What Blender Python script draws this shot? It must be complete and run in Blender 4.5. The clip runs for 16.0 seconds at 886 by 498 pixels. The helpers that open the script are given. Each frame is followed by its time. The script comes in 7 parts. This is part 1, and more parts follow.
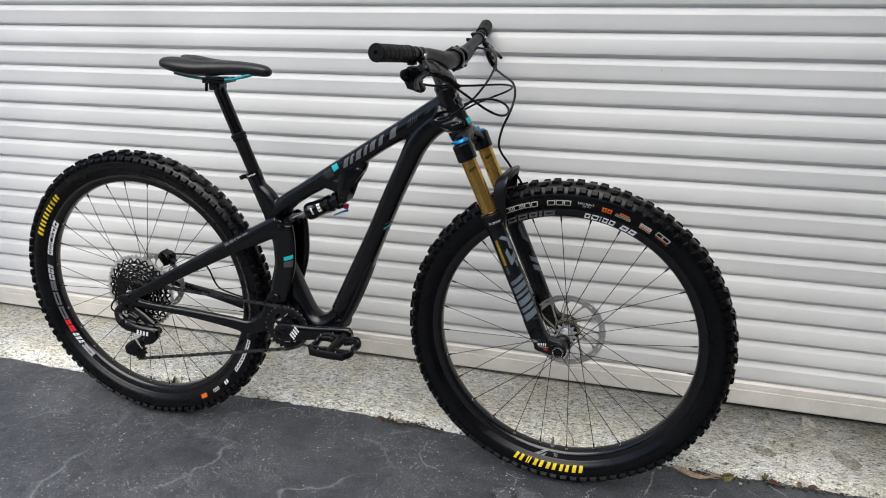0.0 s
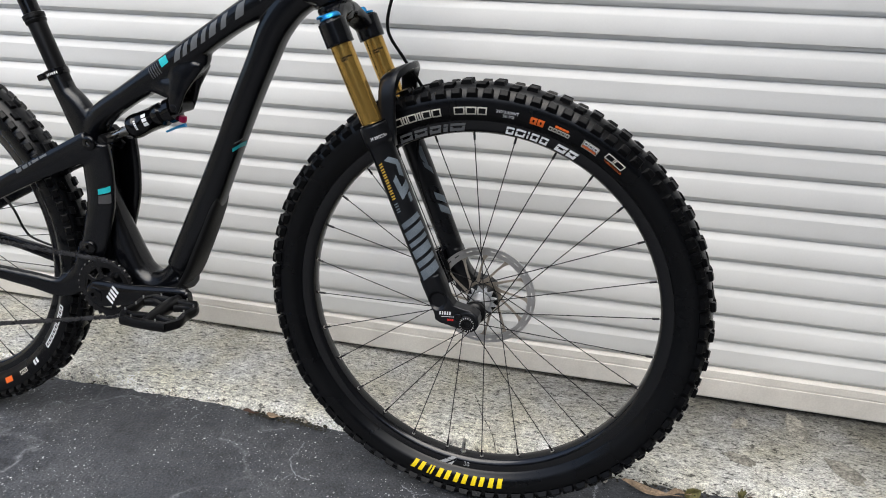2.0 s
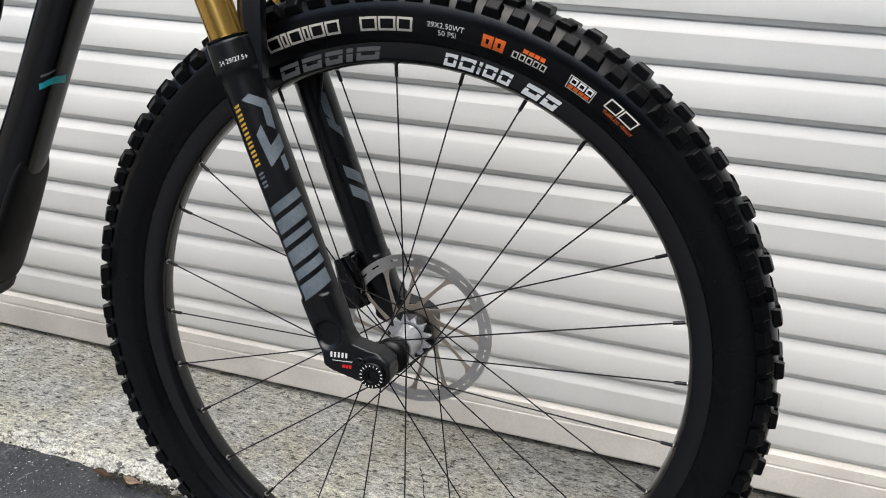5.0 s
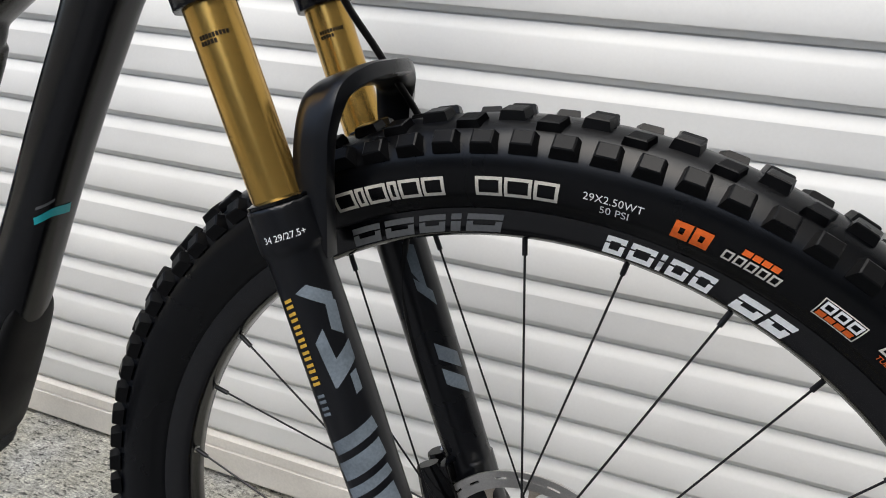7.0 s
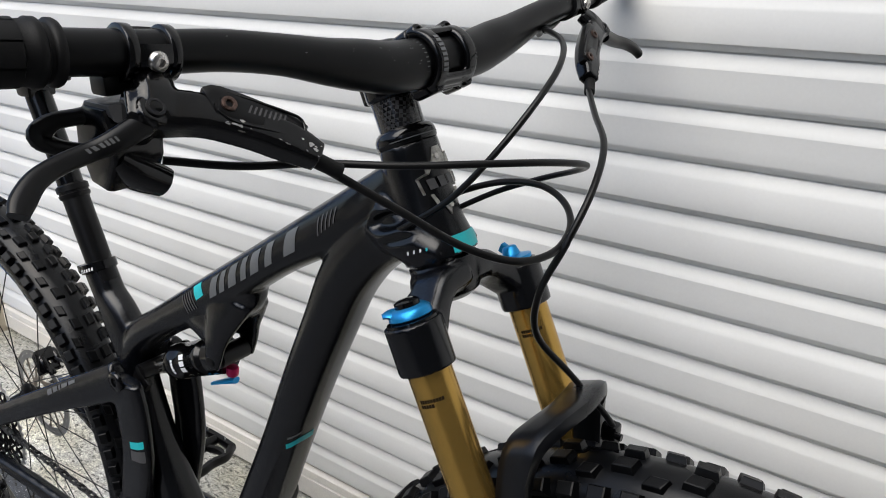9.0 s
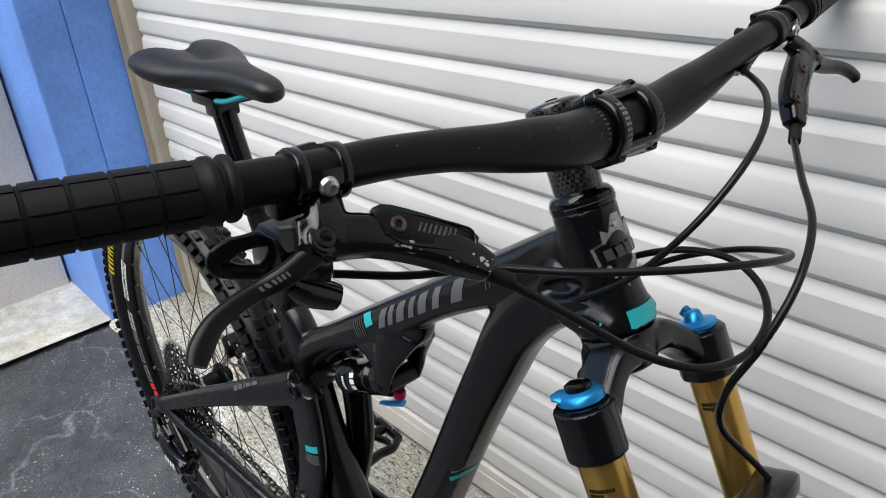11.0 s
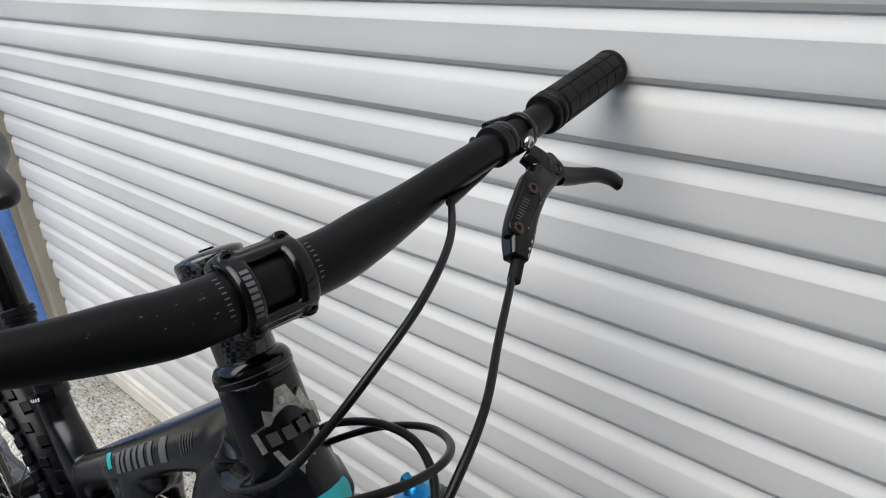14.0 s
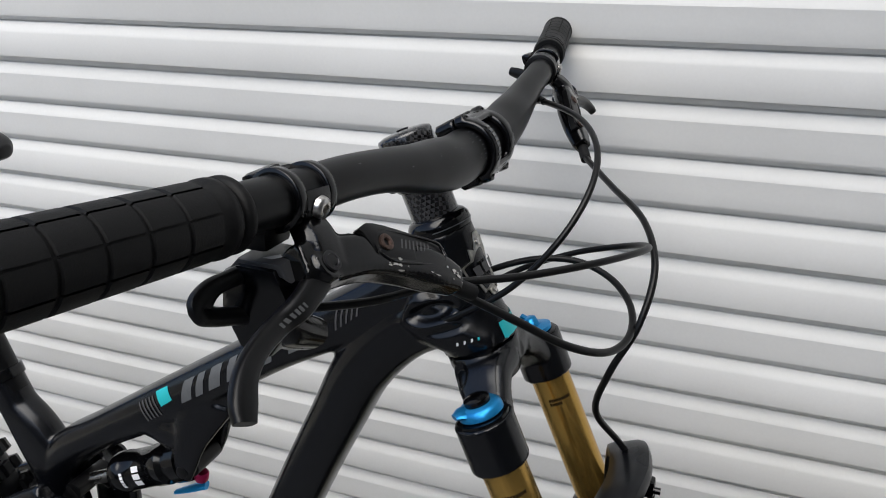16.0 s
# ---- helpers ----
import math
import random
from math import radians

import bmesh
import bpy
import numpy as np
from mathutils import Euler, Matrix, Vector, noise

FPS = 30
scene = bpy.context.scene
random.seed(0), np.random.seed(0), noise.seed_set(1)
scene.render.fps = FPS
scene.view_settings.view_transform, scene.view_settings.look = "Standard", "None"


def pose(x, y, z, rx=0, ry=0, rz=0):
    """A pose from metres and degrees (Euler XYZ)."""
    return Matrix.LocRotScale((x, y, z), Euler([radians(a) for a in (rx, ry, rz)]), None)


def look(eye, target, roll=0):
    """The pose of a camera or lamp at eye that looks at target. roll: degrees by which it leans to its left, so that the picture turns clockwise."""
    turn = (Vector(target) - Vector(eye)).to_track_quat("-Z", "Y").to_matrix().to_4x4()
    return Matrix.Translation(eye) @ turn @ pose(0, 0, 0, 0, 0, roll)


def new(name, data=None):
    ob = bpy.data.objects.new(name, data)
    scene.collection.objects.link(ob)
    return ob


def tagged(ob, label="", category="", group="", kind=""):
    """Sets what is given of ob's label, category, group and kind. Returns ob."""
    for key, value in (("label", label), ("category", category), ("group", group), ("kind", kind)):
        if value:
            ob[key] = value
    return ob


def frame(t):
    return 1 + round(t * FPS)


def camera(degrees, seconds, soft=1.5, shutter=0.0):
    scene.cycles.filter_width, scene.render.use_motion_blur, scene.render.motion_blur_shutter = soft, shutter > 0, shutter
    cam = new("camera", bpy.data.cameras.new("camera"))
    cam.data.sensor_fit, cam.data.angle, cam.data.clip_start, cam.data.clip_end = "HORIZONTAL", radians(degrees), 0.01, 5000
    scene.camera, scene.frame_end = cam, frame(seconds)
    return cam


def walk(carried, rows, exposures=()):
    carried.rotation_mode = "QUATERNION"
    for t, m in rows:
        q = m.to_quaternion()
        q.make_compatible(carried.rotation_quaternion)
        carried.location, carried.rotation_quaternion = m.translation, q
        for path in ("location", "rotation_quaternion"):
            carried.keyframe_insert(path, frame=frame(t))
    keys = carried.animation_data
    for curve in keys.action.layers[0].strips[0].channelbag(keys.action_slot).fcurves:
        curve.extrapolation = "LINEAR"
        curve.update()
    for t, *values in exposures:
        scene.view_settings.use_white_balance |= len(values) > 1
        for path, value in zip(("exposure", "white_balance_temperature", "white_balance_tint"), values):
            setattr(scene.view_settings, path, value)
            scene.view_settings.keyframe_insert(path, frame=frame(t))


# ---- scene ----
cam = camera(61.09, 16.0, soft=1.0)
# seconds, eye, and degrees of yaw to the left, pitch and roll
PATH = [
    (0.0, 0.0860, -1.9961, 1.1732, 16.67, -20.43, -0.55),
    (0.5, 0.1620, -1.9086, 1.1561, 16.61, -20.74, 0.07),
    (1.0, 0.2046, -1.8276, 1.1113, 15.87, -21.08, 0.78),
    (1.5, 0.1596, -1.6889, 1.0272, 14.83, -21.34, 1.31),
    (2.0, 0.1140, -1.5491, 0.9185, 13.58, -21.43, 1.67),
    (2.5, 0.1376, -1.4040, 0.7450, 12.82, -21.40, 2.13),
    (3.0, 0.1497, -1.2750, 0.6230, 12.40, -20.50, 2.10),
    (3.2, 0.1514, -1.2370, 0.6054, 12.37, -20.35, 2.29),
    (5.3, 0.1238, -1.0941, 0.7529, 15.77, -19.58, 4.13),
    (5.5, 0.0993, -1.0773, 0.7566, 16.11, -19.87, 4.18),
    (6.0, 0.0291, -0.9972, 0.7677, 17.19, -19.52, 4.46),
    (6.5, 0.0006, -0.9104, 0.7801, 18.19, -19.66, 4.45),
    (7.0, -0.0081, -0.8584, 0.8165, 20.07, -20.17, 4.12),
    (7.5, -0.0300, -0.8379, 0.8801, 22.84, -21.30, 3.28),
    (8.0, -0.0302, -0.8062, 0.9497, 26.68, -22.06, 1.84),
    (8.5, -0.0231, -0.8002, 1.0059, 31.76, -21.83, 0.85),
    (9.0, -0.0268, -0.8329, 1.0746, 36.50, -22.52, -0.76),
    (9.5, -0.0325, -0.8647, 1.1155, 40.54, -23.20, -1.90),
    (9.7, -0.0440, -0.8739, 1.1236, 42.01, -23.47, -2.27),
    (11.8, -0.0700, -0.7103, 1.1464, 54.36, -26.47, -6.42),
    (12.0, -0.0576, -0.6946, 1.1471, 55.01, -26.33, -6.66),
    (12.5, -0.0287, -0.6512, 1.1540, 55.26, -25.91, -7.04),
    (13.0, -0.0168, -0.6127, 1.1588, 53.33, -25.25, -6.69),
    (13.5, -0.0165, -0.5787, 1.1704, 50.44, -24.62, -6.10),
    (14.0, -0.0272, -0.5695, 1.1720, 46.38, -24.47, -5.30),
    (14.5, -0.0551, -0.6075, 1.1600, 41.11, -24.79, -4.30),
    (15.0, -0.1318, -0.6936, 1.1551, 33.87, -25.13, -2.69),
    (15.5, -0.1816, -0.7879, 1.1439, 26.59, -23.66, -1.19),
    (16.0, -0.2037, -0.8851, 1.1257, 20.12, -22.09, -0.05),
]
# stops, kelvin and tint of the automatic exposure and white balance
EXPOSURES = [(0.0, 0.0, 6470, 10), (1.5, 0.10, 6500, 10), (2.5, 0.31, 6480, 10), (3.2, 0.35, 6480, 10), (5.3, 0.34, 6550, 10), (6.5, 0.32, 6550, 10), (7.5, 0.25, 6560, 10), (8.5, 0.09, 6520, 10), (9.7, 0.09, 6480, 10), (12.5, 0.09, 6480, 10), (14.0, -0.11, 6420, 10), (16.0, -0.08, 6420, 10)]
walk(cam, [(t, pose(x, y, z, 90 + pitch, 0, yaw) @ pose(0, 0, 0, 0, 0, roll)) for t, x, y, z, yaw, pitch, roll in PATH], EXPOSURES)

# ---- light ----
world = bpy.data.worlds.new("sky")
scene.world = world
world.use_nodes = True
wn = world.node_tree
sky = wn.nodes.new("ShaderNodeTexSky")
sky.sky_type, sky.sun_disc = "NISHITA", False
sky.sun_elevation, sky.sun_rotation = radians(61), radians(180)
sky.air_density, sky.dust_density, sky.ozone_density = 1.0, 2.2, 1.2
wn.links.new(sky.outputs[0], wn.nodes["Background"].inputs[0])
wn.nodes["Background"].inputs[1].default_value = 0.17
sun = new("sun", bpy.data.lights.new("sun", "SUN"))
sun.data.energy, sun.data.angle, sun.data.color = 3.2, radians(65), (0.995, 0.975, 0.905)
sun.matrix_world = look((0.1, -3.1, 5.6), (0, 0, 0))
scene.view_settings.exposure = -0.12


# ---- materials ----
def shader(name, colour, rough=0.5, metal=0.0, grain=0.0, scale=300.0, stain=0.0, stain_scale=6.0, bump=0.0, coat=0.0, vary=0.0, spec=0.5):
    """A painted, moulded or metal surface with fine grain, broad stains and relief."""
    m = bpy.data.materials.new(name)
    m.use_nodes = True
    nt = m.node_tree
    b = nt.nodes["Principled BSDF"]
    b.inputs["Base Color"].default_value = (*colour, 1)
    b.inputs["Roughness"].default_value, b.inputs["Metallic"].default_value = rough, metal
    b.inputs["Coat Weight"].default_value, b.inputs["Coat Roughness"].default_value = coat, 0.12
    b.inputs["Specular IOR Level"].default_value = spec
    tc = nt.nodes.new("ShaderNodeTexCoord")
    out = None
    if grain or stain:
        fine, broad = nt.nodes.new("ShaderNodeTexNoise"), nt.nodes.new("ShaderNodeTexNoise")
        fine.inputs["Scale"].default_value, fine.inputs["Detail"].default_value = scale, 3
        broad.inputs["Scale"].default_value, broad.inputs["Detail"].default_value = stain_scale, 5
        for n in (fine, broad):
            nt.links.new(tc.outputs["Object"], n.inputs["Vector"])
        r1, r2 = nt.nodes.new("ShaderNodeMapRange"), nt.nodes.new("ShaderNodeMapRange")
        for n, r, amount in ((fine, r1, grain), (broad, r2, stain)):
            nt.links.new(n.outputs["Fac"], r.inputs["Value"])
            r.inputs["From Min"].default_value, r.inputs["From Max"].default_value = 0.3, 0.7
            r.inputs["To Min"].default_value, r.inputs["To Max"].default_value = 1 - amount, 1 + amount
        mul = nt.nodes.new("ShaderNodeMath")
        mul.operation = "MULTIPLY"
        nt.links.new(r1.outputs[0], mul.inputs[0])
        nt.links.new(r2.outputs[0], mul.inputs[1])
        mix = nt.nodes.new("ShaderNodeVectorMath")
        mix.operation = "SCALE"
        mix.inputs[0].default_value = colour
        nt.links.new(mul.outputs[0], mix.inputs["Scale"])
        nt.links.new(mix.outputs[0], b.inputs["Base Color"])
        rr = nt.nodes.new("ShaderNodeMath")
        rr.operation = "MULTIPLY"
        rr.inputs[1].default_value = rough
        nt.links.new(r2.outputs[0], rr.inputs[0])
        nt.links.new(rr.outputs[0], b.inputs["Roughness"])
        out = fine
    if bump and out:
        bp = nt.nodes.new("ShaderNodeBump")
        bp.inputs["Strength"].default_value, bp.inputs["Distance"].default_value = 1.0, bump
        nt.links.new(out.outputs["Fac"], bp.inputs["Height"])
        nt.links.new(bp.outputs[0], b.inputs["Normal"])
    return m


def weave(name, cell):
    """Lacquered woven carbon: pale and dark squares under a clear coat."""
    m = shader(name, (0.006, 0.006, 0.007), 0.22, coat=0.6)
    nt = m.node_tree
    tc, ch, wv = nt.nodes.new("ShaderNodeTexCoord"), nt.nodes.new("ShaderNodeTexChecker"), nt.nodes.new("ShaderNodeTexNoise")
    ch.inputs["Scale"].default_value = 1 / cell
    ch.inputs["Color1"].default_value, ch.inputs["Color2"].default_value = (0.003, 0.003, 0.0035, 1), (0.035, 0.035, 0.037, 1)
    turn = nt.nodes.new("ShaderNodeMapping")
    turn.inputs["Rotation"].default_value = (0.6, 0.55, 0.8)
    nt.links.new(tc.outputs["Object"], turn.inputs["Vector"])
    nt.links.new(turn.outputs[0], ch.inputs["Vector"])
    nt.links.new(ch.outputs["Color"], nt.nodes["Principled BSDF"].inputs["Base Color"])
    return m


WEAVE = weave("woven_carbon", 0.0028)
CARBON = shader("satin_black_carbon", (0.0014, 0.0017, 0.0027), 0.24, grain=0.1, scale=900, stain=0.14, stain_scale=9, spec=0.5)
GLOSS = shader("gloss_black", (0.0016, 0.0016, 0.0020), 0.15, grain=0.1, scale=500, stain=0.2, stain_scale=14, spec=0.45)
SATIN = shader("satin_black_alloy", (0.002, 0.002, 0.0024), 0.36, metal=0.0, grain=0.12, scale=1500, stain=0.12, stain_scale=12, spec=0.3)
LOWERS = shader("matte_black_magnesium", (0.0032, 0.0036, 0.0048), 0.30, grain=0.1, scale=1200, stain=0.12, stain_scale=10, spec=0.42)
RUBBER = shader("tyre_rubber", (0.0009, 0.0011, 0.0017), 0.28, grain=0.12, scale=900, stain=0.22, stain_scale=11, bump=0.00003, spec=0.32)
TREAD = shader("tread_rubber", (0.0012, 0.0013, 0.0017), 0.36, grain=0.2, scale=700, stain=0.3, stain_scale=16, bump=0.0001, spec=0.20)
GRIPR = shader("grip_rubber", (0.0032, 0.0033, 0.0036), 0.56, grain=0.2, scale=1300, stain=0.15, stain_scale=18, bump=0.00012, spec=0.24)
RIMM = shader("rim_black", (0.0022, 0.0024, 0.0032), 0.17, grain=0.1, scale=500, stain=0.25, stain_scale=14, spec=0.60)
HOSE = shader("hose_black", (0.003, 0.003, 0.0032), 0.36, grain=0.1, scale=600, stain=0.1, spec=0.3)
GOLD = shader("gold_anodised", (0.60, 0.37, 0.095), 0.24, metal=0.9, grain=0.05, scale=1500, stain=0.04, stain_scale=20)
DISC = shader("disc_steel", (0.64, 0.63, 0.61), 0.30, metal=0.9, grain=0.08, scale=800, stain=0.08, stain_scale=25)
STEEL = shader("brushed_steel", (0.62, 0.60, 0.57), 0.28, metal=1.0, grain=0.1, scale=800, stain=0.12, stain_scale=25)
SPIDER = shader("bronzed_steel", (0.44, 0.39, 0.33), 0.42, metal=0.7, grain=0.1, scale=800, stain=0.15, stain_scale=25)
SPRING = shader("spoke_black", (0.02, 0.02, 0.022), 0.35, metal=0.6, grain=0.1, scale=400)
COG = shader("cassette_black", (0.03, 0.03, 0.032), 0.32, metal=0.8, grain=0.2, scale=600, stain=0.2, stain_scale=30)
COGD = shader("sprocket_black", (0.014, 0.014, 0.015), 0.25, metal=0.5, grain=0.2, scale=600, stain=0.2, stain_scale=30)
CHAINM = shader("dark_chain_steel", (0.10, 0.10, 0.105), 0.28, metal=0.9, grain=0.2, scale=900, stain=0.3, stain_scale=60)
BARM = shader("matte_black_bar", (0.0016, 0.0018, 0.0022), 0.38, grain=0.12, scale=1500, stain=0.15, stain_scale=12, spec=0.24)
COGS = shader("cassette_silver", (0.62, 0.61, 0.60), 0.40, metal=0.8, grain=0.2, scale=600, stain=0.2, stain_scale=30)
BLUE = shader("blue_anodised", (0.02, 0.28, 0.62), 0.3, metal=0.7, grain=0.08, scale=900)
REDA = shader("red_anodised", (0.5, 0.02, 0.10), 0.32, metal=0.6, grain=0.08, scale=900)
TEAL = shader("teal_paint", (0.015, 0.42, 0.46), 0.4, grain=0.05, scale=600, stain=0.05)
RAIL = shader("teal_rail", (0.03, 0.36, 0.40), 0.32, metal=0.3, grain=0.08, scale=600)
GREY = shader("grey_decal", (0.105, 0.11, 0.115), 0.42, grain=0.1, scale=500, stain=0.14)
FAINT = shader("faint_decal", (0.085, 0.088, 0.092), 0.42, grain=0.08, scale=500, stain=0.1)
DIM = shader("dim_decal", (0.055, 0.055, 0.058), 0.4, grain=0.08, scale=500)
SLATE = shader("slate_decal", (0.115, 0.140, 0.165), 0.42, grain=0.14, scale=500, stain=0.22, stain_scale=40)
PALE = shader("pale_grey_decal", (0.36, 0.37, 0.38), 0.45, grain=0.08, scale=500, stain=0.1)
WHITE = shader("white_decal", (0.72, 0.73, 0.74), 0.5, grain=0.06, scale=500, stain=0.06)
YELLOW = shader("yellow_print", (0.80, 0.60, 0.0), 0.6, grain=0.1, scale=500, stain=0.06)
AMBER = shader("amber_print", (0.55, 0.33, 0.04), 0.5, grain=0.1, scale=500)
ORANGE = shader("orange_print", (0.75, 0.13, 0.015), 0.6, grain=0.1, scale=500, stain=0.06)
RED = shader("red_decal", (0.60, 0.02, 0.02), 0.5, grain=0.06, scale=500)
SADDLE = shader("saddle_vinyl", (0.006, 0.006, 0.0068), 0.42, grain=0.2, scale=1500, stain=0.2, stain_scale=14, bump=0.00008)
PEWTER = shader("pewter", (0.42, 0.41, 0.38), 0.42, metal=0.9, grain=0.3, scale=350, stain=0.3, stain_scale=60, bump=0.0003)


# ---- mesh tools ----
def part(name, bm, material, parent=None, label="", smooth=True, kind=""):
    """One mesh object under a thing or a part; the bmesh is freed."""
    me = bpy.data.meshes.new(name)
    bmesh.ops.recalc_face_normals(bm, faces=bm.faces)
    for f in bm.faces:
        f.smooth = smooth
    bm.to_mesh(me)
    bm.free()
    if smooth:
        me.set_sharp_from_angle(angle=radians(48))
    for m in material if isinstance(material, (list, tuple)) else [material]:
        me.materials.append(m)
    ob = new(name, me)
    ob.parent = parent
    if label:
        ob["label"] = label
    if kind:
        ob["kind"] = kind
    return ob


def fused(ob, voxel=0.0025, rounds=6):
    """Melts a part's joined pieces into one skin with soft fillets."""
    r = ob.modifiers.new("melt", "REMESH")
    r.mode, r.voxel_size, r.use_smooth_shade = "VOXEL", voxel, True
    s = ob.modifiers.new("soften", "SMOOTH")
    s.factor, s.iterations = 0.5, rounds
    return ob


def spline(pts, steps):
    """Catmull-Rom through rows of numbers."""
    p = [np.array(q, float) for q in pts]
    if len(p) == 2:
        return [p[0] + (p[1] - p[0]) * i / steps for i in range(steps + 1)]
    p = [2 * p[0] - p[1]] + p + [2 * p[-1] - p[-2]]
    out = []
    for a, b, c, d in zip(p, p[1:], p[2:], p[3:]):
        for i in range(steps):
            u = i / steps
            out.append(0.5 * (2 * b + (c - a) * u + (2 * a - 5 * b + 4 * c - d) * u * u + (3 * b - a - 3 * c + d) * u**3))
    return out + [p[-2]]


def beam(bm, pts, n=16, steps=5, e=2.0, side=(0, 1, 0)):
    """A tube through rows of x, y, z, half height, half width; e squares its section."""
    rows = spline(pts, steps)
    rings = []
    for i, r in enumerate(rows):
        a, b = rows[max(i - 1, 0)], rows[min(i + 1, len(rows) - 1)]
        t = Vector(b[:3] - a[:3]).normalized()
        s = Vector(side)
        s = (s - t * s.dot(t)).normalized()
        u = t.cross(s)
        ring = []
        for k in range(n):
            w = 2 * math.pi * k / n
            c, d = math.cos(w), math.sin(w)
            f = 1 / (abs(c) ** e + abs(d) ** e) ** (1 / e)
            ring.append(bm.verts.new(Vector(r[:3]) + u * (r[3] * c * f) + s * (r[4] * d * f)))
        rings.append(ring)
    for a, b in zip(rings, rings[1:]):
        for k in range(n):
            bm.faces.new((a[k], a[(k + 1) % n], b[(k + 1) % n], b[k]))
    bm.faces.new(rings[0][::-1])
    bm.faces.new(rings[-1])
    return bm


def rod(bm, a, b, r, n=12, r2=None):
    a, b = Vector(a), Vector(b)
    side = (0, 1, 0) if abs((b - a).normalized().y) < 0.9 else (1, 0, 0)
    return beam(bm, [(*a, r, r), (*b, r if r2 is None else r2, r if r2 is None else r2)], n, 1, side=side)


def hose(bm, pts, r=0.0025, n=10, steps=8):
    rows = [(*p, r, r) for p in pts]
    return beam(bm, rows, n, steps, side=(0.31, 0.42, 0.85))


def lathe(bm, profile, centre, axis=(0, 1, 0), n=32, closed=False):
    """Turns rows of radius and height about an axis through centre."""
    axis = Vector(axis).normalized()
    u = axis.orthogonal().normalized()
    v = axis.cross(u)
    rings = []
    for r, h in profile:
        rings.append([bm.verts.new(Vector(centre) + axis * h + (u * math.cos(w) + v * math.sin(w)) * max(r, 1e-5)) for w in (2 * math.pi * k / n for k in range(n))])
    if closed:
        rings.append(rings[0])
    for a, b in zip(rings, rings[1:]):
        for k in range(n):
            bm.faces.new((a[k], a[(k + 1) % n], b[(k + 1) % n], b[k]))
    if not closed:
        bm.faces.new(rings[0][::-1])
        bm.faces.new(rings[-1])
    return bm


def slab(bm, outline, y0, y1, bevel=0.0, m=None):
    """A plate from an outline of x, z between two sides y0 and y1, with rounded rims."""
    lo = [bm.verts.new((x, y0, z)) for x, z in outline]
    hi = [bm.verts.new((x, y1, z)) for x, z in outline]
    faces = [bm.faces.new(lo), bm.faces.new(hi[::-1])]
    n = len(lo)
    for k in range(n):
        faces.append(bm.faces.new((lo[k], hi[k], hi[(k + 1) % n], lo[(k + 1) % n])))
    bmesh.ops.recalc_face_normals(bm, faces=faces)
    if bevel:
        es = [e for f in faces[:2] for e in f.edges]
        bmesh.ops.bevel(bm, geom=es, offset=bevel, segments=2, affect="EDGES", profile=0.6)
    if m is not None:
        bm.transform(m)
    return bm


def block(bm, size, m=Matrix(), bevel=0.0):
    """A bevelled box of that size about the pose m."""
    g = bmesh.ops.create_cube(bm, size=1.0, matrix=m @ Matrix.Diagonal((*size, 1)))
    if bevel:
        es = list({e for v in g["verts"] for e in v.link_edges})
        bmesh.ops.bevel(bm, geom=es, offset=bevel, segments=2, affect="EDGES", profile=0.6)
    return bm


def B():
    return bmesh.new()


def letters(words, height, spacing=1.0):
    """The flat mesh of words in the built-in font, as vertices and faces from 0, 0."""
    cu = bpy.data.curves.new("words", "FONT")
    cu.body, cu.size, cu.space_character = words, height / 0.7, spacing
    ob = bpy.data.objects.new("words", cu)
    me = bpy.data.meshes.new_from_object(ob)
    vs, fs = [tuple(v.co[:2]) for v in me.vertices], [tuple(f.vertices) for f in me.polygons]
    bpy.data.objects.remove(ob)
    bpy.data.meshes.remove(me)
    bpy.data.curves.remove(cu)
    return vs, fs


def bars(count, width, height, gap=0.25, slant=0.0):
    """Plain bars in a row in place of a mark that is not lettered."""
    vs, fs, w = [], [], width / (count + (count - 1) * gap)
    for k in range(count):
        x = k * w * (1 + gap)
        n = len(vs)
        for i in range(4):
            vs.append((x + w * i / 3, 0))
        for i in range(4):
            vs.append((x + w * i / 3 + slant * height, height))
        for i in range(3):
            fs.append((n + i, n + i + 1, n + i + 5, n + i + 4))
    return vs, fs


def decal(name, flat, place, material, parent, label="", kind=""):
    """Lays a flat figure on a surface: place turns its u, v into a point."""
    bm = B()
    vs = [bm.verts.new(place(u, v)) for u, v in flat[0]]
    for f in flat[1]:
        bm.faces.new([vs[i] for i in f])
    ob = part(name, bm, material, parent, label, kind=kind)
    return ob


def figure(polys, cell=0.004):
    """Convex outlines as a fine mesh of cells, so that they bend with what they lie on."""
    vs, fs = [], []
    for p in polys:
        n = len(vs)
        (x0, y0), (x1, y1), (x2, y2), (x3, y3) = p
        nu = max(1, int(max(math.hypot(x1 - x0, y1 - y0), math.hypot(x2 - x3, y2 - y3)) / cell))
        nv = max(1, int(max(math.hypot(x3 - x0, y3 - y0), math.hypot(x2 - x1, y2 - y1)) / cell))
        for j in range(nv + 1):
            for i in range(nu + 1):
                u, v = i / nu, j / nv
                vs.append(((x0 * (1 - u) + x1 * u) * (1 - v) + (x3 * (1 - u) + x2 * u) * v, (y0 * (1 - u) + y1 * u) * (1 - v) + (y3 * (1 - u) + y2 * u) * v))
        for j in range(nv):
            for i in range(nu):
                a = n + j * (nu + 1) + i
                fs.append((a, a + 1, a + nu + 2, a + nu + 1))
    return vs, fs


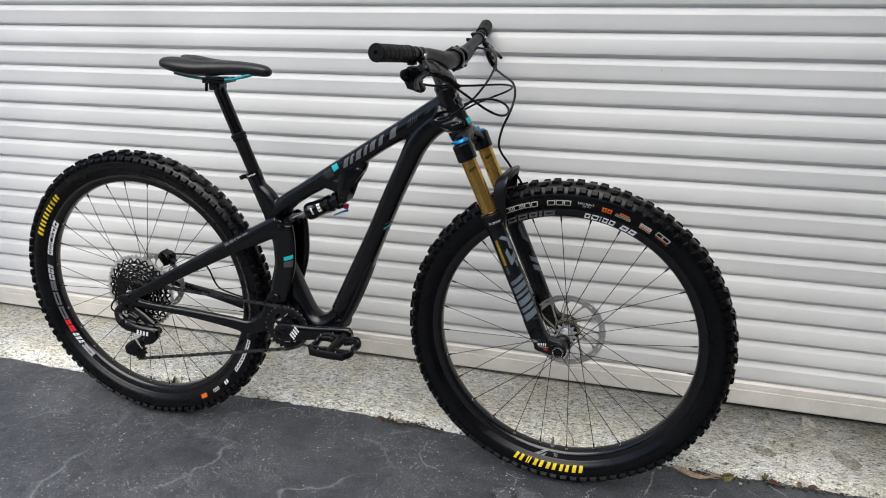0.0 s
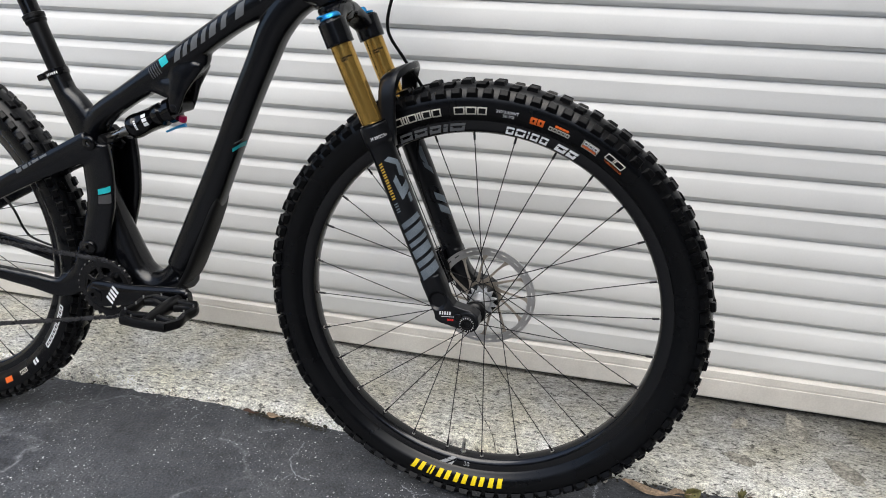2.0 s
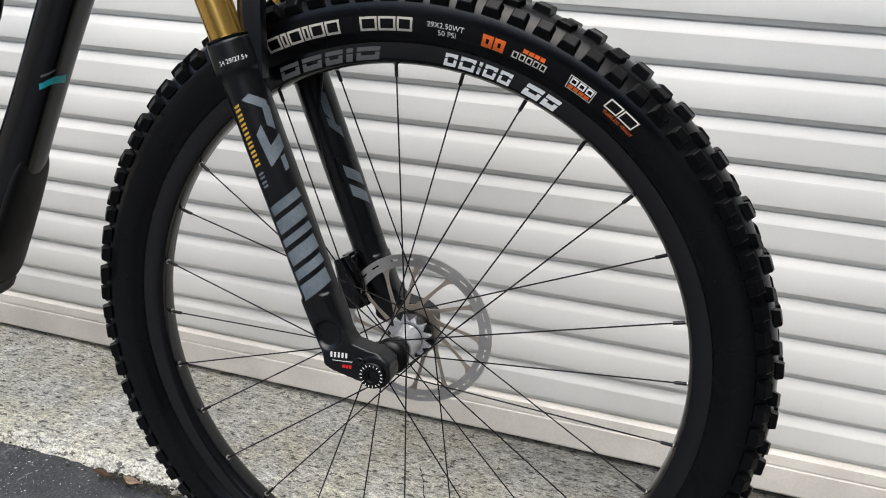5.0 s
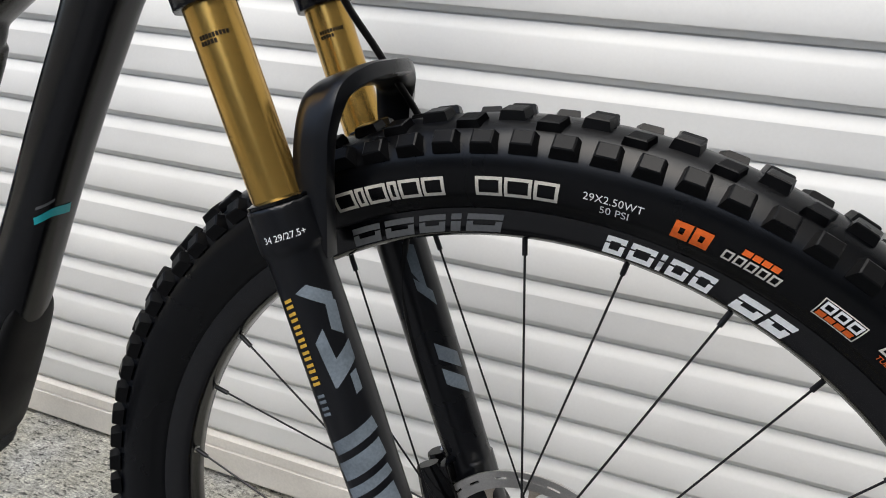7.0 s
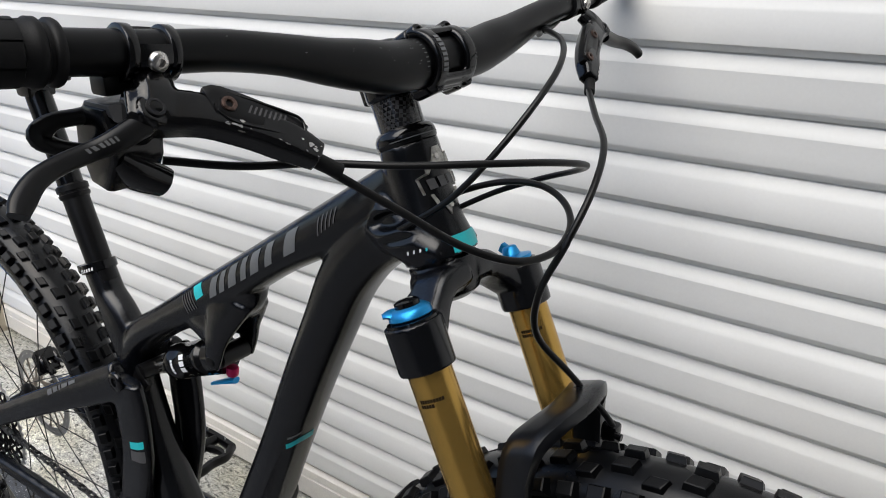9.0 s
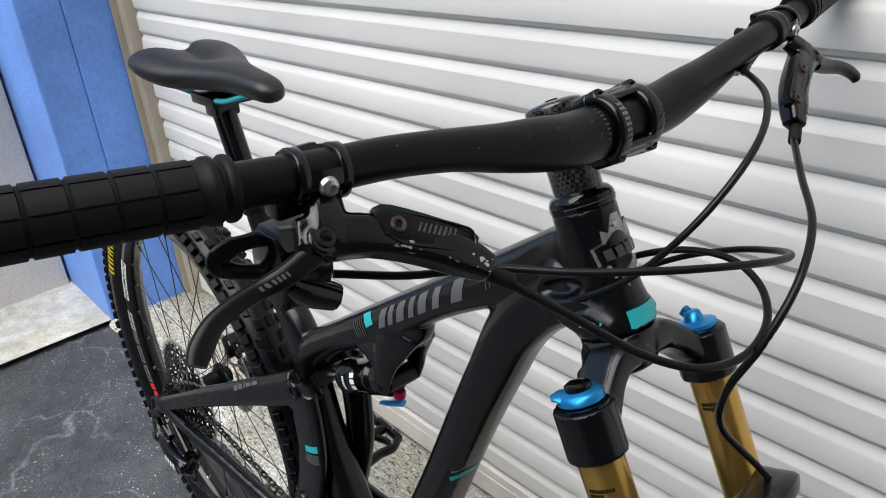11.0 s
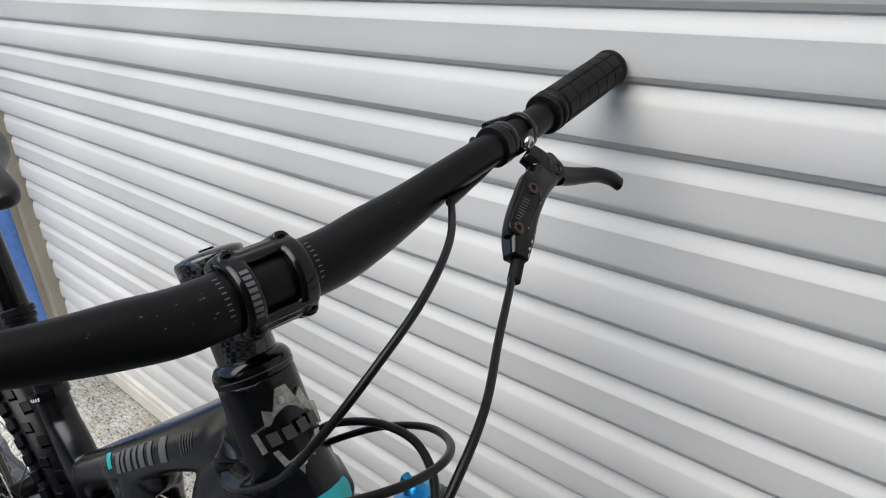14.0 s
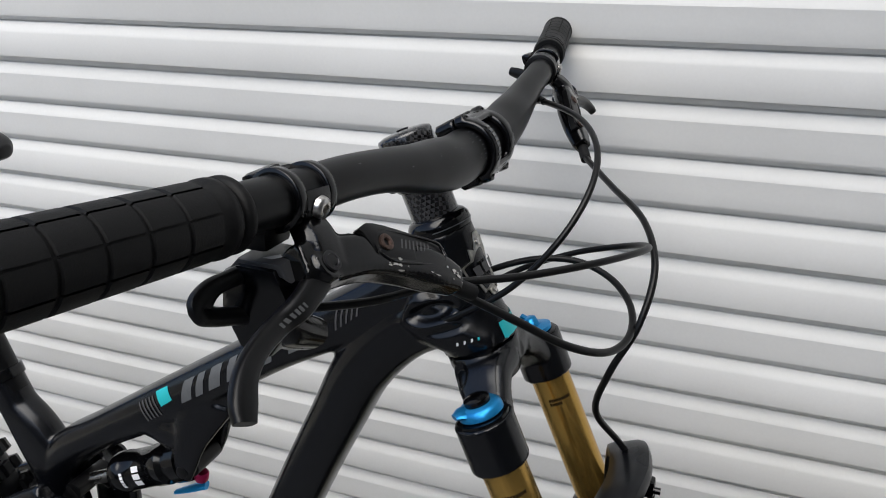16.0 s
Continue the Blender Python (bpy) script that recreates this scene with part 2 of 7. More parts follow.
def hugging(ob, target, offset=0.0005):
    """Presses a mark on to the nearest skin of a part."""
    w = ob.modifiers.new("lay", "SHRINKWRAP")
    w.target, w.wrap_method, w.offset = target, "NEAREST_SURFACEPOINT", offset
    w.wrap_mode = "ABOVE_SURFACE"
    return ob


def settle(ob):
    """Turns a part's melted skin into its own mesh, so that it can be dented."""
    me = bpy.data.meshes.new_from_object(ob.evaluated_get(bpy.context.evaluated_depsgraph_get()))
    ob.modifiers.clear()
    ob.data = me
    for f in me.polygons:
        f.use_smooth = True
    return ob


def dent(ob, centre, radii, push, rim=0.5, turn=0.0):
    """Presses a rounded hollow into a skin: radii along x, y, z about centre, turned about y."""
    c, p = Vector(centre), Vector(push)
    back = pose(0, 0, 0, 0, -turn, 0).to_3x3()
    for v in ob.data.vertices:
        q = back @ (v.co - c)
        d = Vector((q.x / radii[0], q.y / radii[1], q.z / radii[2])).length
        if d < 1:
            f = min(1.0, (1 - d) / rim)
            v.co += p * (f * f * (3 - 2 * f))


# ---- setting ----
def ground_shader(name, base, dark, light, speck, scale, chip, vein):
    """Mineral ground: mottled, grained, with aggregate showing and cracks."""
    m = bpy.data.materials.new(name)
    m.use_nodes = True
    nt = m.node_tree
    b = nt.nodes["Principled BSDF"]
    b.inputs["Roughness"].default_value = 0.56
    b.inputs["Specular IOR Level"].default_value = 0.5
    tc = nt.nodes.new("ShaderNodeTexCoord")

    def tex(kind, s, detail=4.0):
        n = nt.nodes.new(kind)
        n.inputs["Scale"].default_value = s
        if "Noise" in kind:
            n.inputs["Detail"].default_value = detail
        nt.links.new(tc.outputs["Object"], n.inputs["Vector"])
        return n

    def ramp(src, stops):
        r = nt.nodes.new("ShaderNodeValToRGB")
        while len(r.color_ramp.elements) < len(stops):
            r.color_ramp.elements.new(0.5)
        for e, (p, c) in zip(r.color_ramp.elements, stops):
            e.position, e.color = p, (*c, 1)
        nt.links.new(src, r.inputs[0])
        return r.outputs[0]

    def mix(kind, fac, a, c):
        n = nt.nodes.new("ShaderNodeMix")
        n.data_type, n.blend_type = "RGBA", kind
        if isinstance(fac, float):
            n.inputs[0].default_value = fac
        else:
            nt.links.new(fac, n.inputs[0])
        for s, v in ((n.inputs[6], a), (n.inputs[7], c)):
            if isinstance(v, tuple):
                s.default_value = (*v, 1)
            else:
                nt.links.new(v, s)
        return n.outputs[2]

    broad, fine, grit = tex("ShaderNodeTexNoise", 3.0, 6), tex("ShaderNodeTexNoise", scale, 6), tex("ShaderNodeTexNoise", scale * 6, 2)
    col = ramp(broad.outputs["Fac"], [(0.3, dark), (0.5, base), (0.72, light)])
    col = mix("MULTIPLY", 0.85, col, ramp(fine.outputs["Fac"], [(0.3, (0.62, 0.62, 0.62)), (0.5, (1, 1, 1)), (0.72, (1.25, 1.24, 1.22))]))
    col = mix("MULTIPLY", 0.9, col, ramp(tex("ShaderNodeTexNoise", scale * 8, 3).outputs["Fac"], [(0.34, (0.55, 0.55, 0.55)), (0.5, (1, 1, 1)), (0.66, (1.45, 1.45, 1.45))]))
    shown = []
    for density, keep in ((chip, 0.76), (chip * 2.1, 0.70)):
        vor = tex("ShaderNodeTexVoronoi", density)
        vor.inputs["Randomness"].default_value = 1.0
        sep = nt.nodes.new("ShaderNodeSeparateColor")
        nt.links.new(vor.outputs["Color"], sep.inputs[0])
        few = ramp(sep.outputs[0], [(keep, (0, 0, 0)), (keep + 0.12, (1, 1, 1))])
        near = nt.nodes.new("ShaderNodeMath")
        near.operation = "MULTIPLY_ADD"
        nt.links.new(sep.outputs[1], near.inputs[0])
        near.inputs[1].default_value = 0.24
        nt.links.new(vor.outputs["Distance"], near.inputs[2])
        shown.append(mix("MULTIPLY", 1.0, ramp(near.outputs[0], [(0.0, (1, 1, 1)), (0.26, (1, 1, 1)), (0.36, (0, 0, 0))]), few))
    patch = ramp(tex("ShaderNodeTexNoise", 6.0, 5).outputs["Fac"], [(0.40, (0.10, 0.10, 0.10)), (0.56, (1, 1, 1))])
    # fewer stones show where the binder is fresher, towards one end
    along = nt.nodes.new("ShaderNodeSeparateXYZ")
    nt.links.new(tc.outputs["Object"], along.inputs[0])
    fresh = nt.nodes.new("ShaderNodeMapRange")
    fresh.inputs["From Min"].default_value, fresh.inputs["From Max"].default_value = -0.15, 0.25
    fresh.inputs["To Min"].default_value, fresh.inputs["To Max"].default_value = 1.0, 0.12
    nt.links.new(along.outputs[0], fresh.inputs["Value"])
    patch = mix("MULTIPLY", 1.0, patch, fresh.outputs[0])
    where = mix("MULTIPLY", 1.0, mix("LIGHTEN", 1.0, shown[0], shown[1]), patch)
    col = mix("MIX", where, col, speck)
    # cracks: pale, wandering veins
    warp = nt.nodes.new("ShaderNodeVectorMath")
    warp.operation = "MULTIPLY_ADD"
    wob = tex("ShaderNodeTexNoise", 7.0, 5)
    nt.links.new(wob.outputs["Color"], warp.inputs[0])
    warp.inputs[1].default_value = (0.34, 0.34, 0.0)
    nt.links.new(tc.outputs["Object"], warp.inputs[2])
    edge = nt.nodes.new("ShaderNodeTexVoronoi")
    edge.feature = "DISTANCE_TO_EDGE"
    edge.inputs["Scale"].default_value = 3.6
    nt.links.new(warp.outputs[0], edge.inputs["Vector"])
    line = ramp(edge.outputs["Distance"], [(0.0, (1, 1, 1)), (0.006, (0.55, 0.55, 0.55)), (0.030, (0, 0, 0))])
    line = mix("MULTIPLY", 1.0, line, ramp(grit.outputs["Fac"], [(0.38, (0.45, 0.45, 0.45)), (0.62, (1.3, 1.3, 1.3))]))
    part_of = ramp(tex("ShaderNodeTexNoise", 4.0, 4).outputs["Fac"], [(0.45, (0, 0, 0)), (0.6, (vein, vein, vein))])
    col = mix("MIX", mix("MULTIPLY", 1.0, line, part_of), col, (0.30, 0.31, 0.33))
    nt.links.new(col, b.inputs["Base Color"])
    add = nt.nodes.new("ShaderNodeMath")
    add.operation = "MULTIPLY_ADD"
    nt.links.new(grit.outputs["Fac"], add.inputs[0])
    add.inputs[1].default_value = 0.5
    nt.links.new(fine.outputs["Fac"], add.inputs[2])
    bp = nt.nodes.new("ShaderNodeBump")
    bp.inputs["Strength"].default_value, bp.inputs["Distance"].default_value = 1.0, 0.004
    nt.links.new(add.outputs[0], bp.inputs["Height"])
    nt.links.new(bp.outputs[0], b.inputs["Normal"])
    return m


ASPHALT = ground_shader("asphalt", (0.049, 0.053, 0.061), (0.034, 0.037, 0.044), (0.078, 0.082, 0.090), (0.70, 0.71, 0.72), 30.0, 150.0, 0.62)


def concrete_shader(name, lip):
    """Brushed, gritty concrete: fine streaks along the door, dark pits, pale stones, darker by the door's foot."""
    m = bpy.data.materials.new(name)
    m.use_nodes = True
    nt = m.node_tree
    b = nt.nodes["Principled BSDF"]
    b.inputs["Roughness"].default_value = 0.88
    b.inputs["Specular IOR Level"].default_value = 0.3
    tc = nt.nodes.new("ShaderNodeTexCoord")

    def tex(scale, detail, stretch=(1, 1, 1), rough=0.6):
        mp, n = nt.nodes.new("ShaderNodeMapping"), nt.nodes.new("ShaderNodeTexNoise")
        mp.inputs["Scale"].default_value = stretch
        n.inputs["Scale"].default_value, n.inputs["Detail"].default_value, n.inputs["Roughness"].default_value = scale, detail, rough
        nt.links.new(tc.outputs["Object"], mp.inputs["Vector"])
        nt.links.new(mp.outputs[0], n.inputs["Vector"])
        return n.outputs["Fac"]

    def grade(src, lo, hi, a, c):
        n = nt.nodes.new("ShaderNodeMapRange")
        n.inputs["From Min"].default_value, n.inputs["From Max"].default_value = lo, hi
        n.inputs["To Min"].default_value, n.inputs["To Max"].default_value = a, c
        nt.links.new(src, n.inputs["Value"])
        return n.outputs[0]

    def sums(op, a, c):
        n = nt.nodes.new("ShaderNodeMath")
        n.operation = op
        for k, v in enumerate((a, c)):
            if isinstance(v, (int, float)):
                n.inputs[k].default_value = v
            else:
                nt.links.new(v, n.inputs[k])
        return n.outputs[0]

    broad, mid = tex(2.6, 6), tex(16.0, 6, rough=0.7)
    streak = tex(78.0, 6, (0.55, 1.3, 1), 0.85)
    grit = tex(270.0, 3, (0.75, 1.15, 1), 0.85)
    pits = tex(110.0, 3, (0.6, 1.3, 1), 0.7)
    shade = sums("MULTIPLY", grade(broad, 0.3, 0.7, 0.72, 1.2), grade(mid, 0.3, 0.7, 0.74, 1.22))
    shade = sums("MULTIPLY", shade, grade(streak, 0.3, 0.7, 0.42 if lip else 0.85, 1.42 if lip else 1.12))
    shade = sums("MULTIPLY", shade, grade(grit, 0.36, 0.62, 0.46 if lip else 0.8, 1.30 if lip else 1.1))
    if lip:
        shade = sums("MULTIPLY", shade, grade(pits, 0.37, 0.45, 0.26, 1.10))
    sep = nt.nodes.new("ShaderNodeSeparateXYZ")
    nt.links.new(tc.outputs["Object"], sep.inputs[0])
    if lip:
        # broad uneven gradient, darker towards the +x end
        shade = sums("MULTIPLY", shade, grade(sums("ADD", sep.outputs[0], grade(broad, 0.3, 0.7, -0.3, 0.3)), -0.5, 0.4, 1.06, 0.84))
        # darker towards the door's foot, most at the +x end, and the worn pale lip
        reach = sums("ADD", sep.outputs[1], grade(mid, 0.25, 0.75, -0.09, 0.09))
        darken = sums("MULTIPLY", grade(reach, -0.25, -0.02, 0.0, 1.0), grade(sums("ADD", sep.outputs[0], grade(broad, 0.3, 0.7, -0.5, 0.5)), -0.5, 0.5, 0.30, 0.80))
        shade = sums("MULTIPLY", shade, sums("SUBTRACT", 1.0, darken))
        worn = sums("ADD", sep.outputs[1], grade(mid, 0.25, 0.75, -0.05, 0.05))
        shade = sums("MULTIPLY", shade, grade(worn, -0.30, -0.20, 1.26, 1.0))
    ramp = nt.nodes.new("ShaderNodeValToRGB")
    for e, (q, c) in zip(ramp.color_ramp.elements, ((0.0, tuple(c * (1.7 if lip else 1.9) for c in (0.372, 0.358, 0.296))), (1.0, tuple(c * (1.7 if lip else 1.9) for c in (0.412, 0.412, 0.395))))):
        e.position, e.color = q, (*c, 1)
    nt.links.new(grade(tex(7.0, 4), 0.35, 0.65, 0.0, 1.0), ramp.inputs[0])
    mix = nt.nodes.new("ShaderNodeVectorMath")
    mix.operation = "SCALE"
    nt.links.new(ramp.outputs[0], mix.inputs[0])
    nt.links.new(shade, mix.inputs["Scale"])
    nt.links.new(mix.outputs[0], b.inputs["Base Color"])
    bp = nt.nodes.new("ShaderNodeBump")
    bp.inputs["Strength"].default_value, bp.inputs["Distance"].default_value = 1.0, 0.0035
    nt.links.new(sums("ADD", sums("MULTIPLY", grit, 0.6), sums("ADD", streak, grade(pits, 0.34, 0.46, -0.5, 0.0))), bp.inputs["Height"])
    nt.links.new(bp.outputs[0], b.inputs["Normal"])
    return m


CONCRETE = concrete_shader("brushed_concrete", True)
PADC = concrete_shader("pale_concrete", False)
DOOR = shader("door_paint", (0.70, 0.70, 0.685), 0.5, grain=0.012, scale=250, stain=0.06, stain_scale=3, bump=0.00002, spec=0.15)
DOORB = shader("door_rail_paint", (0.66, 0.63, 0.58), 0.45, grain=0.05, scale=250, stain=0.12, stain_scale=8)
BLUEW = shader("blue_masonry_paint", (0.16, 0.345, 0.86), 0.5, grain=0.08, scale=90, stain=0.16, stain_scale=5, bump=0.003)
GREYW = shader("grey_render", (0.72, 0.67, 0.585), 0.85, grain=0.1, scale=120, stain=0.12, stain_scale=3, bump=0.001)
FARW = shader("dull_wall", (0.13, 0.125, 0.115), 0.9, grain=0.15, scale=30, stain=0.25, stain_scale=1.5)
DARKW = shader("dark_gap", (0.03, 0.028, 0.025), 0.9, grain=0.2, scale=60)
GUIDE = shader("guide_beige", (0.44, 0.39, 0.31), 0.5, grain=0.08, scale=200, stain=0.15, stain_scale=9)



def specked(m, colour):
    """Adds a scatter of tiny dark nicks and faint rubbed smears to a painted surface."""
    nt = m.node_tree
    b = nt.nodes["Principled BSDF"]
    tc, vor, sep = nt.nodes.new("ShaderNodeTexCoord"), nt.nodes.new("ShaderNodeTexVoronoi"), nt.nodes.new("ShaderNodeSeparateColor")
    vor.inputs["Scale"].default_value = 11.0
    nt.links.new(tc.outputs["Object"], vor.inputs["Vector"])
    nt.links.new(vor.outputs["Color"], sep.inputs[0])
    size, fac = nt.nodes.new("ShaderNodeMath"), nt.nodes.new("ShaderNodeMath")
    size.operation, fac.operation = "MULTIPLY", "LESS_THAN"
    nt.links.new(sep.outputs[0], size.inputs[0])
    size.inputs[1].default_value = 0.016
    nt.links.new(vor.outputs["Distance"], fac.inputs[0])
    nt.links.new(size.outputs[0], fac.inputs[1])
    mix = nt.nodes.new("ShaderNodeMix")
    mix.data_type = "RGBA"
    src = b.inputs["Base Color"].links[0].from_socket
    nt.links.new(fac.outputs[0], mix.inputs[0])
    nt.links.new(src, mix.inputs[6])
    mix.inputs[7].default_value = (*colour, 1)
    nt.links.new(mix.outputs[2], b.inputs["Base Color"])


specked(DOOR, (0.16, 0.14, 0.12))

PITCH, CREASE = 0.0618, 1.0807
APRON = -0.312


def sheet(name, x0, x1, y0, y1, z, material, nx, ny, wavy=0.0, edge=0.0, thick=0.0, label=""):
    """A level sheet with slight relief, and a ragged near edge."""
    bm = B()
    grid = []
    for i in range(nx + 1):
        x = x0 + (x1 - x0) * i / nx
        dy = edge * (noise.noise((x * 3.1, 0.3, 1)) + 0.6 * noise.noise((x * 11.0, 0.7, 3)) + 0.45 * noise.noise((x * 37.0, 1.7, 5)))
        col = []
        for j in range(ny + 1):
            v = j / ny
            y = y0 + dy * (1 - v) ** 2 + (y1 - y0) * v
            zz = z + wavy * noise.noise((x * 2.3, y * 2.3, 7)) + 0.5 * wavy * noise.noise((x * 9, y * 9, 2))
            if thick and j == 0:
                zz -= thick
            col.append(bm.verts.new((x, y if not (thick and j == 0) else y - 0.006, zz)))
        grid.append(col)
    for a, b in zip(grid, grid[1:]):
        for j in range(ny):
            bm.faces.new((a[j], b[j], b[j + 1], a[j + 1]))
    return tagged(part(name, bm, material), label, "ground", kind="structure")


bm = B()
for i, r in enumerate((60, 400, 3000)):
    vs = [bm.verts.new((r * math.cos(w), r * math.sin(w), -0.035 - 0.02 * i)) for w in (k * math.pi / 16 for k in range(32))]
    bm.faces.new(vs)
tagged(part("ground", bm, ASPHALT), "dark asphalt running out to the distance", "ground", kind="structure")


def steps(*runs):
    """Places along a line: runs of start, end and spacing."""
    out = []
    for a, c, d in runs:
        n = max(1, round((c - a) / d))
        out += [a + (c - a) * k / n for k in range(n)]
    return out + [runs[-1][1]]


def relief(name, xs, ys, height, material, label):
    """A ground sheet over uneven steps with its own relief."""
    vs = [(*height(x, y),) for x in xs for y in ys]
    n = len(ys)
    fs = [(i * n + j, (i + 1) * n + j, (i + 1) * n + j + 1, i * n + j + 1) for i in range(len(xs) - 1) for j in range(n - 1)]
    me = bpy.data.meshes.new(name)
    me.from_pydata(vs, [], fs)
    me.materials.append(material)
    for f in me.polygons:
        f.use_smooth = True
    return tagged(new(name, me), label, "ground", kind="structure")


def asphalt_height(x, y):
    z = -0.013 + 0.003 * noise.noise((x * 2.3, y * 2.3, 7)) + 0.0016 * noise.noise((x * 9, y * 9, 2)) + 0.0012 * noise.noise((x * 55, y * 55, 4))
    # a shallow broken hole
    d = math.hypot((x + 0.176) / 0.066, (y + 0.548) / 0.046) + 0.55 * noise.noise((x * 34, y * 34, 9))
    z -= 0.022 * min(1.0, max(0.0, (1 - d) * 7.0)) - 0.012 * max(0.0, noise.noise((x * 45, y * 45, 3))) * (d < 1)
    return x, y, z


road = relief("road", steps((-9, -1.8, 0.12), (-1.8, 1.1, 0.008), (1.1, 9, 0.12)), steps((-7, -1.2, 0.12), (-1.2, -0.28, 0.007), (-0.28, 0.0, 0.14)), asphalt_height, ASPHALT, "worn dark asphalt with pale chips and cracks")


def apron_height(x, y):
    rag = 0.012 * (noise.noise((x * 3.1, 0.3, 1)) + 0.6 * noise.noise((x * 11.0, 0.7, 3)) + 0.45 * noise.noise((x * 37.0, 1.7, 5)))
    rag += 0.010 * abs(noise.noise((x * 75.0, 2.2, 8))) * (0.5 + noise.noise((x * 4.0, 5.0, 1)))
    u = y - APRON
    yy = y + rag * max(0.0, 1 - u / 0.12) if u < 0.12 else y
    z = 0.010 + 0.003 * noise.noise((x * 2.3, y * 2.3, 7)) + 0.0012 * noise.noise((x * 19, y * 40, 2)) + 0.0010 * noise.noise((x * 70, y * 130, 6))
    fall = max(0.0, 1 - u / 0.030)
    z -= 0.030 * fall**2.6 + 0.005 * fall * (0.5 + noise.noise((x * 60, y * 60, 3)))
    return x, yy, z


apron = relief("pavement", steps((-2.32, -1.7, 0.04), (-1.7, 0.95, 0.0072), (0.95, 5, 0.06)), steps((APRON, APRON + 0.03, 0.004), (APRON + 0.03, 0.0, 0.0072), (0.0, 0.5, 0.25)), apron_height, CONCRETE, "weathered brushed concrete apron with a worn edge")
DUST = shader("crack_dust", (0.22, 0.23, 0.25), 0.9, grain=0.5, scale=420, stain=0.5, stain_scale=90, bump=0.001)


def crack(owner, height, pts, width, material, label, seed):
    """A wandering crack along a ground sheet, of uneven width."""
    bm = B()
    rows, rims = spline(pts, 14), [[], []]
    for k, (x, y) in enumerate(rows):
        a, b = rows[max(k - 1, 0)], rows[min(k + 1, len(rows) - 1)]
        n = Vector((a[1] - b[1], b[0] - a[0])).normalized()
        j = 0.0035 * noise.noise((k * 0.33, seed, 4)) + 0.0018 * noise.noise((k * 0.9, seed, 8))
        w = width * max(0.12, 0.8 + 1.3 * noise.noise((k * 0.45, seed, 2))) * min(1.0, 0.25 + 0.3 * min(k, len(rows) - 1 - k))
        for e, q in zip(rims, (-1, 1)):
            px, py = x + n.x * (j + q * w), y + n.y * (j + q * w)
            e.append(bm.verts.new((px, py, height(px, py)[2] + 0.0007)))
    for k in range(len(rows) - 1):
        bm.faces.new((rims[0][k], rims[1][k], rims[1][k + 1], rims[0][k + 1]))
    part("crack", bm, material, owner, label)


crack(apron, apron_height, [(-0.147, -0.133), (-0.128, -0.172), (-0.115, -0.208), (-0.094, -0.243), (-0.080, -0.273), (-0.066, -0.306)], 0.0008, DARKW, "thin dark crack in the concrete", 1)
for k, (w, pts) in enumerate((
    (0.0016, [(-0.448, -0.371), (-0.447, -0.404), (-0.4515, -0.432), (-0.426, -0.469), (-0.389, -0.483)]),
    (0.0010, [(-0.426, -0.469), (-0.436, -0.482), (-0.443, -0.499)]),
    (0.0018, [(-0.220, -0.447), (-0.204, -0.455), (-0.189, -0.467), (-0.188, -0.494)]),
    (0.0014, [(-0.190, -0.464), (-0.176, -0.461), (-0.163, -0.453)]),
    (0.0016, [(0.008, -0.444), (-0.007, -0.460), (-0.014, -0.471), (-0.007, -0.491)]),
    (0.0026, [(0.137, -0.341), (0.134, -0.368), (0.132, -0.394), (0.119, -0.439)]),
    (0.0018, [(0.286, -0.368), (0.274, -0.389), (0.2665, -0.406), (0.232, -0.412), (0.200, -0.419)]),
    (0.0020, [(0.405, -0.322), (0.420, -0.334), (0.434, -0.345), (0.448, -0.356)]),
    (0.0010, [(0.357, -0.357), (0.368, -0.364), (0.379, -0.371)]),
    (0.0014, [(-0.708, -0.372), (-0.706, -0.360), (-0.703, -0.344)]),
)):
    crack(road, asphalt_height, pts, w, DUST, "pale dusty crack in the asphalt", k + 3)
sheet("pavement", -9, -2.32, -2.2, 0.5, 0.006, PADC, 120, 60, 0.003, 0.0, 0.02, "pale concrete pad beside the blue column")

# roller door: each slat a folded sheet between two creases
door = tagged(new("roller_door"), "off-white ribbed steel roller door, shut", "door", kind="structure")
X0, X1 = -2.262, 3.2
rng = random.Random(5)


def slat(z, tilt):
    """One slat hanging down from the crease at height z."""
    p = PITCH
    prof = [(0.0, 0.0), (-0.0007, -0.015), (-0.0049, -0.160), (-0.0065, -0.205), (-0.0075, -0.260), (-0.0079 - tilt, -0.55), (-0.0083 - tilt, -0.80), (-0.0080 - tilt, -0.825), (-0.0064, -0.86), (-0.0022, -0.955), (0.0040, -0.962), (0.0040, -0.990), (0.0, -1.0)]
    bm = B()
    cols = [[bm.verts.new((x, y, z + v * p)) for y, v in prof] for x in np.linspace(X0, X1, 28)]
    back = [[bm.verts.new((x, y + 0.0012, z + v * p)) for y, v in (prof[0], prof[-1])] for x in (X0, X1)]
    for a, b in zip(cols, cols[1:]):
        for j in range(len(prof) - 1):
            bm.faces.new((a[j], b[j], b[j + 1], a[j + 1]))
    bm.faces.new((back[0][0], back[1][0], back[1][1], back[0][1]))
    for v in (v for c in cols for v in c):
        v.co.y += 0.0007 * noise.noise((v.co.x * 1.3, 0, v.co.z * 31))
    return part("slat", bm, DOOR, door, smooth=True)


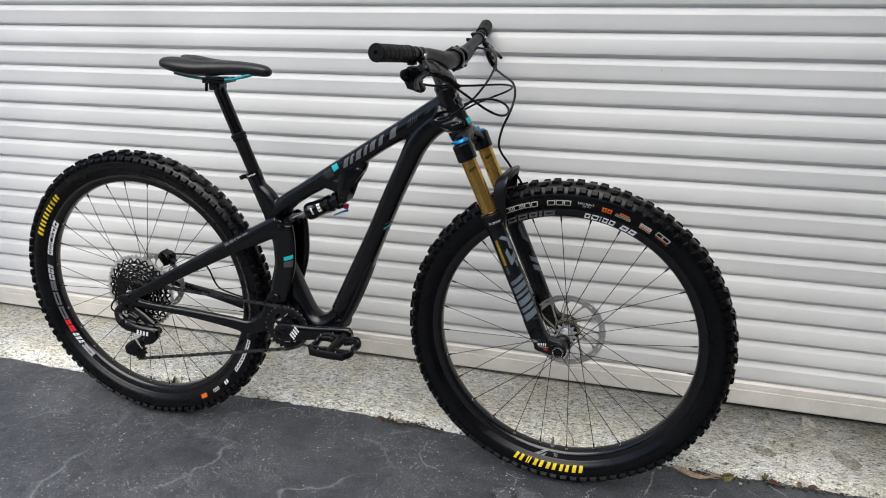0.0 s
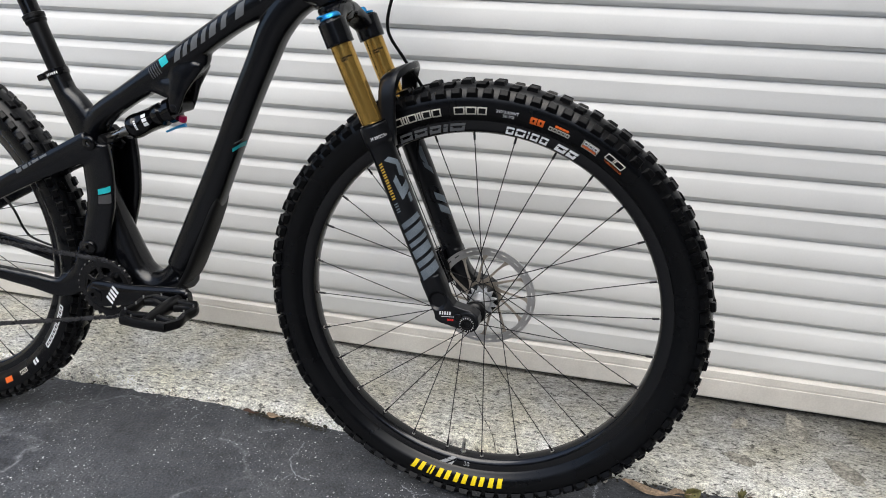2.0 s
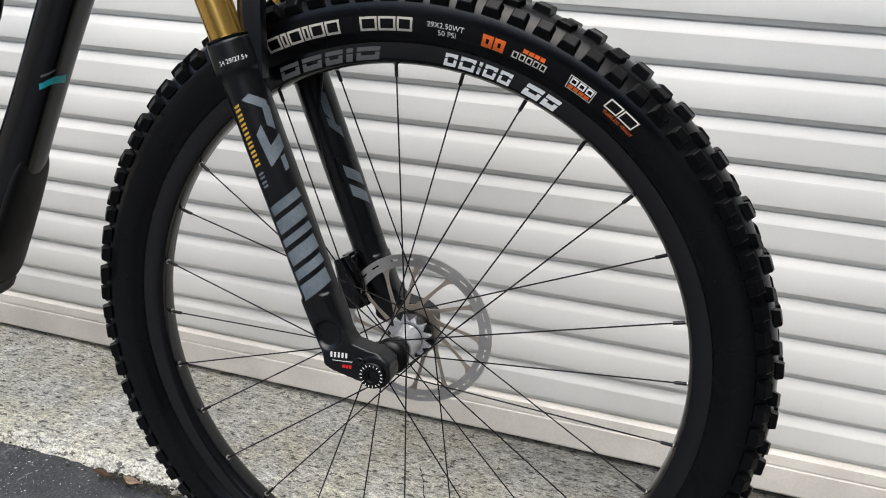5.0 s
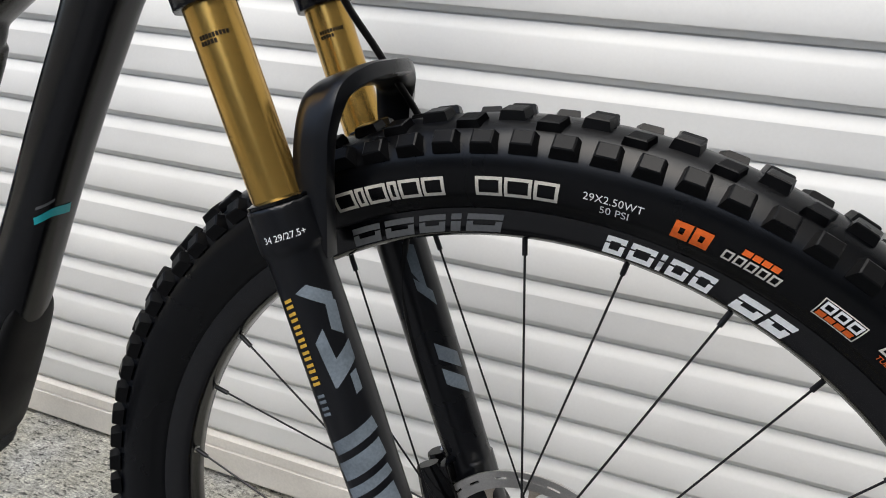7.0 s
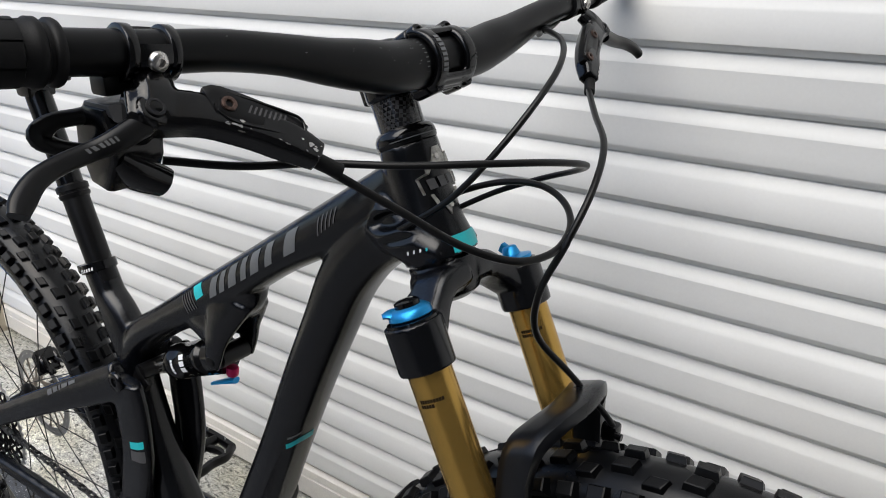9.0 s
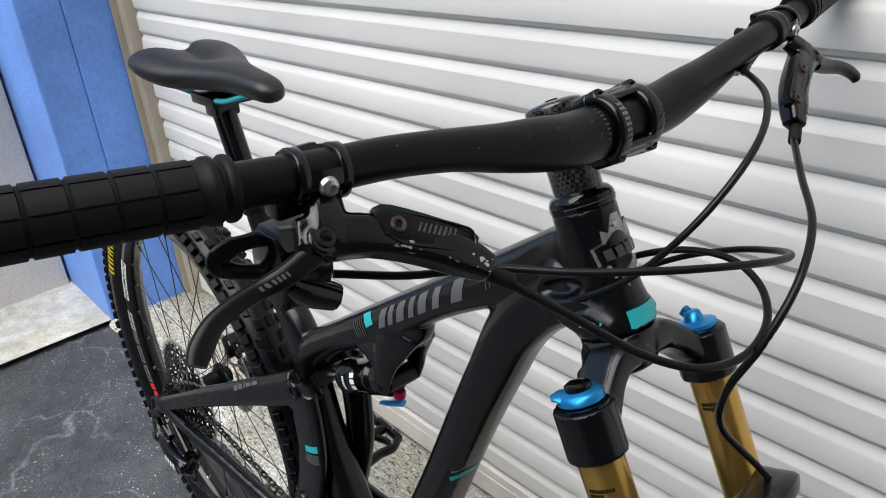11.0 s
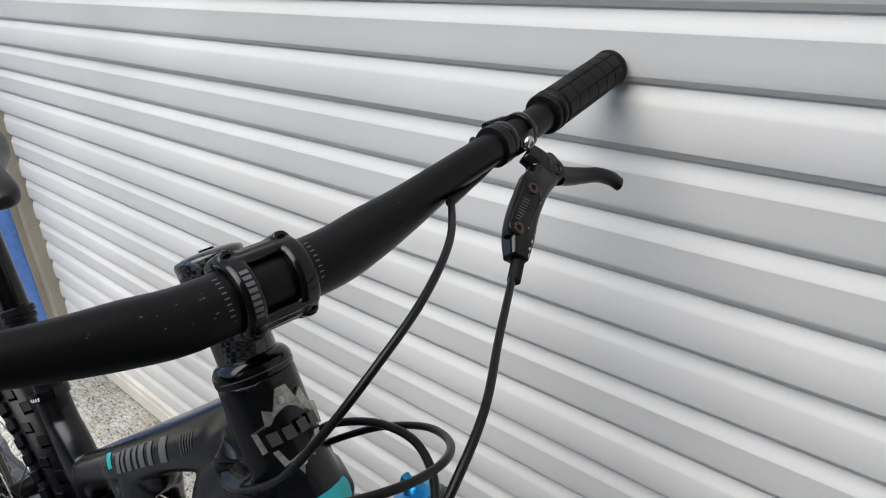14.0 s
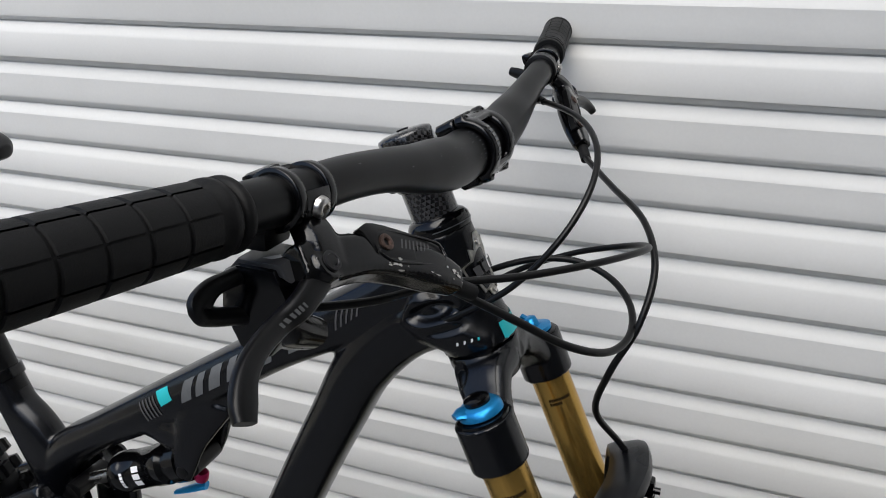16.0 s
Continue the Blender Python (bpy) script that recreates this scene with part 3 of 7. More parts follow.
for k in range(-26, 16):
    o = slat(CREASE - PITCH * k, rng.uniform(-0.0013, 0.0013))
    o.data.set_sharp_from_angle(angle=radians(14))
bm = B()
zb = CREASE - PITCH * 16
rail = [(-0.002, zb), (-0.010, zb - 0.006), (-0.0115, zb - 0.022), (-0.009, zb - 0.0235), (-0.0125, zb - 0.026), (-0.0135, 0.024), (-0.012, 0.021), (0.02, 0.021), (0.02, zb)]
lo, hi = ([bm.verts.new((x, y, z)) for y, z in rail] for x in (X0, X1))
for j in range(len(rail)):
    j2 = (j + 1) % len(rail)
    bm.faces.new((lo[j], hi[j], hi[j2], lo[j2]))
part("bottom_rail", bm, DOORB, door, "cream bottom rail of the door", smooth=False)

# side guide, blue column, closing walls
bm = B()
block(bm, (0.045, 0.05, 2.72), pose(-2.277, -0.012, 1.36), 0.004)
block(bm, (0.006, 0.07, 2.72), pose(-2.297, -0.02, 1.36), 0.001)
tagged(part("trim", bm, GUIDE, smooth=False), "beige steel side guide of the roller door", "door guide", kind="structure")
bm = B()
block(bm, (0.54, 0.14, 2.9), pose(-2.575, 0.025 - 0.131, 1.45), 0.006)
block(bm, (0.535, 0.115, 2.9), pose(-2.575, -0.2335, 1.45), 0.008)
tagged(part("wall_column", bm, BLUEW, smooth=False), "bright blue painted masonry column beside the door", "wall", kind="structure")
bm = B()
block(bm, (0.2, 4.2, 0.95), pose(-2.80, -2.40, 0.465), 0.005)
block(bm, (6.0, 0.2, 3.0), pose(-5.85, 0.02, 1.5), 0.005)
tagged(part("wall_west", bm, GREYW, smooth=False), "plain grey rendered wall beside the blue column", "wall", kind="structure")
# unseen wall, added to cut the light on the door's right part
bm = B()
block(bm, (0.3, 5.5, 4.6), pose(1.78, -2.85, 2.26), 0.005)
tagged(part("wall_east", bm, FARW, smooth=False), "unseen plain wall added to block light from the right", "wall", kind="structure")
# unseen wall behind the camera, added to hide bright horizon from black parts
bm = B()
block(bm, (26.0, 0.3, 3.2), pose(0, -9.0, 1.55), 0.005)
tagged(part("wall_south", bm, FARW, smooth=False), "unseen plain wall added behind the camera to darken reflections", "wall", kind="structure")
bm = B()
block(bm, (6.2, 0.3, 4.0), pose(6.28, 0.11, 2.0), 0.005)
block(bm, (5.5, 0.3, 1.4), pose(0.45, 0.11, 3.35), 0.005)
tagged(part("wall_north", bm, GREYW, smooth=False), "plain grey wall over and beside the door", "wall", kind="structure")
bm = B()
block(bm, (5.6, 0.05, 2.75), pose(0.4, 0.3, 1.36))
tagged(part("wall_inside", bm, DARKW, smooth=False), "dark inside behind the door", "wall", kind="structure")


# ---- the bicycle: x ahead, y to its left, z up ----
LEAN = pose(0, -0.421, 0, -1.8, 0, 0)
COCK = pose(0, 0.000, 0.95, 0.60, 0, 0) @ pose(0, 0, -0.95)  # the bars stand level though the frame leans
bike = tagged(new("mountain_bike"), "black carbon full-suspension mountain bike leaning on the roller door", "bicycle")
bike.matrix_world = LEAN
FRONT, REAR, BB = (-0.0948, -0.0040, 0.3655), (-1.234, 0.0, 0.3635), (-0.787, 0.0, 0.3235)
RIM_R = 0.2925
HA = radians(67.0)
DOWN = Vector((math.cos(HA), 0, -math.sin(HA)))
AHEAD = Vector((math.sin(HA), 0, math.cos(HA)))


def leg(z):
    """A point of the fork legs' axis at height z, in the bicycle's middle plane."""
    return Vector((-0.2612 - (z - 0.671) / math.tan(HA), 0, z))


GROW = 1.0165


def swell(bm, c):
    """Brings a turned wheel part to its true radius about centre c."""
    for v in bm.verts:
        v.co.x, v.co.z = c.x + (v.co.x - c.x) * GROW, c.z + (v.co.z - c.z) * GROW


def tyre_side(r):
    """Half width of the tyre at radius r."""
    u = min(max((r / GROW - 0.339) / 0.0295, -1), 1)
    return 0.0315 * (1 - abs(u) ** 2.3) ** 0.5


def wheel(name, centre, side_knobs, phase, rng):
    """A wheel: rim, tyre with its blocks, hub, spokes and nipples."""
    c = Vector(centre)
    bm = B()
    lathe(bm, [(RIM_R, -0.009), (RIM_R - 0.0005, 0.0), (RIM_R, 0.009), (0.2965, 0.0145), (0.304, 0.0172), (0.3125, 0.0178), (0.3135, 0.0160), (0.306, 0.0145), (0.306, -0.0145), (0.3135, -0.0160), (0.3125, -0.0178), (0.304, -0.0172), (0.2965, -0.0145)], c, n=112, closed=True)
    swell(bm, c)
    rim = part(name, bm, RIMM, bike, "black alloy wheel with %s" % ("a knobbly 29 inch tyre"))
    bm = B()
    prof = [(0.3105, 0.0158), (0.3145, 0.0205)]
    prof += [(0.339 + 0.0295 * math.sin(a), 0.0315 * math.cos(a) ** 0.87) for a in (radians(d) for d in range(-50, 81, 10))] + [(0.3687, 0.004)]
    prof = prof + [(r, -y) for r, y in prof[::-1]]
    lathe(bm, prof, c, n=144, closed=True)
    swell(bm, c)
    tyre = part("tyre", bm, RUBBER, rim, "black rubber tyre with printed sidewalls")
    # tread blocks, joined
    vs, fs = [], []

    def knob(w, lat, r0, h, ln, wd, lean, taper=0.8, skew=0.0):
        """A block at angle w and sideways lat, h high, its top leaning outwards."""
        n = len(vs)
        er, et = Vector((math.cos(w), 0, math.sin(w))), Vector((-math.sin(w), 0, math.cos(w)))
        ey = Vector((0, 1, 0))
        nrm = (er * math.cos(lean) + ey * math.sin(lean)).normalized()
        across = et.cross(nrm)
        base = c + er * (r0 * GROW) + ey * lat
        for hh, s in ((-0.002, 1.12), (h * 0.9, taper + 0.06), (h, taper - 0.08)):
            for a, b in ((-1, -1), (1, -1), (1, 1), (-1, 1)):
                vs.append(tuple(base + nrm * hh + et * (a * ln * s + skew * b * ln) + across * (b * wd * s)))
        for lay in (0, 4):
            for k in range(4):
                k2 = (k + 1) % 4
                fs.append((n + lay + k, n + lay + k2, n + lay + k2 + 4, n + lay + k + 4))
        fs.append((n + 8, n + 9, n + 10, n + 11))

    for k in range(side_knobs):
        w = phase + 2 * math.pi * k / side_knobs
        half = math.pi / side_knobs
        for s in (-1, 1):
            j = rng.uniform(-0.0004, 0.0004)
            knob(w + (half if s > 0 else 0), s * 0.0280, 0.3545 + j, 0.0068, 0.0078, 0.0060, s * 0.78)
            if k % 2 == 0:
                knob(w + half * 0.9, s * 0.0085, 0.3672, 0.0060 + j, 0.0080, 0.0054, s * 0.18, 0.86, s * 0.12)
            else:
                knob(w + half * 0.9, s * 0.0165, 0.3640, 0.0060 + j, 0.0072, 0.0046, s * 0.42, 0.86, s * 0.25)
    me = bpy.data.meshes.new("tread")
    me.from_pydata(vs, [], fs)
    me.materials.append(TREAD)
    tread = new("tread", me)
    tread.parent = rim
    tagged(tread, "square rubber tread blocks", kind="stuff")
    # spokes
    for k in range(28):
        w = phase + radians(94.6) + 2 * math.pi * k / 28
        s = 1 if k % 2 else -1
        pull = radians(74) * (1 if (k // 2) % 2 else -1)
        a = c + Vector((GROW * RIM_R * math.cos(w), s * 0.003, GROW * RIM_R * math.sin(w)))
        near = 0.0185 if name == "front_wheel" else 0.0265
        b = c + Vector(((0.0265 if s > 0 else near) * math.cos(w + pull), (0.030 if s > 0 else -0.032), (0.0265 if s > 0 else near) * math.sin(w + pull)))
        d = (b - a).normalized()
        bm = B()
        rod(bm, a + d * 0.012, b, 0.00085, 6)
        sp = part("spoke", bm, SPRING, rim)
        bm = B()
        rod(bm, a - d * 0.002, a + d * 0.013, 0.0019, 8)
        part("nipple", bm, SPRING, rim)
        bm = B()
        lathe(bm, [(0.0020, -0.0004), (0.0033, -0.0002), (0.0033, 0.0006), (0.0020, 0.0009)], a + d * 0.0006, d, 10)
        part("eyelet", bm, STEEL, rim, "bright steel spoke eyelet")
    return rim, tyre


def rotor(wheel_part, centre, y, radius, arms=12):
    """A slotted brake disc on slanting arms."""
    c = Vector(centre) + Vector((0, y, 0))
    bm = B()
    lathe(bm, [(radius, -0.0009), (radius, 0.0009), (radius - 0.0052, 0.0009), (radius - 0.0052, -0.0009)], c, n=96, closed=True)
    lathe(bm, [(radius - 0.0072, -0.0009), (radius - 0.0072, 0.0009), (radius - 0.0145, 0.0009), (radius - 0.0145, -0.0009)], c, n=96, closed=True)
    for k in range(24):
        w = 2 * math.pi * k / 24
        m = Matrix.Translation(c) @ pose(0, 0, 0, 0, -math.degrees(w), 0)
        block(bm, (0.0032, 0.0017, 0.0085 if k % 2 else 0.0150), m @ pose(radius - 0.0062, 0, 0))
    disc = part("brake_rotor", bm, DISC, wheel_part, "polished steel brake disc", smooth=False)
    for k in range(arms):
        bm = B()
        w = 2 * math.pi * k / arms
        a = Vector((math.cos(w) * 0.027, 0, math.sin(w) * 0.027)) + c
        w2 = w - 0.50
        r2 = radius - 0.0125
        b = Vector((math.cos(w2) * r2, 0, math.sin(w2) * r2)) + c
        mid = (a + b) / 2 + Vector((math.cos(w2), 0, math.sin(w2))) * 0.004
        beam(bm, [(*a, 0.0045, 0.0008), (*(a * 0.7 + mid * 0.3), 0.0028, 0.0008), (*mid, 0.0020, 0.0008), (*(b * 0.7 + mid * 0.3), 0.0030, 0.0008), (*b, 0.0072, 0.0008)], 8, 4, e=6)
        part("rotor_arm", bm, SPIDER, disc, "pale bronze steel rotor arm", smooth=False)
    bm = B()
    lathe(bm, [(0.030, -0.0009), (0.030, 0.0009), (0.021, 0.0009), (0.021, -0.0009)], c, n=40, closed=True)
    part("rotor_centre", bm, SPIDER, disc, smooth=False)
    return disc


def hub(wheel_part, centre, silver):
    c = Vector(centre)
    bm = B()
    k = 0.70 if silver else 1.0
    lathe(bm, [(0.010, -0.046), (0.0145 * k, -0.045), (0.0145 * k, -0.038), (0.0245 * k, -0.036), (0.0275 * k, -0.033), (0.0275 * k, -0.027), (0.017 * k, -0.020), (0.0145, 0.0), (0.017, 0.020), (0.0265, 0.026), (0.0275, 0.032), (0.0245, 0.036), (0.0145, 0.038), (0.0145, 0.046), (0.010, 0.048)], c, n=36)
    h = part("hub", bm, SATIN, wheel_part, "black hub shell")
    if silver:
        bm = B()
        star = []
        for k in range(24):
            r = 0.0275 if k % 2 else 0.0195
            w = 2 * math.pi * k / 24
            star.append((c.x + r * math.cos(w), c.z + r * math.sin(w)))
        slab(bm, star, 0.0160, 0.0215, 0.0006)
        lathe(bm, [(0.0175, 0.0165), (0.0165, 0.006), (0.0150, -0.010)], c, n=32)
        part("hub_cap", bm, shader("silver_hub_face", (0.62, 0.63, 0.65), 0.34, metal=0.8, grain=0.1, scale=500), wheel_part, "silver toothed hub face", smooth=False)
    return h


front, front_tyre = wheel("front_wheel", FRONT, 92, -0.0096, random.Random(1))
rear, rear_tyre = wheel("rear_wheel", REAR, 96, 0.02, random.Random(2))
hub(front, FRONT, True)
hub(rear, REAR, False)
rotor(front, FRONT, 0.0445, 0.090)
rotor(rear, REAR, 0.050, 0.080)

# ---- main frame, moulded in one piece ----
bm = B()
HT0, HT1 = Vector((-0.352, 0, 0.842)), Vector((-0.386, 0, 0.929))
beam(bm, [(*(HT0 - DOWN * 0.0005), 0.0305, 0.0305), (*(HT0 - DOWN * 0.016), 0.0290, 0.0290), (*(HT0 * 0.6 + HT1 * 0.4), 0.0250, 0.0255), (*HT1, 0.0238, 0.0238)], 28, 6)
beam(bm, [(-0.385, 0, 0.893, 0.026, 0.022), (-0.450, 0, 0.853, 0.024, 0.024), (-0.540, 0, 0.800, 0.020, 0.024), (-0.655, 0, 0.724, 0.0225, 0.023), (-0.740, 0, 0.673, 0.0195, 0.021), (-0.795, 0, 0.635, 0.0215, 0.020), (-0.818, 0, 0.600, 0.022, 0.019), (-0.818, 0, 0.560, 0.020, 0.018)], 20, 6, 2.6)
beam(bm, [(-0.364, 0, 0.870, 0.026, 0.025), (-0.412, 0, 0.847, 0.0270, 0.026), (-0.4500, 0, 0.804, 0.0255, 0.0262), (-0.4775, 0, 0.7500, 0.0240, 0.0260), (-0.5130, 0, 0.6760, 0.0235, 0.0260), (-0.5560, 0, 0.5800, 0.0238, 0.0262), (-0.6100, 0, 0.462, 0.0270, 0.029), (-0.6540, 0, 0.368, 0.028, 0.035)], 22, 6, 2.7)
beam(bm, [(-0.8790, 0, 0.702, 0.0185, 0.0185), (-0.862, 0, 0.663, 0.019, 0.0185), (-0.845, 0, 0.624, 0.020, 0.019), (-0.828, 0, 0.585, 0.019, 0.018)], 18, 5, 2.2)
# one sweep from the seat tube under the triangle into the down tube
beam(bm, [(-0.788, 0, 0.420, 0.022, 0.025), (-0.764, 0, 0.362, 0.026, 0.030), (-0.725, 0, 0.326, 0.026, 0.033), (-0.684, 0, 0.332, 0.027, 0.033), (-0.650, 0, 0.372, 0.026, 0.030), (-0.624, 0, 0.424, 0.024, 0.028)], 18, 6, 2.0)
beam(bm, [(-0.648, 0, 0.346, 0.023, 0.034), (-0.690, 0, 0.326, 0.021, 0.034), (-0.740, 0, 0.322, 0.024, 0.034), (-0.787, 0, 0.3235, 0.026, 0.034)], 18, 5, 2.0)
beam(bm, [(-0.748, 0, 0.334, 0.026, 0.031), (-0.774, 0, 0.396, 0.024, 0.028), (-0.800, 0, 0.470, 0.023, 0.023), (-0.816, 0, 0.540, 0.022, 0.020), (-0.826, 0, 0.600, 0.022, 0.018)], 16, 5, 2.6)
beam(bm, [(-0.866, 0, 0.672, 0.018, 0.018), (-0.845, 0, 0.645, 0.025, 0.019), (-0.832, 0, 0.615, 0.029, 0.019), (-0.828, 0, 0.580, 0.023, 0.018)], 18, 5, 2.4)
# shock yoke: a broad web under the top tube that forks round the shock's eye
for s in (-1, 1):
    beam(bm, [(-0.612, s * 0.010, 0.742, 0.034, 0.011), (-0.618, s * 0.0150, 0.722, 0.026, 0.0095), (-0.625, s * 0.0195, 0.700, 0.0185, 0.0070), (-0.629, s * 0.0225, 0.684, 0.0150, 0.0056), (-0.633, s * 0.0230, 0.668, 0.0125, 0.0052), (-0.635, s * 0.0230, 0.654, 0.0080, 0.005)], 14, 5, 2.4)
    beam(bm, [(-0.712, s * 0.009, 0.699, 0.012, 0.010), (-0.672, s * 0.012, 0.699, 0.017, 0.010), (-0.646, s * 0.0170, 0.694, 0.018, 0.0075), (-0.630, s * 0.0190, 0.694, 0.014, 0.006)], 12, 4, 2.2)
beam(bm, [(-0.584, 0, 0.770, 0.016, 0.015), (-0.598, 0, 0.753, 0.027, 0.017), (-0.617, 0, 0.730, 0.024, 0.018), (-0.627, 0, 0.712, 0.016, 0.018)], 16, 5, 2.6)
rod(bm, (-0.787, -0.037, 0.3235), (-0.787, 0.037, 0.3235), 0.026, 24)
# cheeks of the cable ports at the head tube's side
for s in (-1, 1):
    beam(bm, [(-0.402, s * 0.018, 0.872, 0.022, 0.012), (-0.380, s * 0.0215, 0.862, 0.020, 0.012), (-0.358, s * 0.0225, 0.854, 0.015, 0.010), (-0.338, s * 0.018, 0.852, 0.010, 0.009)], 12, 4, 2.6)
frame_part = settle(fused(part("main_frame", bm, CARBON, bike, "satin black carbon front triangle with grey and teal marks"), 0.0021, 7))
for s in (-1, 1):
    dent(frame_part, (-0.383, s * 0.034, 0.873), (0.026, 0.018, 0.0095), (0, -s * 0.008, 0), 0.55, -22)
    dent(frame_part, (-0.372, s * 0.034, 0.861), (0.022, 0.018, 0.0050), (0, -s * 0.003, 0), 0.7, -22)
    dent(frame_part, (-0.412, s * 0.032, 0.893), (0.050, 0.020, 0.010), (0, -s * 0.002, 0), 0.9, -50)

# ---- swingarm ----
bm = B()
for s in (-1, 1):
    beam(bm, [(-0.794, s * 0.041, 0.592, 0.024, 0.0105), (-0.842, s * 0.046, 0.567, 0.023, 0.0105), (-0.935, s * 0.058, 0.522, 0.019, 0.010), (-1.082, s * 0.069, 0.445, 0.016, 0.009), (-1.190, s * 0.078, 0.386, 0.014, 0.008), (-1.243, s * 0.083, 0.358, 0.014, 0.008)], 14, 6, 3.0)
    beam(bm, [(-1.238, s * 0.082, 0.355, 0.012, 0.008), (-1.160, s * 0.074, 0.345, 0.010, 0.009), (-1.060, s * 0.063, 0.334, 0.012, 0.010), (-0.953, s * 0.053, 0.318, 0.016, 0.010), (-0.893, s * 0.045, 0.308, 0.020, 0.010), (-0.848, s * 0.039, 0.338, 0.024, 0.0105), (-0.821, s * 0.038, 0.396, 0.026, 0.0105)], 14, 6, 3.0)
    beam(bm, [(-0.784, s * 0.039, 0.594, 0.024, 0.0105), (-0.787, s * 0.038, 0.549, 0.030, 0.0105), (-0.789, s * 0.038, 0.489, 0.028, 0.0105), (-0.805, s * 0.038, 0.430, 0.027, 0.0105), (-0.820, s * 0.038, 0.385, 0.026, 0.0105)], 14, 6, 3.0)
    rod(bm, (-1.241, s * 0.072, 0.360), (-1.241, s * 0.091, 0.360), 0.016, 20)
beam(bm, [(-0.888, -0.043, 0.318, 0.018, 0.012), (-0.876, 0.0, 0.328, 0.018, 0.02), (-0.888, 0.043, 0.318, 0.018, 0.012)], 12, 4, side=(1, 0, 0))
swing = fused(part("swingarm", bm, CARBON, bike, "satin black carbon rear triangle"), 0.0028, 7)
for (x, z), r in (((-0.791, 0.594), 0.0125), ((-0.817, 0.398), 0.0125)):
    for s in (-1, 1):
        bm = B()
        lathe(bm, [(r, 0.0), (r, 0.0035), (r - 0.0015, 0.005), (0.0055, 0.005), (0.005, 0.002)], (x, s * 0.0482, z), (0, s, 0), 28)
        part("pivot_bolt", bm, GLOSS, swing, "black pivot bolt")
for s in (-1, 1):
    bm = B()
    beam(bm, [(-0.796, s * 0.020, 0.592, 0.012, 0.004), (-0.786, s * 0.020, 0.585, 0.009, 0.004), (-0.775, s * 0.020, 0.577, 0.008, 0.004)], 12, 5, 2.8)
    part("rocker_link", bm, SATIN, bike, "black alloy suspension link")

# ---- shock ----
S0, S1 = Vector((-0.785, 0, 0.595)), Vector((-0.634, 0, 0.663))
ax = (S1 - S0).normalized()
bm = B()
lathe(bm, [(0.007, 0.0), (0.0075, 0.06), (0.0075, 0.09)], S0, ax, 20)
shock = part("shock", bm, STEEL, bike, "black air shock with printed can")
bm = B()
lathe(bm, [(0.012, 0.052), (0.020, 0.054), (0.0215, 0.058), (0.0215, 0.070), (0.0205, 0.071), (0.0205, 0.110), (0.0215, 0.111), (0.0215, 0.124), (0.017, 0.128), (0.017, 0.136), (0.022, 0.138), (0.022, 0.150), (0.012, 0.153)], S0, ax, 36)
can = part("air_can", bm, GLOSS, shock, "gloss black air can")
bm = B()
lathe(bm, [(0.010, -0.022), (0.010, 0.022)], S0, (0, 1, 0), 20)
part("shock_eyelet", bm, SATIN, shock)
bm = B()
lathe(bm, [(0.005, -0.0290), (0.0062, -0.0285), (0.0062, -0.0180), (0.0115, -0.0175), (0.0115, 0.0175), (0.0062, 0.0180), (0.0062, 0.0285), (0.005, 0.0290)], S1, (0, 1, 0), 20)
part("shock_eyelet", bm, SATIN, shock)
bm = B()
KN = S1 + Vector((-0.002, 0.0, -0.016))
lathe(bm, [(0.0060, 0.0), (0.0070, 0.002), (0.0070, 0.009), (0.0058, 0.0105)], KN + Vector((0, 0, -0.012)), (0.2, 0, 1), 20)
part("rebound_knob", bm, REDA, shock, "red anodised knob")
bm = B()
beam(bm, [(*(KN + Vector((0.006, 0, -0.017))), 0.0035, 0.006), (*(KN + Vector((-0.008, -0.004, -0.021))), 0.0025, 0.008), (*(KN + Vector((-0.028, -0.006, -0.030))), 0.002, 0.004)], 10, 4)
part("lever", bm, BLUE, shock, "blue anodised lever")

# ---- fork ----
bm = B()
for s in (-1, 1):
    top, low = leg(0.668), leg(0.418)
    off = Vector((0, s * 0.0655, 0))
    beam(bm, [(*(top + off - DOWN * 0.004), 0.0225, 0.0225), (*(top + off + DOWN * 0.024), 0.0228, 0.0225), (*(top + off + DOWN * 0.034), 0.0205, 0.0205), (*(leg(0.55) + off), 0.0205, 0.0205), (*(low + off), 0.0195, 0.019)], 28, 4)
    d = Vector((-0.0945, s * 0.0675, 0.3675))
    beam(bm, [(*(low + off - DOWN * 0.02), 0.0195, 0.019), (*(leg(0.405) + off), 0.0195, 0.0165), (*(leg(0.388) + off * 1.02), 0.019, 0.0135), (*(leg(0.374) + off * 1.03), 0.0165, 0.012)], 18, 5, 3.2)
    slab(bm, [(-0.150, 0.364), (-0.140, 0.3595), (-0.106, 0.3530), (-0.090, 0.3535), (-0.079, 0.362), (-0.079, 0.380), (-0.092, 0.3885), (-0.104, 0.3900), (-0.120, 0.3935), (-0.134, 0.412), (-0.158, 0.404)], *sorted((s * 0.0560, s * 0.0790)))
    rod(bm, d - Vector((0, s * 0.012, 0)), d + Vector((0, s * 0.013, 0)), 0.0170, 26)
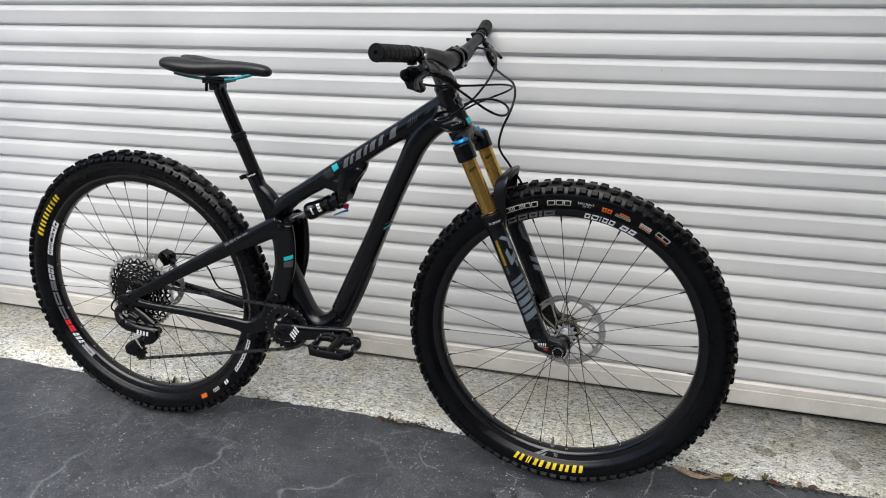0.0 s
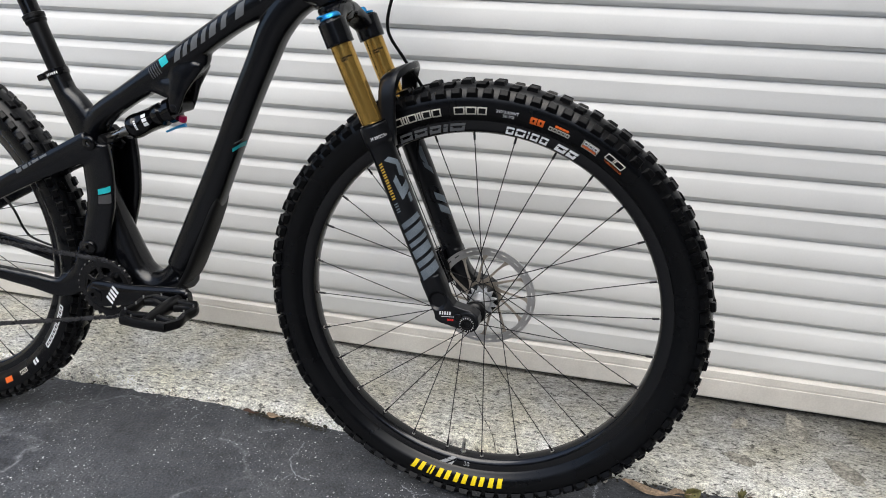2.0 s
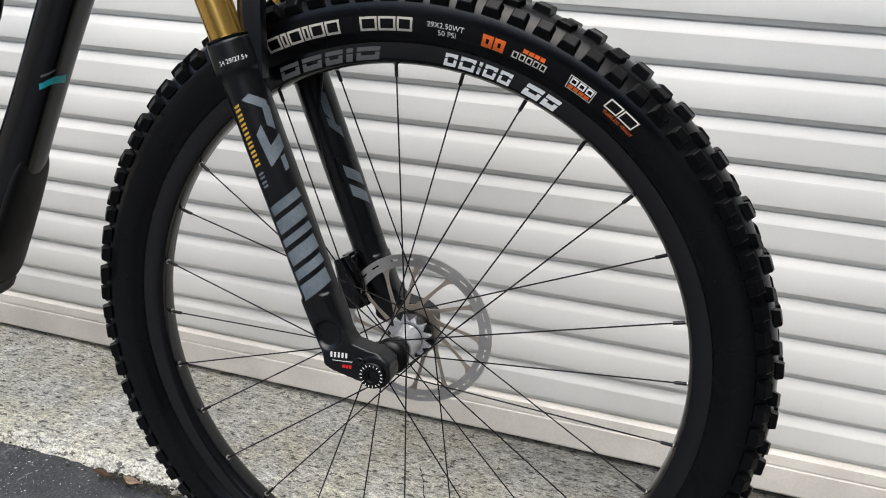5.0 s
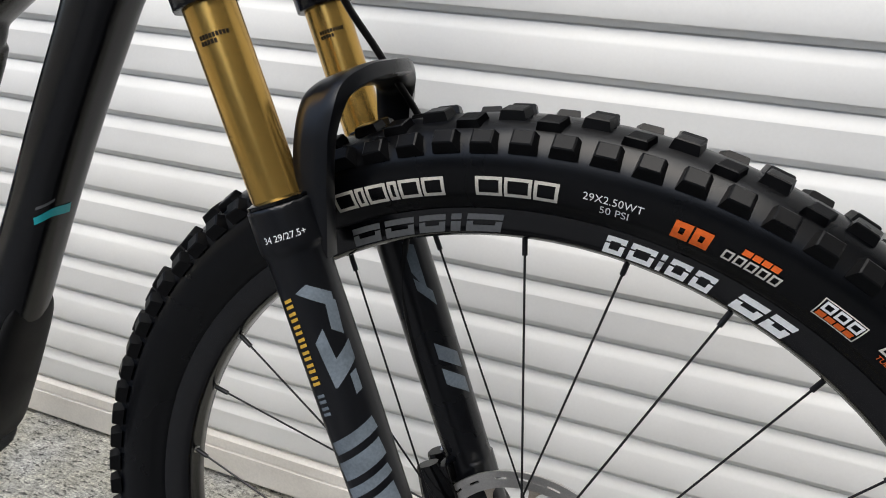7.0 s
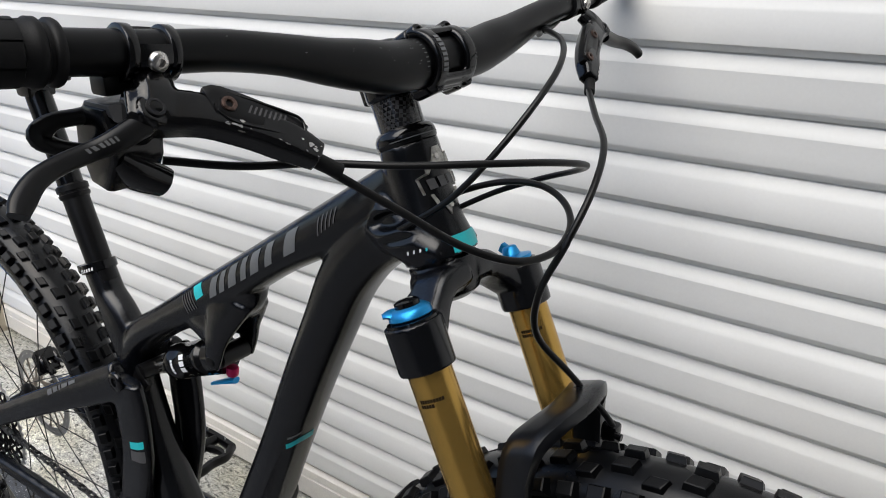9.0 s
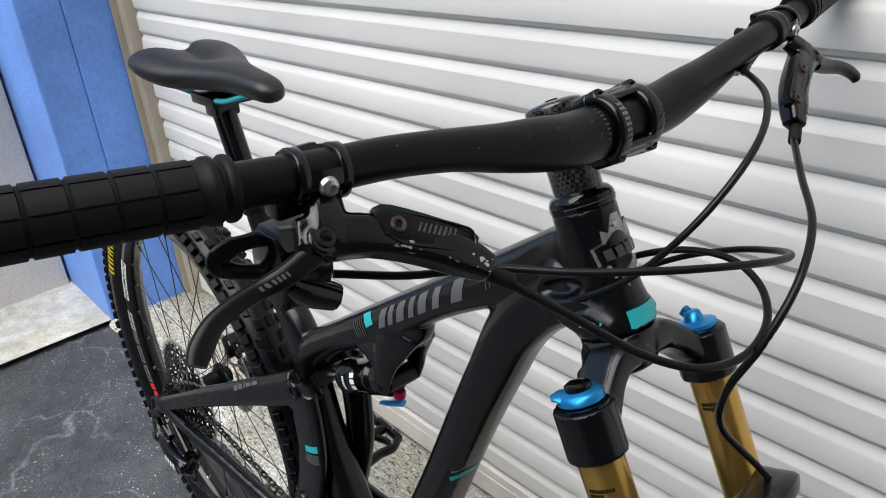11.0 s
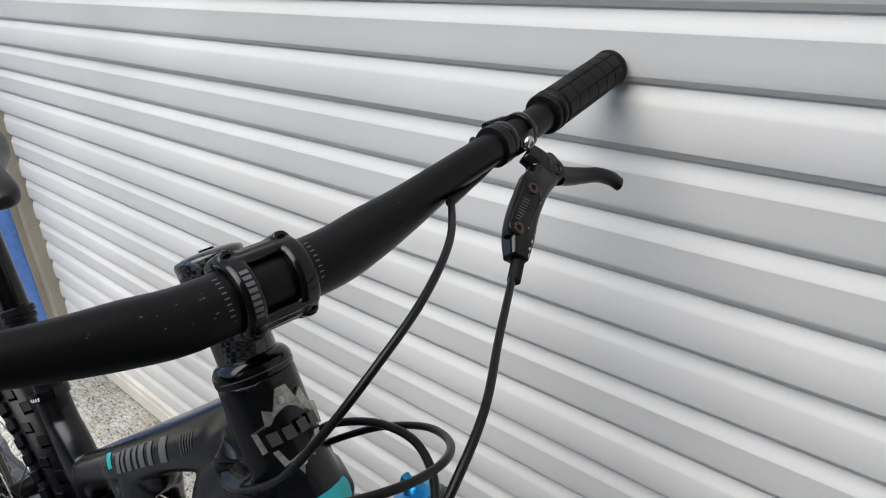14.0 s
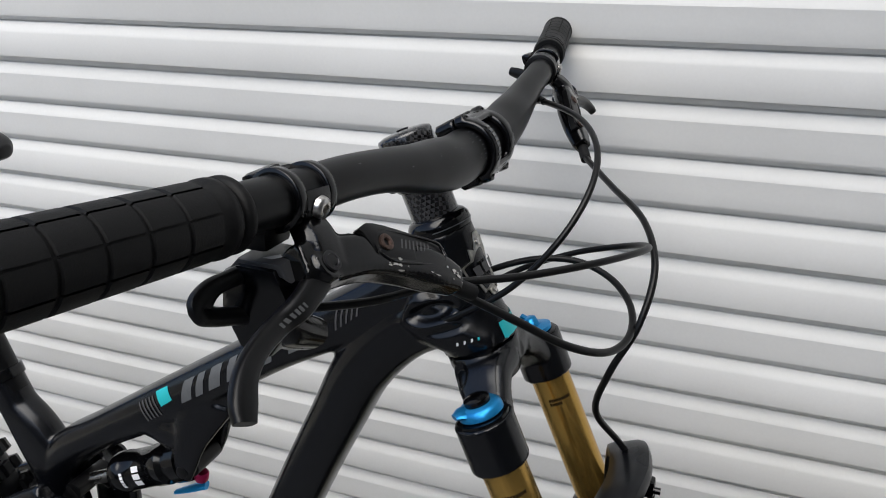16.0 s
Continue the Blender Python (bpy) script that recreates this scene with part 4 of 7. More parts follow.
# arch in front of the legs, over the tyre
lowers = settle(fused(part("fork", bm, LOWERS, bike, "matte black suspension fork lowers with slate graphics"), 0.0016, 3))
for s in (-1, 1):
    dent(lowers, (-0.1465, s * 0.086, 0.398), (0.017, 0.022, 0.019), (0, -s * 0.0055, 0), 0.3, 20)
    dent(lowers, (-0.1250, s * 0.084, 0.377), (0.011, 0.012, 0.007), (0, -s * 0.002, 0), 0.4, 0)
arch = [(-0.238, -0.0600, 0.640, 0.0085, 0.0125), (-0.242, -0.0585, 0.690, 0.0070, 0.0128), (-0.243, -0.0550, 0.720, 0.0068, 0.0132), (-0.240, -0.047, 0.740, 0.0068, 0.0145), (-0.234, -0.028, 0.7495, 0.0064, 0.0160), (-0.231, -0.008, 0.7515, 0.0062, 0.0165)]
arch += [(x, -y, z, h, w) for x, y, z, h, w in arch[::-1]]
bm = B()
beam(bm, arch, 20, 6, 5.0, side=tuple(AHEAD))
part("fork_arch", bm, LOWERS, lowers, "black fork arch over the tyre")
bm = B()


def crown(h, a, y):
    """A point below the head tube: h down the steerer, a ahead of it, y to the side."""
    return HT0 + DOWN * h + AHEAD * a + Vector((0, y, 0))


lathe(bm, [(0.0285, 0.0012), (0.0285, 0.010), (0.0265, 0.020), (0.0215, 0.030), (0.012, 0.0345)], HT0, DOWN, 36)
for s in (-1, 1):
    rod(bm, leg(0.8205) + Vector((-0.0025, s * 0.067, 0)), leg(0.7870) + Vector((-0.0025, s * 0.067, 0)), 0.0217, 36)
    beam(bm, [(*crown(0.0135, 0.0035, s * 0.008), 0.0125, 0.0255), (*crown(0.0165, 0.0055, s * 0.026), 0.0125, 0.0225), (*crown(0.0270, 0.0095, s * 0.041), 0.0110, 0.0180), (*crown(0.0400, 0.0130, s * 0.055), 0.0125, 0.0165), (*crown(0.0460, 0.0150, s * 0.067), 0.0140, 0.0175)], 18, 6, 3.4, side=tuple(AHEAD))
crown_part = settle(fused(part("fork_crown", bm, CARBON, lowers, "black forged fork crown"), 0.0015, 3))
for s in (-1, 1):
    dent(crown_part, crown(0.010, -0.012, s * 0.037), (0.011, 0.013, 0.012), (0.001, -s * 0.004, -0.004), 0.4, 23)
for s in (-1, 1):
    o = Vector((-0.0022, s * 0.067, 0))
    bm = B()
    rod(bm, leg(0.795) + o, leg(0.655) + Vector((0, s * 0.0660, 0)), 0.0168, 40)
    part("stanchion", bm, GOLD, lowers, "gold anodised fork tube")
    bm = B()
    c0 = leg(0.8205) + o
    lathe(bm, [(0.0195, -0.001), (0.019, 0.002), (0.0140, 0.0035)], c0, -DOWN, 28)
    part("cap_base", bm, GLOSS, lowers)
    bm = B()
    if s < 0:
        lathe(bm, [(0.0150, 0.003), (0.0165, 0.004), (0.0160, 0.0085), (0.0125, 0.0115)], c0, -DOWN, 28)
        beam(bm, [(*(c0 - DOWN * 0.006), 0.004, 0.008), (*(c0 - DOWN * 0.0055 + Vector((-0.010, -0.010, 0))), 0.003, 0.008), (*(c0 - DOWN * 0.004 + Vector((-0.0145, -0.0145, 0))), 0.002, 0.005)], 12, 4)
    else:
        lathe(bm, [(0.0165, 0.003), (0.0165, 0.006), (0.008, 0.008), (0.006, 0.015), (0.004, 0.016)], c0, -DOWN, 24)
        block(bm, (0.022, 0.006, 0.008), Matrix.Translation(c0 - DOWN * 0.009) @ pose(0, 0, 0, 0, 22.4, 0), 0.001)
    cap = part("adjuster_knob", bm, BLUE, lowers, "blue anodised fork adjuster")
    if s < 0:
        bm = B()
        lathe(bm, [(0.0095, 0.011), (0.0095, 0.015), (0.007, 0.0165), (0.003, 0.0165), (0.003, 0.014)], c0, -DOWN, 20)
        part("rebound_dial", bm, GLOSS, lowers, "small black dial")
for s in (-1, 1):
    bm = B()
    o = Vector((0, s * 0.0655, 0))
    lathe(bm, [(0.0178, -0.0005), (0.0215, 0.0), (0.0218, 0.002), (0.0178, 0.0035)], leg(0.672) + o, -DOWN, 32)
    part("wiper_seal", bm, GLOSS, lowers, "black wiper seal")
bm = B()
AXLE = Vector((-0.0960, -0.0800, 0.3660))
lathe(bm, [(0.0138, 0.0), (0.0140, 0.0032), (0.0130, 0.0042), (0.0075, 0.0042), (0.0068, 0.0028), (0.0045, 0.0028), (0.0042, 0.0004)], AXLE, (0, -1, 0), 32)
cap = part("axle_cap", bm, SATIN, lowers, "black through-axle end with white ticks")
bm = B()
for k in range(18):
    w = 2 * math.pi * k / 18
    m = Matrix.Translation(AXLE + Vector((0, -0.0044, 0))) @ pose(0, 0, 0, 0, -math.degrees(w), 0)
    block(bm, (0.0022, 0.0003, 0.0008), m @ pose(0.0112, 0, 0))
part("tick_ring", bm, WHITE, cap, "white tick marks", smooth=False, kind="stuff")
bm = B()
lathe(bm, [(0.0070, 0.0), (0.0070, 0.003), (0.0055, 0.004), (0.002, 0.004)], (-0.1105, -0.0795, 0.3755), (0, -1, 0), 20)
part("rebound_dial", bm, GLOSS, lowers, "small black dial")

# ---- headset, stem, bars ----
bm = B()
UP = -DOWN
T0 = HT1
lathe(bm, [(0.0236, -0.0012), (0.0242, 0.0004), (0.0242, 0.0052), (0.0236, 0.0072), (0.0216, 0.0102), (0.0190, 0.0118), (0.0180, 0.0120)], T0, UP, 40)
headset = part("headset", bm, GLOSS, bike, "black headset top cover with a fine white ring")
for w0, w1 in ((-2.5, -0.15), (0.55, 2.9)):
    n = 24
    flat = ([(w0 + (w1 - w0) * k / n, h) for h in (0, 0.0008) for k in range(n + 1)], [(k, k + 1, k + n + 2, k + n + 1) for k in range(n)])
    decal("ring_print", flat, lambda u, v: T0 + UP * (0.0020 + v) - (AHEAD * math.sin(u) + Vector((0, 1, 0)) * math.cos(u)) * 0.02445, GREY, headset, "fine pale line round the cover")
bm = B()
lathe(bm, [(0.0182, 0.0115), (0.0182, 0.0345)], T0, UP, 36)
part("spacer", bm, WEAVE, bike, "glossy woven carbon headset spacer")
BAR = Vector((-0.3613, 0.0030, 0.9932))
FACE = Vector((0.885, 0, 0.465)).normalized()
RISE = Vector((-FACE.z, 0, FACE.x))


def clamp_at(f, u, y):
    """A point about the bar's centre: f ahead through the face plate, u up along it."""
    return BAR + FACE * f + RISE * u + Vector((0, y, 0))


bm = B()
lathe(bm, [(0.0185, 0.0345), (0.0205, 0.0360), (0.0205, 0.0580), (0.0190, 0.0600)], T0, UP, 36)
ctr = T0 + UP * 0.047
beam(bm, [(*ctr, 0.0135, 0.0185), (*((ctr * 0.55 + BAR * 0.45)), 0.0150, 0.0195), (*clamp_at(-0.012, 0.0, 0), 0.0215, 0.0215), (*clamp_at(-0.001, 0.0, 0), 0.0235, 0.0225)], 20, 5, 3.4)
block(bm, (0.014, 0.012, 0.022), Matrix.Translation(ctr - AHEAD * 0.021) @ pose(0, 0, 0, 0, -22.4, 0), 0.003)
for s in (-1, 1):
    for v in (-1, 1):
        rod(bm, clamp_at(-0.014, v * 0.0185, s * 0.0165), clamp_at(0.001, v * 0.0192, s * 0.0165), 0.0060, 14)
stem = fused(part("stem", bm, GLOSS, bike, "gloss black alloy stem"), 0.0014, 3)
bm = B()
lathe(bm, [(0.0192, 0.0602), (0.0200, 0.0612), (0.0208, 0.0740), (0.0200, 0.0758), (0.0150, 0.0775), (0.0050, 0.0785)], T0, UP, 40)
cap = part("top_cap", bm, WEAVE, stem, "woven carbon stem cap")
bm = B()
lathe(bm, [(0.0045, 0.0), (0.0048, 0.0008), (0.0030, 0.0010), (0.0028, -0.001)], T0 + UP * 0.0784, UP, 18)
part("bolt", bm, SPRING, cap, "black cap bolt")
bm = B()
for s in (-1, 1):
    arc = [clamp_at(0.0203 * math.cos(radians(a)), 0.0203 * math.sin(radians(a)), s * 0.0165) for a in range(-84, 85, 12)]
    beam(bm, [(*p, 0.0032, 0.0062) for p in arc], 12, 2, 3.5)
    for v in (-1, 1):
        rod(bm, clamp_at(0.002, v * 0.0192, s * 0.0165), clamp_at(0.0095, v * 0.0192, s * 0.0165), 0.0060, 18)
for v in (-1, 1):
    for a in (52, 66, 78):
        q = radians(v * a)
        beam(bm, [(*clamp_at(0.0206 * math.cos(q), 0.0206 * math.sin(q), y), 0.0030, 0.0034) for y in (-0.0165, 0.0, 0.0165)], 10, 3, 2.5, side=(1, 0, 0))
plate = fused(part("face_plate", bm, GLOSS, stem, "gloss black four-bolt stem face plate with an open window"), 0.0010, 3)
for s in (-1, 1):
    for v in (-1, 1):
        bm = B()
        lathe(bm, [(0.0042, 0.0), (0.0042, 0.0008), (0.0036, 0.0010), (0.0034, -0.0004), (0.0020, -0.0004), (0.0018, -0.003)], clamp_at(0.0094, v * 0.0192, s * 0.0165), FACE, 16)
        part("bolt", bm, SPRING, stem, "dark steel stem bolt")
bm = B()
half = [(0.0, 0.0, 0.0, 0.0176), (0.0, 0.044, 0.0, 0.0178), (-0.0005, 0.075, 0.0050, 0.0170), (-0.001, 0.105, 0.0108, 0.0146), (-0.002, 0.140, 0.0187, 0.0122), (-0.0035, 0.180, 0.0253, 0.0114), (-0.006, 0.220, 0.0285, 0.0113), (-0.009, 0.260, 0.0325, 0.0112), (-0.0135, 0.310, 0.0378, 0.0112), (-0.0190, 0.370, 0.0455, 0.0112)]
# the left half is swept back a little further
half_left = [(x - 0.075 * max(0.0, y - 0.19), y, z, r) for x, y, z, r in half]
full = [(x, -y, z, r) for x, y, z, r in half[:0:-1]] + half_left
beam(bm, [(*(BAR + Vector((x, y, z))), r, r) for x, y, z, r in full], 24, 6, side=tuple(AHEAD))
bar = part("handlebar", bm, BARM, bike, "matte black riser handlebar with scuffs")


def along_bar(y):
    """Centre and direction of the bar at sideways y."""
    a = abs(y)
    pts = half_left if y > 0 else half
    for (x0, y0, z0, _), (x1, y1, z1, _) in zip(pts, pts[1:]):
        if a <= y1:
            u = (a - y0) / (y1 - y0)
            s = 1 if y > 0 else -1
            d = Vector((x1 - x0, s * (y1 - y0), z1 - z0)).normalized()
            return BAR + Vector((x0 + (x1 - x0) * u, y - BAR.y, z0 + (z1 - z0) * u)), d
    s = 1 if y > 0 else -1
    (x0, y0, z0, _), (x1, y1, z1, _) = pts[-2:]
    return BAR + Vector((x1, y - BAR.y, z1)), Vector((x1 - x0, s * (y1 - y0), z1 - z0)).normalized()


for s in (-1, 1):
    a, d = along_bar(s * 0.2625)
    bm = B()
    prof = [(0.0118, 0.0), (0.0150, 0.0005), (0.0158, 0.002), (0.0158, 0.0042), (0.0150, 0.0052), (0.0138, 0.0058), (0.0138, 0.0076), (0.0152, 0.0084), (0.0160, 0.0095), (0.0160, 0.0130), (0.0150, 0.0142)]
    prof += [(0.0146, 0.02), (0.0146, 0.120), (0.0160, 0.122), (0.0162, 0.127), (0.0150, 0.129), (0.004, 0.1293), (0.0035, 0.125)]
    if s > 0:
        prof = [(r, h * 0.92) for r, h in prof]
    lathe(bm, prof, a, d, 36)
    grip = part("grip", bm, GRIPR, bar, "black rubber grip with square ribs")
    # raised pads of the grip
    bm = B()
    u = d.orthogonal().normalized()
    v = d.cross(u)
    for i in range(6):
        for k in range(8):
            w = 2 * math.pi * (k + 0.5 * 0) / 8
            n = u * math.cos(w) + v * math.sin(w)
            t = d.cross(n)
            h = (0.018 + i * 0.0170) * (0.92 if s > 0 else 1.0)
            ring = []
            for hh, rr in ((h + 0.0004, 0.0144), (h + 0.0010, 0.0156), (h + 0.0156, 0.0156), (h + 0.0162, 0.0144)):
                ring.append([bm.verts.new(a + d * hh + (u * math.cos(w + q) + v * math.sin(w + q)) * rr) for q in (-0.36, -0.33, -0.11, 0.11, 0.33, 0.36)])
            for p, q in zip(ring, ring[1:]):
                for j in range(5):
                    bm.faces.new((p[j], p[j + 1], q[j + 1], q[j]))
    part("grip_tread", bm, GRIPR, grip, "raised square pads", kind="stuff")

# ---- saddle and post ----
bm = B()
lathe(bm, [(0.0150, 0.0), (0.0150, 0.122), (0.012, 0.123)], (-0.910, 0, 0.794), Vector((-0.046, 0, 0.120)), 30)
post = part("seatpost", bm, GLOSS, bike, "gloss black dropper seatpost")
bm = B()
P1 = Vector((-0.910, 0, 0.794))
pa = Vector((-0.035, 0, 0.090)).normalized()
lathe(bm, [(0.0157, -0.115), (0.0157, -0.008), (0.0180, -0.006), (0.0185, -0.002), (0.0172, -0.0015), (0.0172, 0.001), (0.0190, 0.0015), (0.0190, 0.008), (0.016, 0.010)], P1, pa, 32)
part("post_sleeve", bm, SATIN, post, "black post sleeve with collar")
bm = B()
SC = Vector((-0.8800, 0, 0.7035))
lathe(bm, [(0.0188, -0.006), (0.0215, -0.005), (0.0215, 0.006), (0.0188, 0.007)], SC, pa, 30)
block(bm, (0.016, 0.022, 0.011), Matrix.Translation(SC + Vector((-0.026, 0, -0.008))) @ pose(0, 0, 0, 0, -22, 0), 0.002)
part("seat_clamp", bm, GLOSS, bike, "gloss black seat clamp")
bm = B()
outline = [(-0.272, 0.030, 0.970, 0.010), (-0.262, 0.064, 0.976, 0.016), (-0.228, 0.071, 0.976, 0.021), (-0.186, 0.062, 0.972, 0.022), (-0.138, 0.042, 0.971, 0.019), (-0.085, 0.026, 0.971, 0.017), (-0.035, 0.020, 0.968, 0.015), (-0.014, 0.0155, 0.962, 0.012), (-0.004, 0.006, 0.955, 0.006)]
beam(bm, [(x - 0.804, 0, z - h + 0.008, h, w) for x, w, z, h in outline], 28, 5, 2.6)
for v in bm.verts:
    x = v.co.x + 0.804
    if v.co.z > 0.955 and x < -0.13:
        v.co.z -= 0.011 * max(0, 1 - (v.co.y / 0.018) ** 2) * min(1, (-0.13 - x) / 0.05)
    if x < -0.245:
        v.co.x += 0.030 * max(0, 1 - abs(v.co.y) / 0.035)
saddle = part("saddle", bm, SADDLE, bike, "black padded saddle with a centre channel")
m = saddle.modifiers.new("round", "SUBSURF")
m.levels = m.render_levels = 1
for s in (-1, 1):
    bm = B()
    hose(bm, [(-1.040, s * 0.045, 0.944), (-1.000, s * 0.026, 0.934), (-0.940, s * 0.022, 0.932), (-0.895, s * 0.022, 0.937), (-0.850, s * 0.014, 0.952), (-0.830, s * 0.006, 0.956)], 0.0036)
    part("rail", bm, RAIL, saddle, "teal painted saddle rail")
SEAT = Matrix.Translation((-0.956, 0, 0.945)) @ Matrix.Rotation(radians(2.5), 4, "Y") @ Matrix.Diagonal((1, 1, 0.93, 1)) @ Matrix.Translation((0.952, 0, -0.945))
for ob in (saddle, *saddle.children):
    ob.data.transform(SEAT)
bm = B()
block(bm, (0.060, 0.056, 0.013), pose(-0.952, 0, 0.930), 0.003)
block(bm, (0.030, 0.034, 0.022), pose(-0.957, 0, 0.917), 0.004)
rod(bm, (-0.985, 0, 0.936), (-0.990, 0, 0.902), 0.004, 10)
part("saddle_clamp", bm, GLOSS, post, "black saddle clamp")

# ---- drivetrain ----
def gear(bm, centre, y0, y1, teeth, r, inner, holes=0):
    """A toothed ring."""
    out, ins = [], []
    n = teeth * 4
    for k in range(n):
        w = 2 * math.pi * k / n
        rr = r + (0.0028 if k % 4 in (1, 2) else -0.0022)
        out.append((math.cos(w) * rr, math.sin(w) * rr))
        ins.append((math.cos(w) * inner, math.sin(w) * inner))
    c = Vector(centre)
    rows = [[bm.verts.new(c + Vector((x, y, z))) for x, z in ring] for ring, y in ((out, y0), (out, y1), (ins, y1), (ins, y0))]
    rows.append(rows[0])
    for a, b in zip(rows, rows[1:]):
        for k in range(n):
            bm.faces.new((a[k], a[(k + 1) % n], b[(k + 1) % n], b[k]))


CS = Vector(REAR)
COGS_T = (50, 42, 36, 32, 28, 24, 21, 18, 16, 14, 12)
for i, t in enumerate(COGS_T):
    bm = B()
    r = t * 0.0127 / (2 * math.pi)
    y = -0.0335 - 0.0037 * i
    gear(bm, CS, y - 0.0008, y + 0.0008, t, r, r - (0.0085 if i == 0 else 0.0052))
    cog = part("cassette_cog", bm, COGS if i == 0 else COGD, rear, "silver largest cog" if i == 0 else "black sprocket", smooth=False)
    # the drilled cone down to the next cog: crossing struts round holes
    if i < 8:
        bm = B()
        q = COGS_T[i + 1] * 0.0127 / (2 * math.pi)
        n = max(10, t // 2)
        for k in range(n):
            w = 2 * math.pi * k / n
            for lean in (-0.5, 0.5):
                v = w + lean * 2 * math.pi / n
                rod(bm, CS + Vector((math.cos(w) * (r - 0.006), y, math.sin(w) * (r - 0.006))), CS + Vector((math.cos(v) * (q - 0.001), y - 0.0037, math.sin(v) * (q - 0.001))), 0.0021, 6)
        part("drilled_web", bm, COGD, cog, "black drilled web", smooth=False)
bm = B()
lathe(bm, [(0.014, -0.020), (0.014, -0.078), (0.010, -0.080)], CS, n=24)
part("freehub", bm, COG, rear)
RING_R = 0.0560
bm = B()
gear(bm, BB, -0.0575, -0.0540, 28, RING_R, 0.0445)
lathe(bm, [(0.0455, -0.0570), (0.0455, -0.0545), (0.0415, -0.0545), (0.0415, -0.0570)], BB, n=56, closed=True)
lathe(bm, [(0.0250, -0.0585), (0.0250, -0.0545), (0.0120, -0.0545), (0.0120, -0.0585)], BB, n=40, closed=True)
for k in range(8):
    w = 2 * math.pi * k / 8 + 0.3
    d = Vector((math.cos(w), 0, math.sin(w)))
    a, b = Vector(BB) + d * 0.022 + Vector((0, -0.0570, 0)), Vector(BB) + d * 0.0440 + Vector((0, -0.0560, 0))
    beam(bm, [(*a, 0.0072, 0.0016), (*((a + b) / 2), 0.0042, 0.0014), (*b, 0.0072, 0.0014)], 8, 4, 4)
ring = part("chainring", bm, COGD, bike, "black drilled chainring with worn bright teeth", smooth=False)
bm = B()
for k in range(28):
    w = 2 * math.pi * (k * 4 + 1.5) / 112
    m = Matrix.Translation(BB) @ pose(0, 0, 0, 0, -math.degrees(w), 0)
    block(bm, (0.0026, 0.0040, 0.0030), m @ pose(RING_R + 0.0020, -0.0558, 0), 0.0006)
part("tooth_tips", bm, STEEL, ring, "bright worn tooth tips", smooth=False, kind="stuff")
bm = B()
CA = radians(5.5)
ce = Vector((BB[0] + 0.176 * math.cos(CA), -0.080, BB[2] + 0.176 * math.sin(CA)))
beam(bm, [(BB[0] - 0.016, -0.080, BB[2] - 0.001, 0.015, 0.008), (BB[0], -0.080, BB[2], 0.024, 0.009), (BB[0] + 0.03, -0.081, BB[2] + 0.003, 0.023, 0.009), (BB[0] + 0.09, -0.081, BB[2] + 0.009, 0.0175, 0.008), (ce.x, ce.y, ce.z, 0.0165, 0.008), (ce.x + 0.014, ce.y, ce.z + 0.002, 0.010, 0.007)], 14, 5, 3)
lathe(bm, [(0.0155, 0.0), (0.0155, 0.004), (0.0125, 0.0055), (0.0055, 0.0055), (0.005, 0.002)], (BB[0], -0.0865, BB[2]), (0, -1, 0), 26)
rod(bm, (BB[0], -0.075, BB[2]), (BB[0], -0.03, BB[2]), 0.020, 24)
crank = part("crank_arm", bm, GLOSS, bike, "gloss black crank arm with a white mark")
bm = B()
cl = Vector((BB[0] - 0.172 * math.cos(CA), 0.076, BB[2] - 0.172 * math.sin(CA)))
beam(bm, [(BB[0], 0.066, BB[2], 0.020, 0.009), ((BB[0] + cl.x) / 2, 0.072, (BB[2] + cl.z) / 2, 0.0135, 0.008), (cl.x, cl.y, cl.z, 0.0145, 0.008)], 14, 5, 3)
part("crank_arm", bm, GLOSS, bike)


def pedal(c, s):
    """A flat platform pedal: a waisted cage round a thick axle body, with pins."""
    m = Matrix.Translation(c) @ pose(0, 0, 0, 0, 2, 0)

    def bar(bm, pts, h, w, side):
        beam(bm, [(*(m @ Vector((x, s * y, 0))), h, w) for x, y in pts], 10, 4, 3.5, side=side)

    bm = B()
    lathe(bm, [(0.0095, 0.0), (0.0095, 0.010), (0.0120, 0.014), (0.0120, 0.040), (0.0105, 0.070), (0.0085, 0.096), (0.0060, 0.103)], c, (0, s, 0), 20)
    for q in (-1, 1):
        bar(bm, [(q * 0.040, 0.012), (q * 0.050, 0.030), (q * 0.047, 0.055), (q * 0.050, 0.080), (q * 0.038, 0.101)], 0.0075, 0.0060, (1, 0, 0))
        bar(bm, [(q * 0.012, 0.034), (q * 0.030, 0.026), (q * 0.049, 0.030)], 0.0060, 0.0055, (0, 1, 0))
        bar(bm, [(q * 0.010, 0.076), (q * 0.030, 0.082), (q * 0.049, 0.080)], 0.0060, 0.0050, (0, 1, 0))
    for y, w in ((0.012, 0.0070), (0.101, 0.0060)):
        bar(bm, [(-0.041, y), (0.0, y + 0.002), (0.041, y)], 0.0080, w, (0, 1, 0))
    p = part("pedal", bm, SATIN, bike, "black flat platform pedal with steel pins")
    for x, y in ((-0.048, 0.030), (-0.045, 0.055), (-0.048, 0.080), (0.048, 0.030), (0.045, 0.055), (0.048, 0.080), (-0.025, 0.012), (0.025, 0.012), (-0.022, 0.101), (0.022, 0.101)):
        bm = B()
        rod(bm, m @ Vector((x, s * y, -0.0115)), m @ Vector((x, s * y, 0.0115)), 0.0013, 8)
        part("pin", bm, DISC, p)


pedal(ce + Vector((0, -0.014, 0)), -1)
pedal(cl + Vector((0, 0.014, 0)), 1)


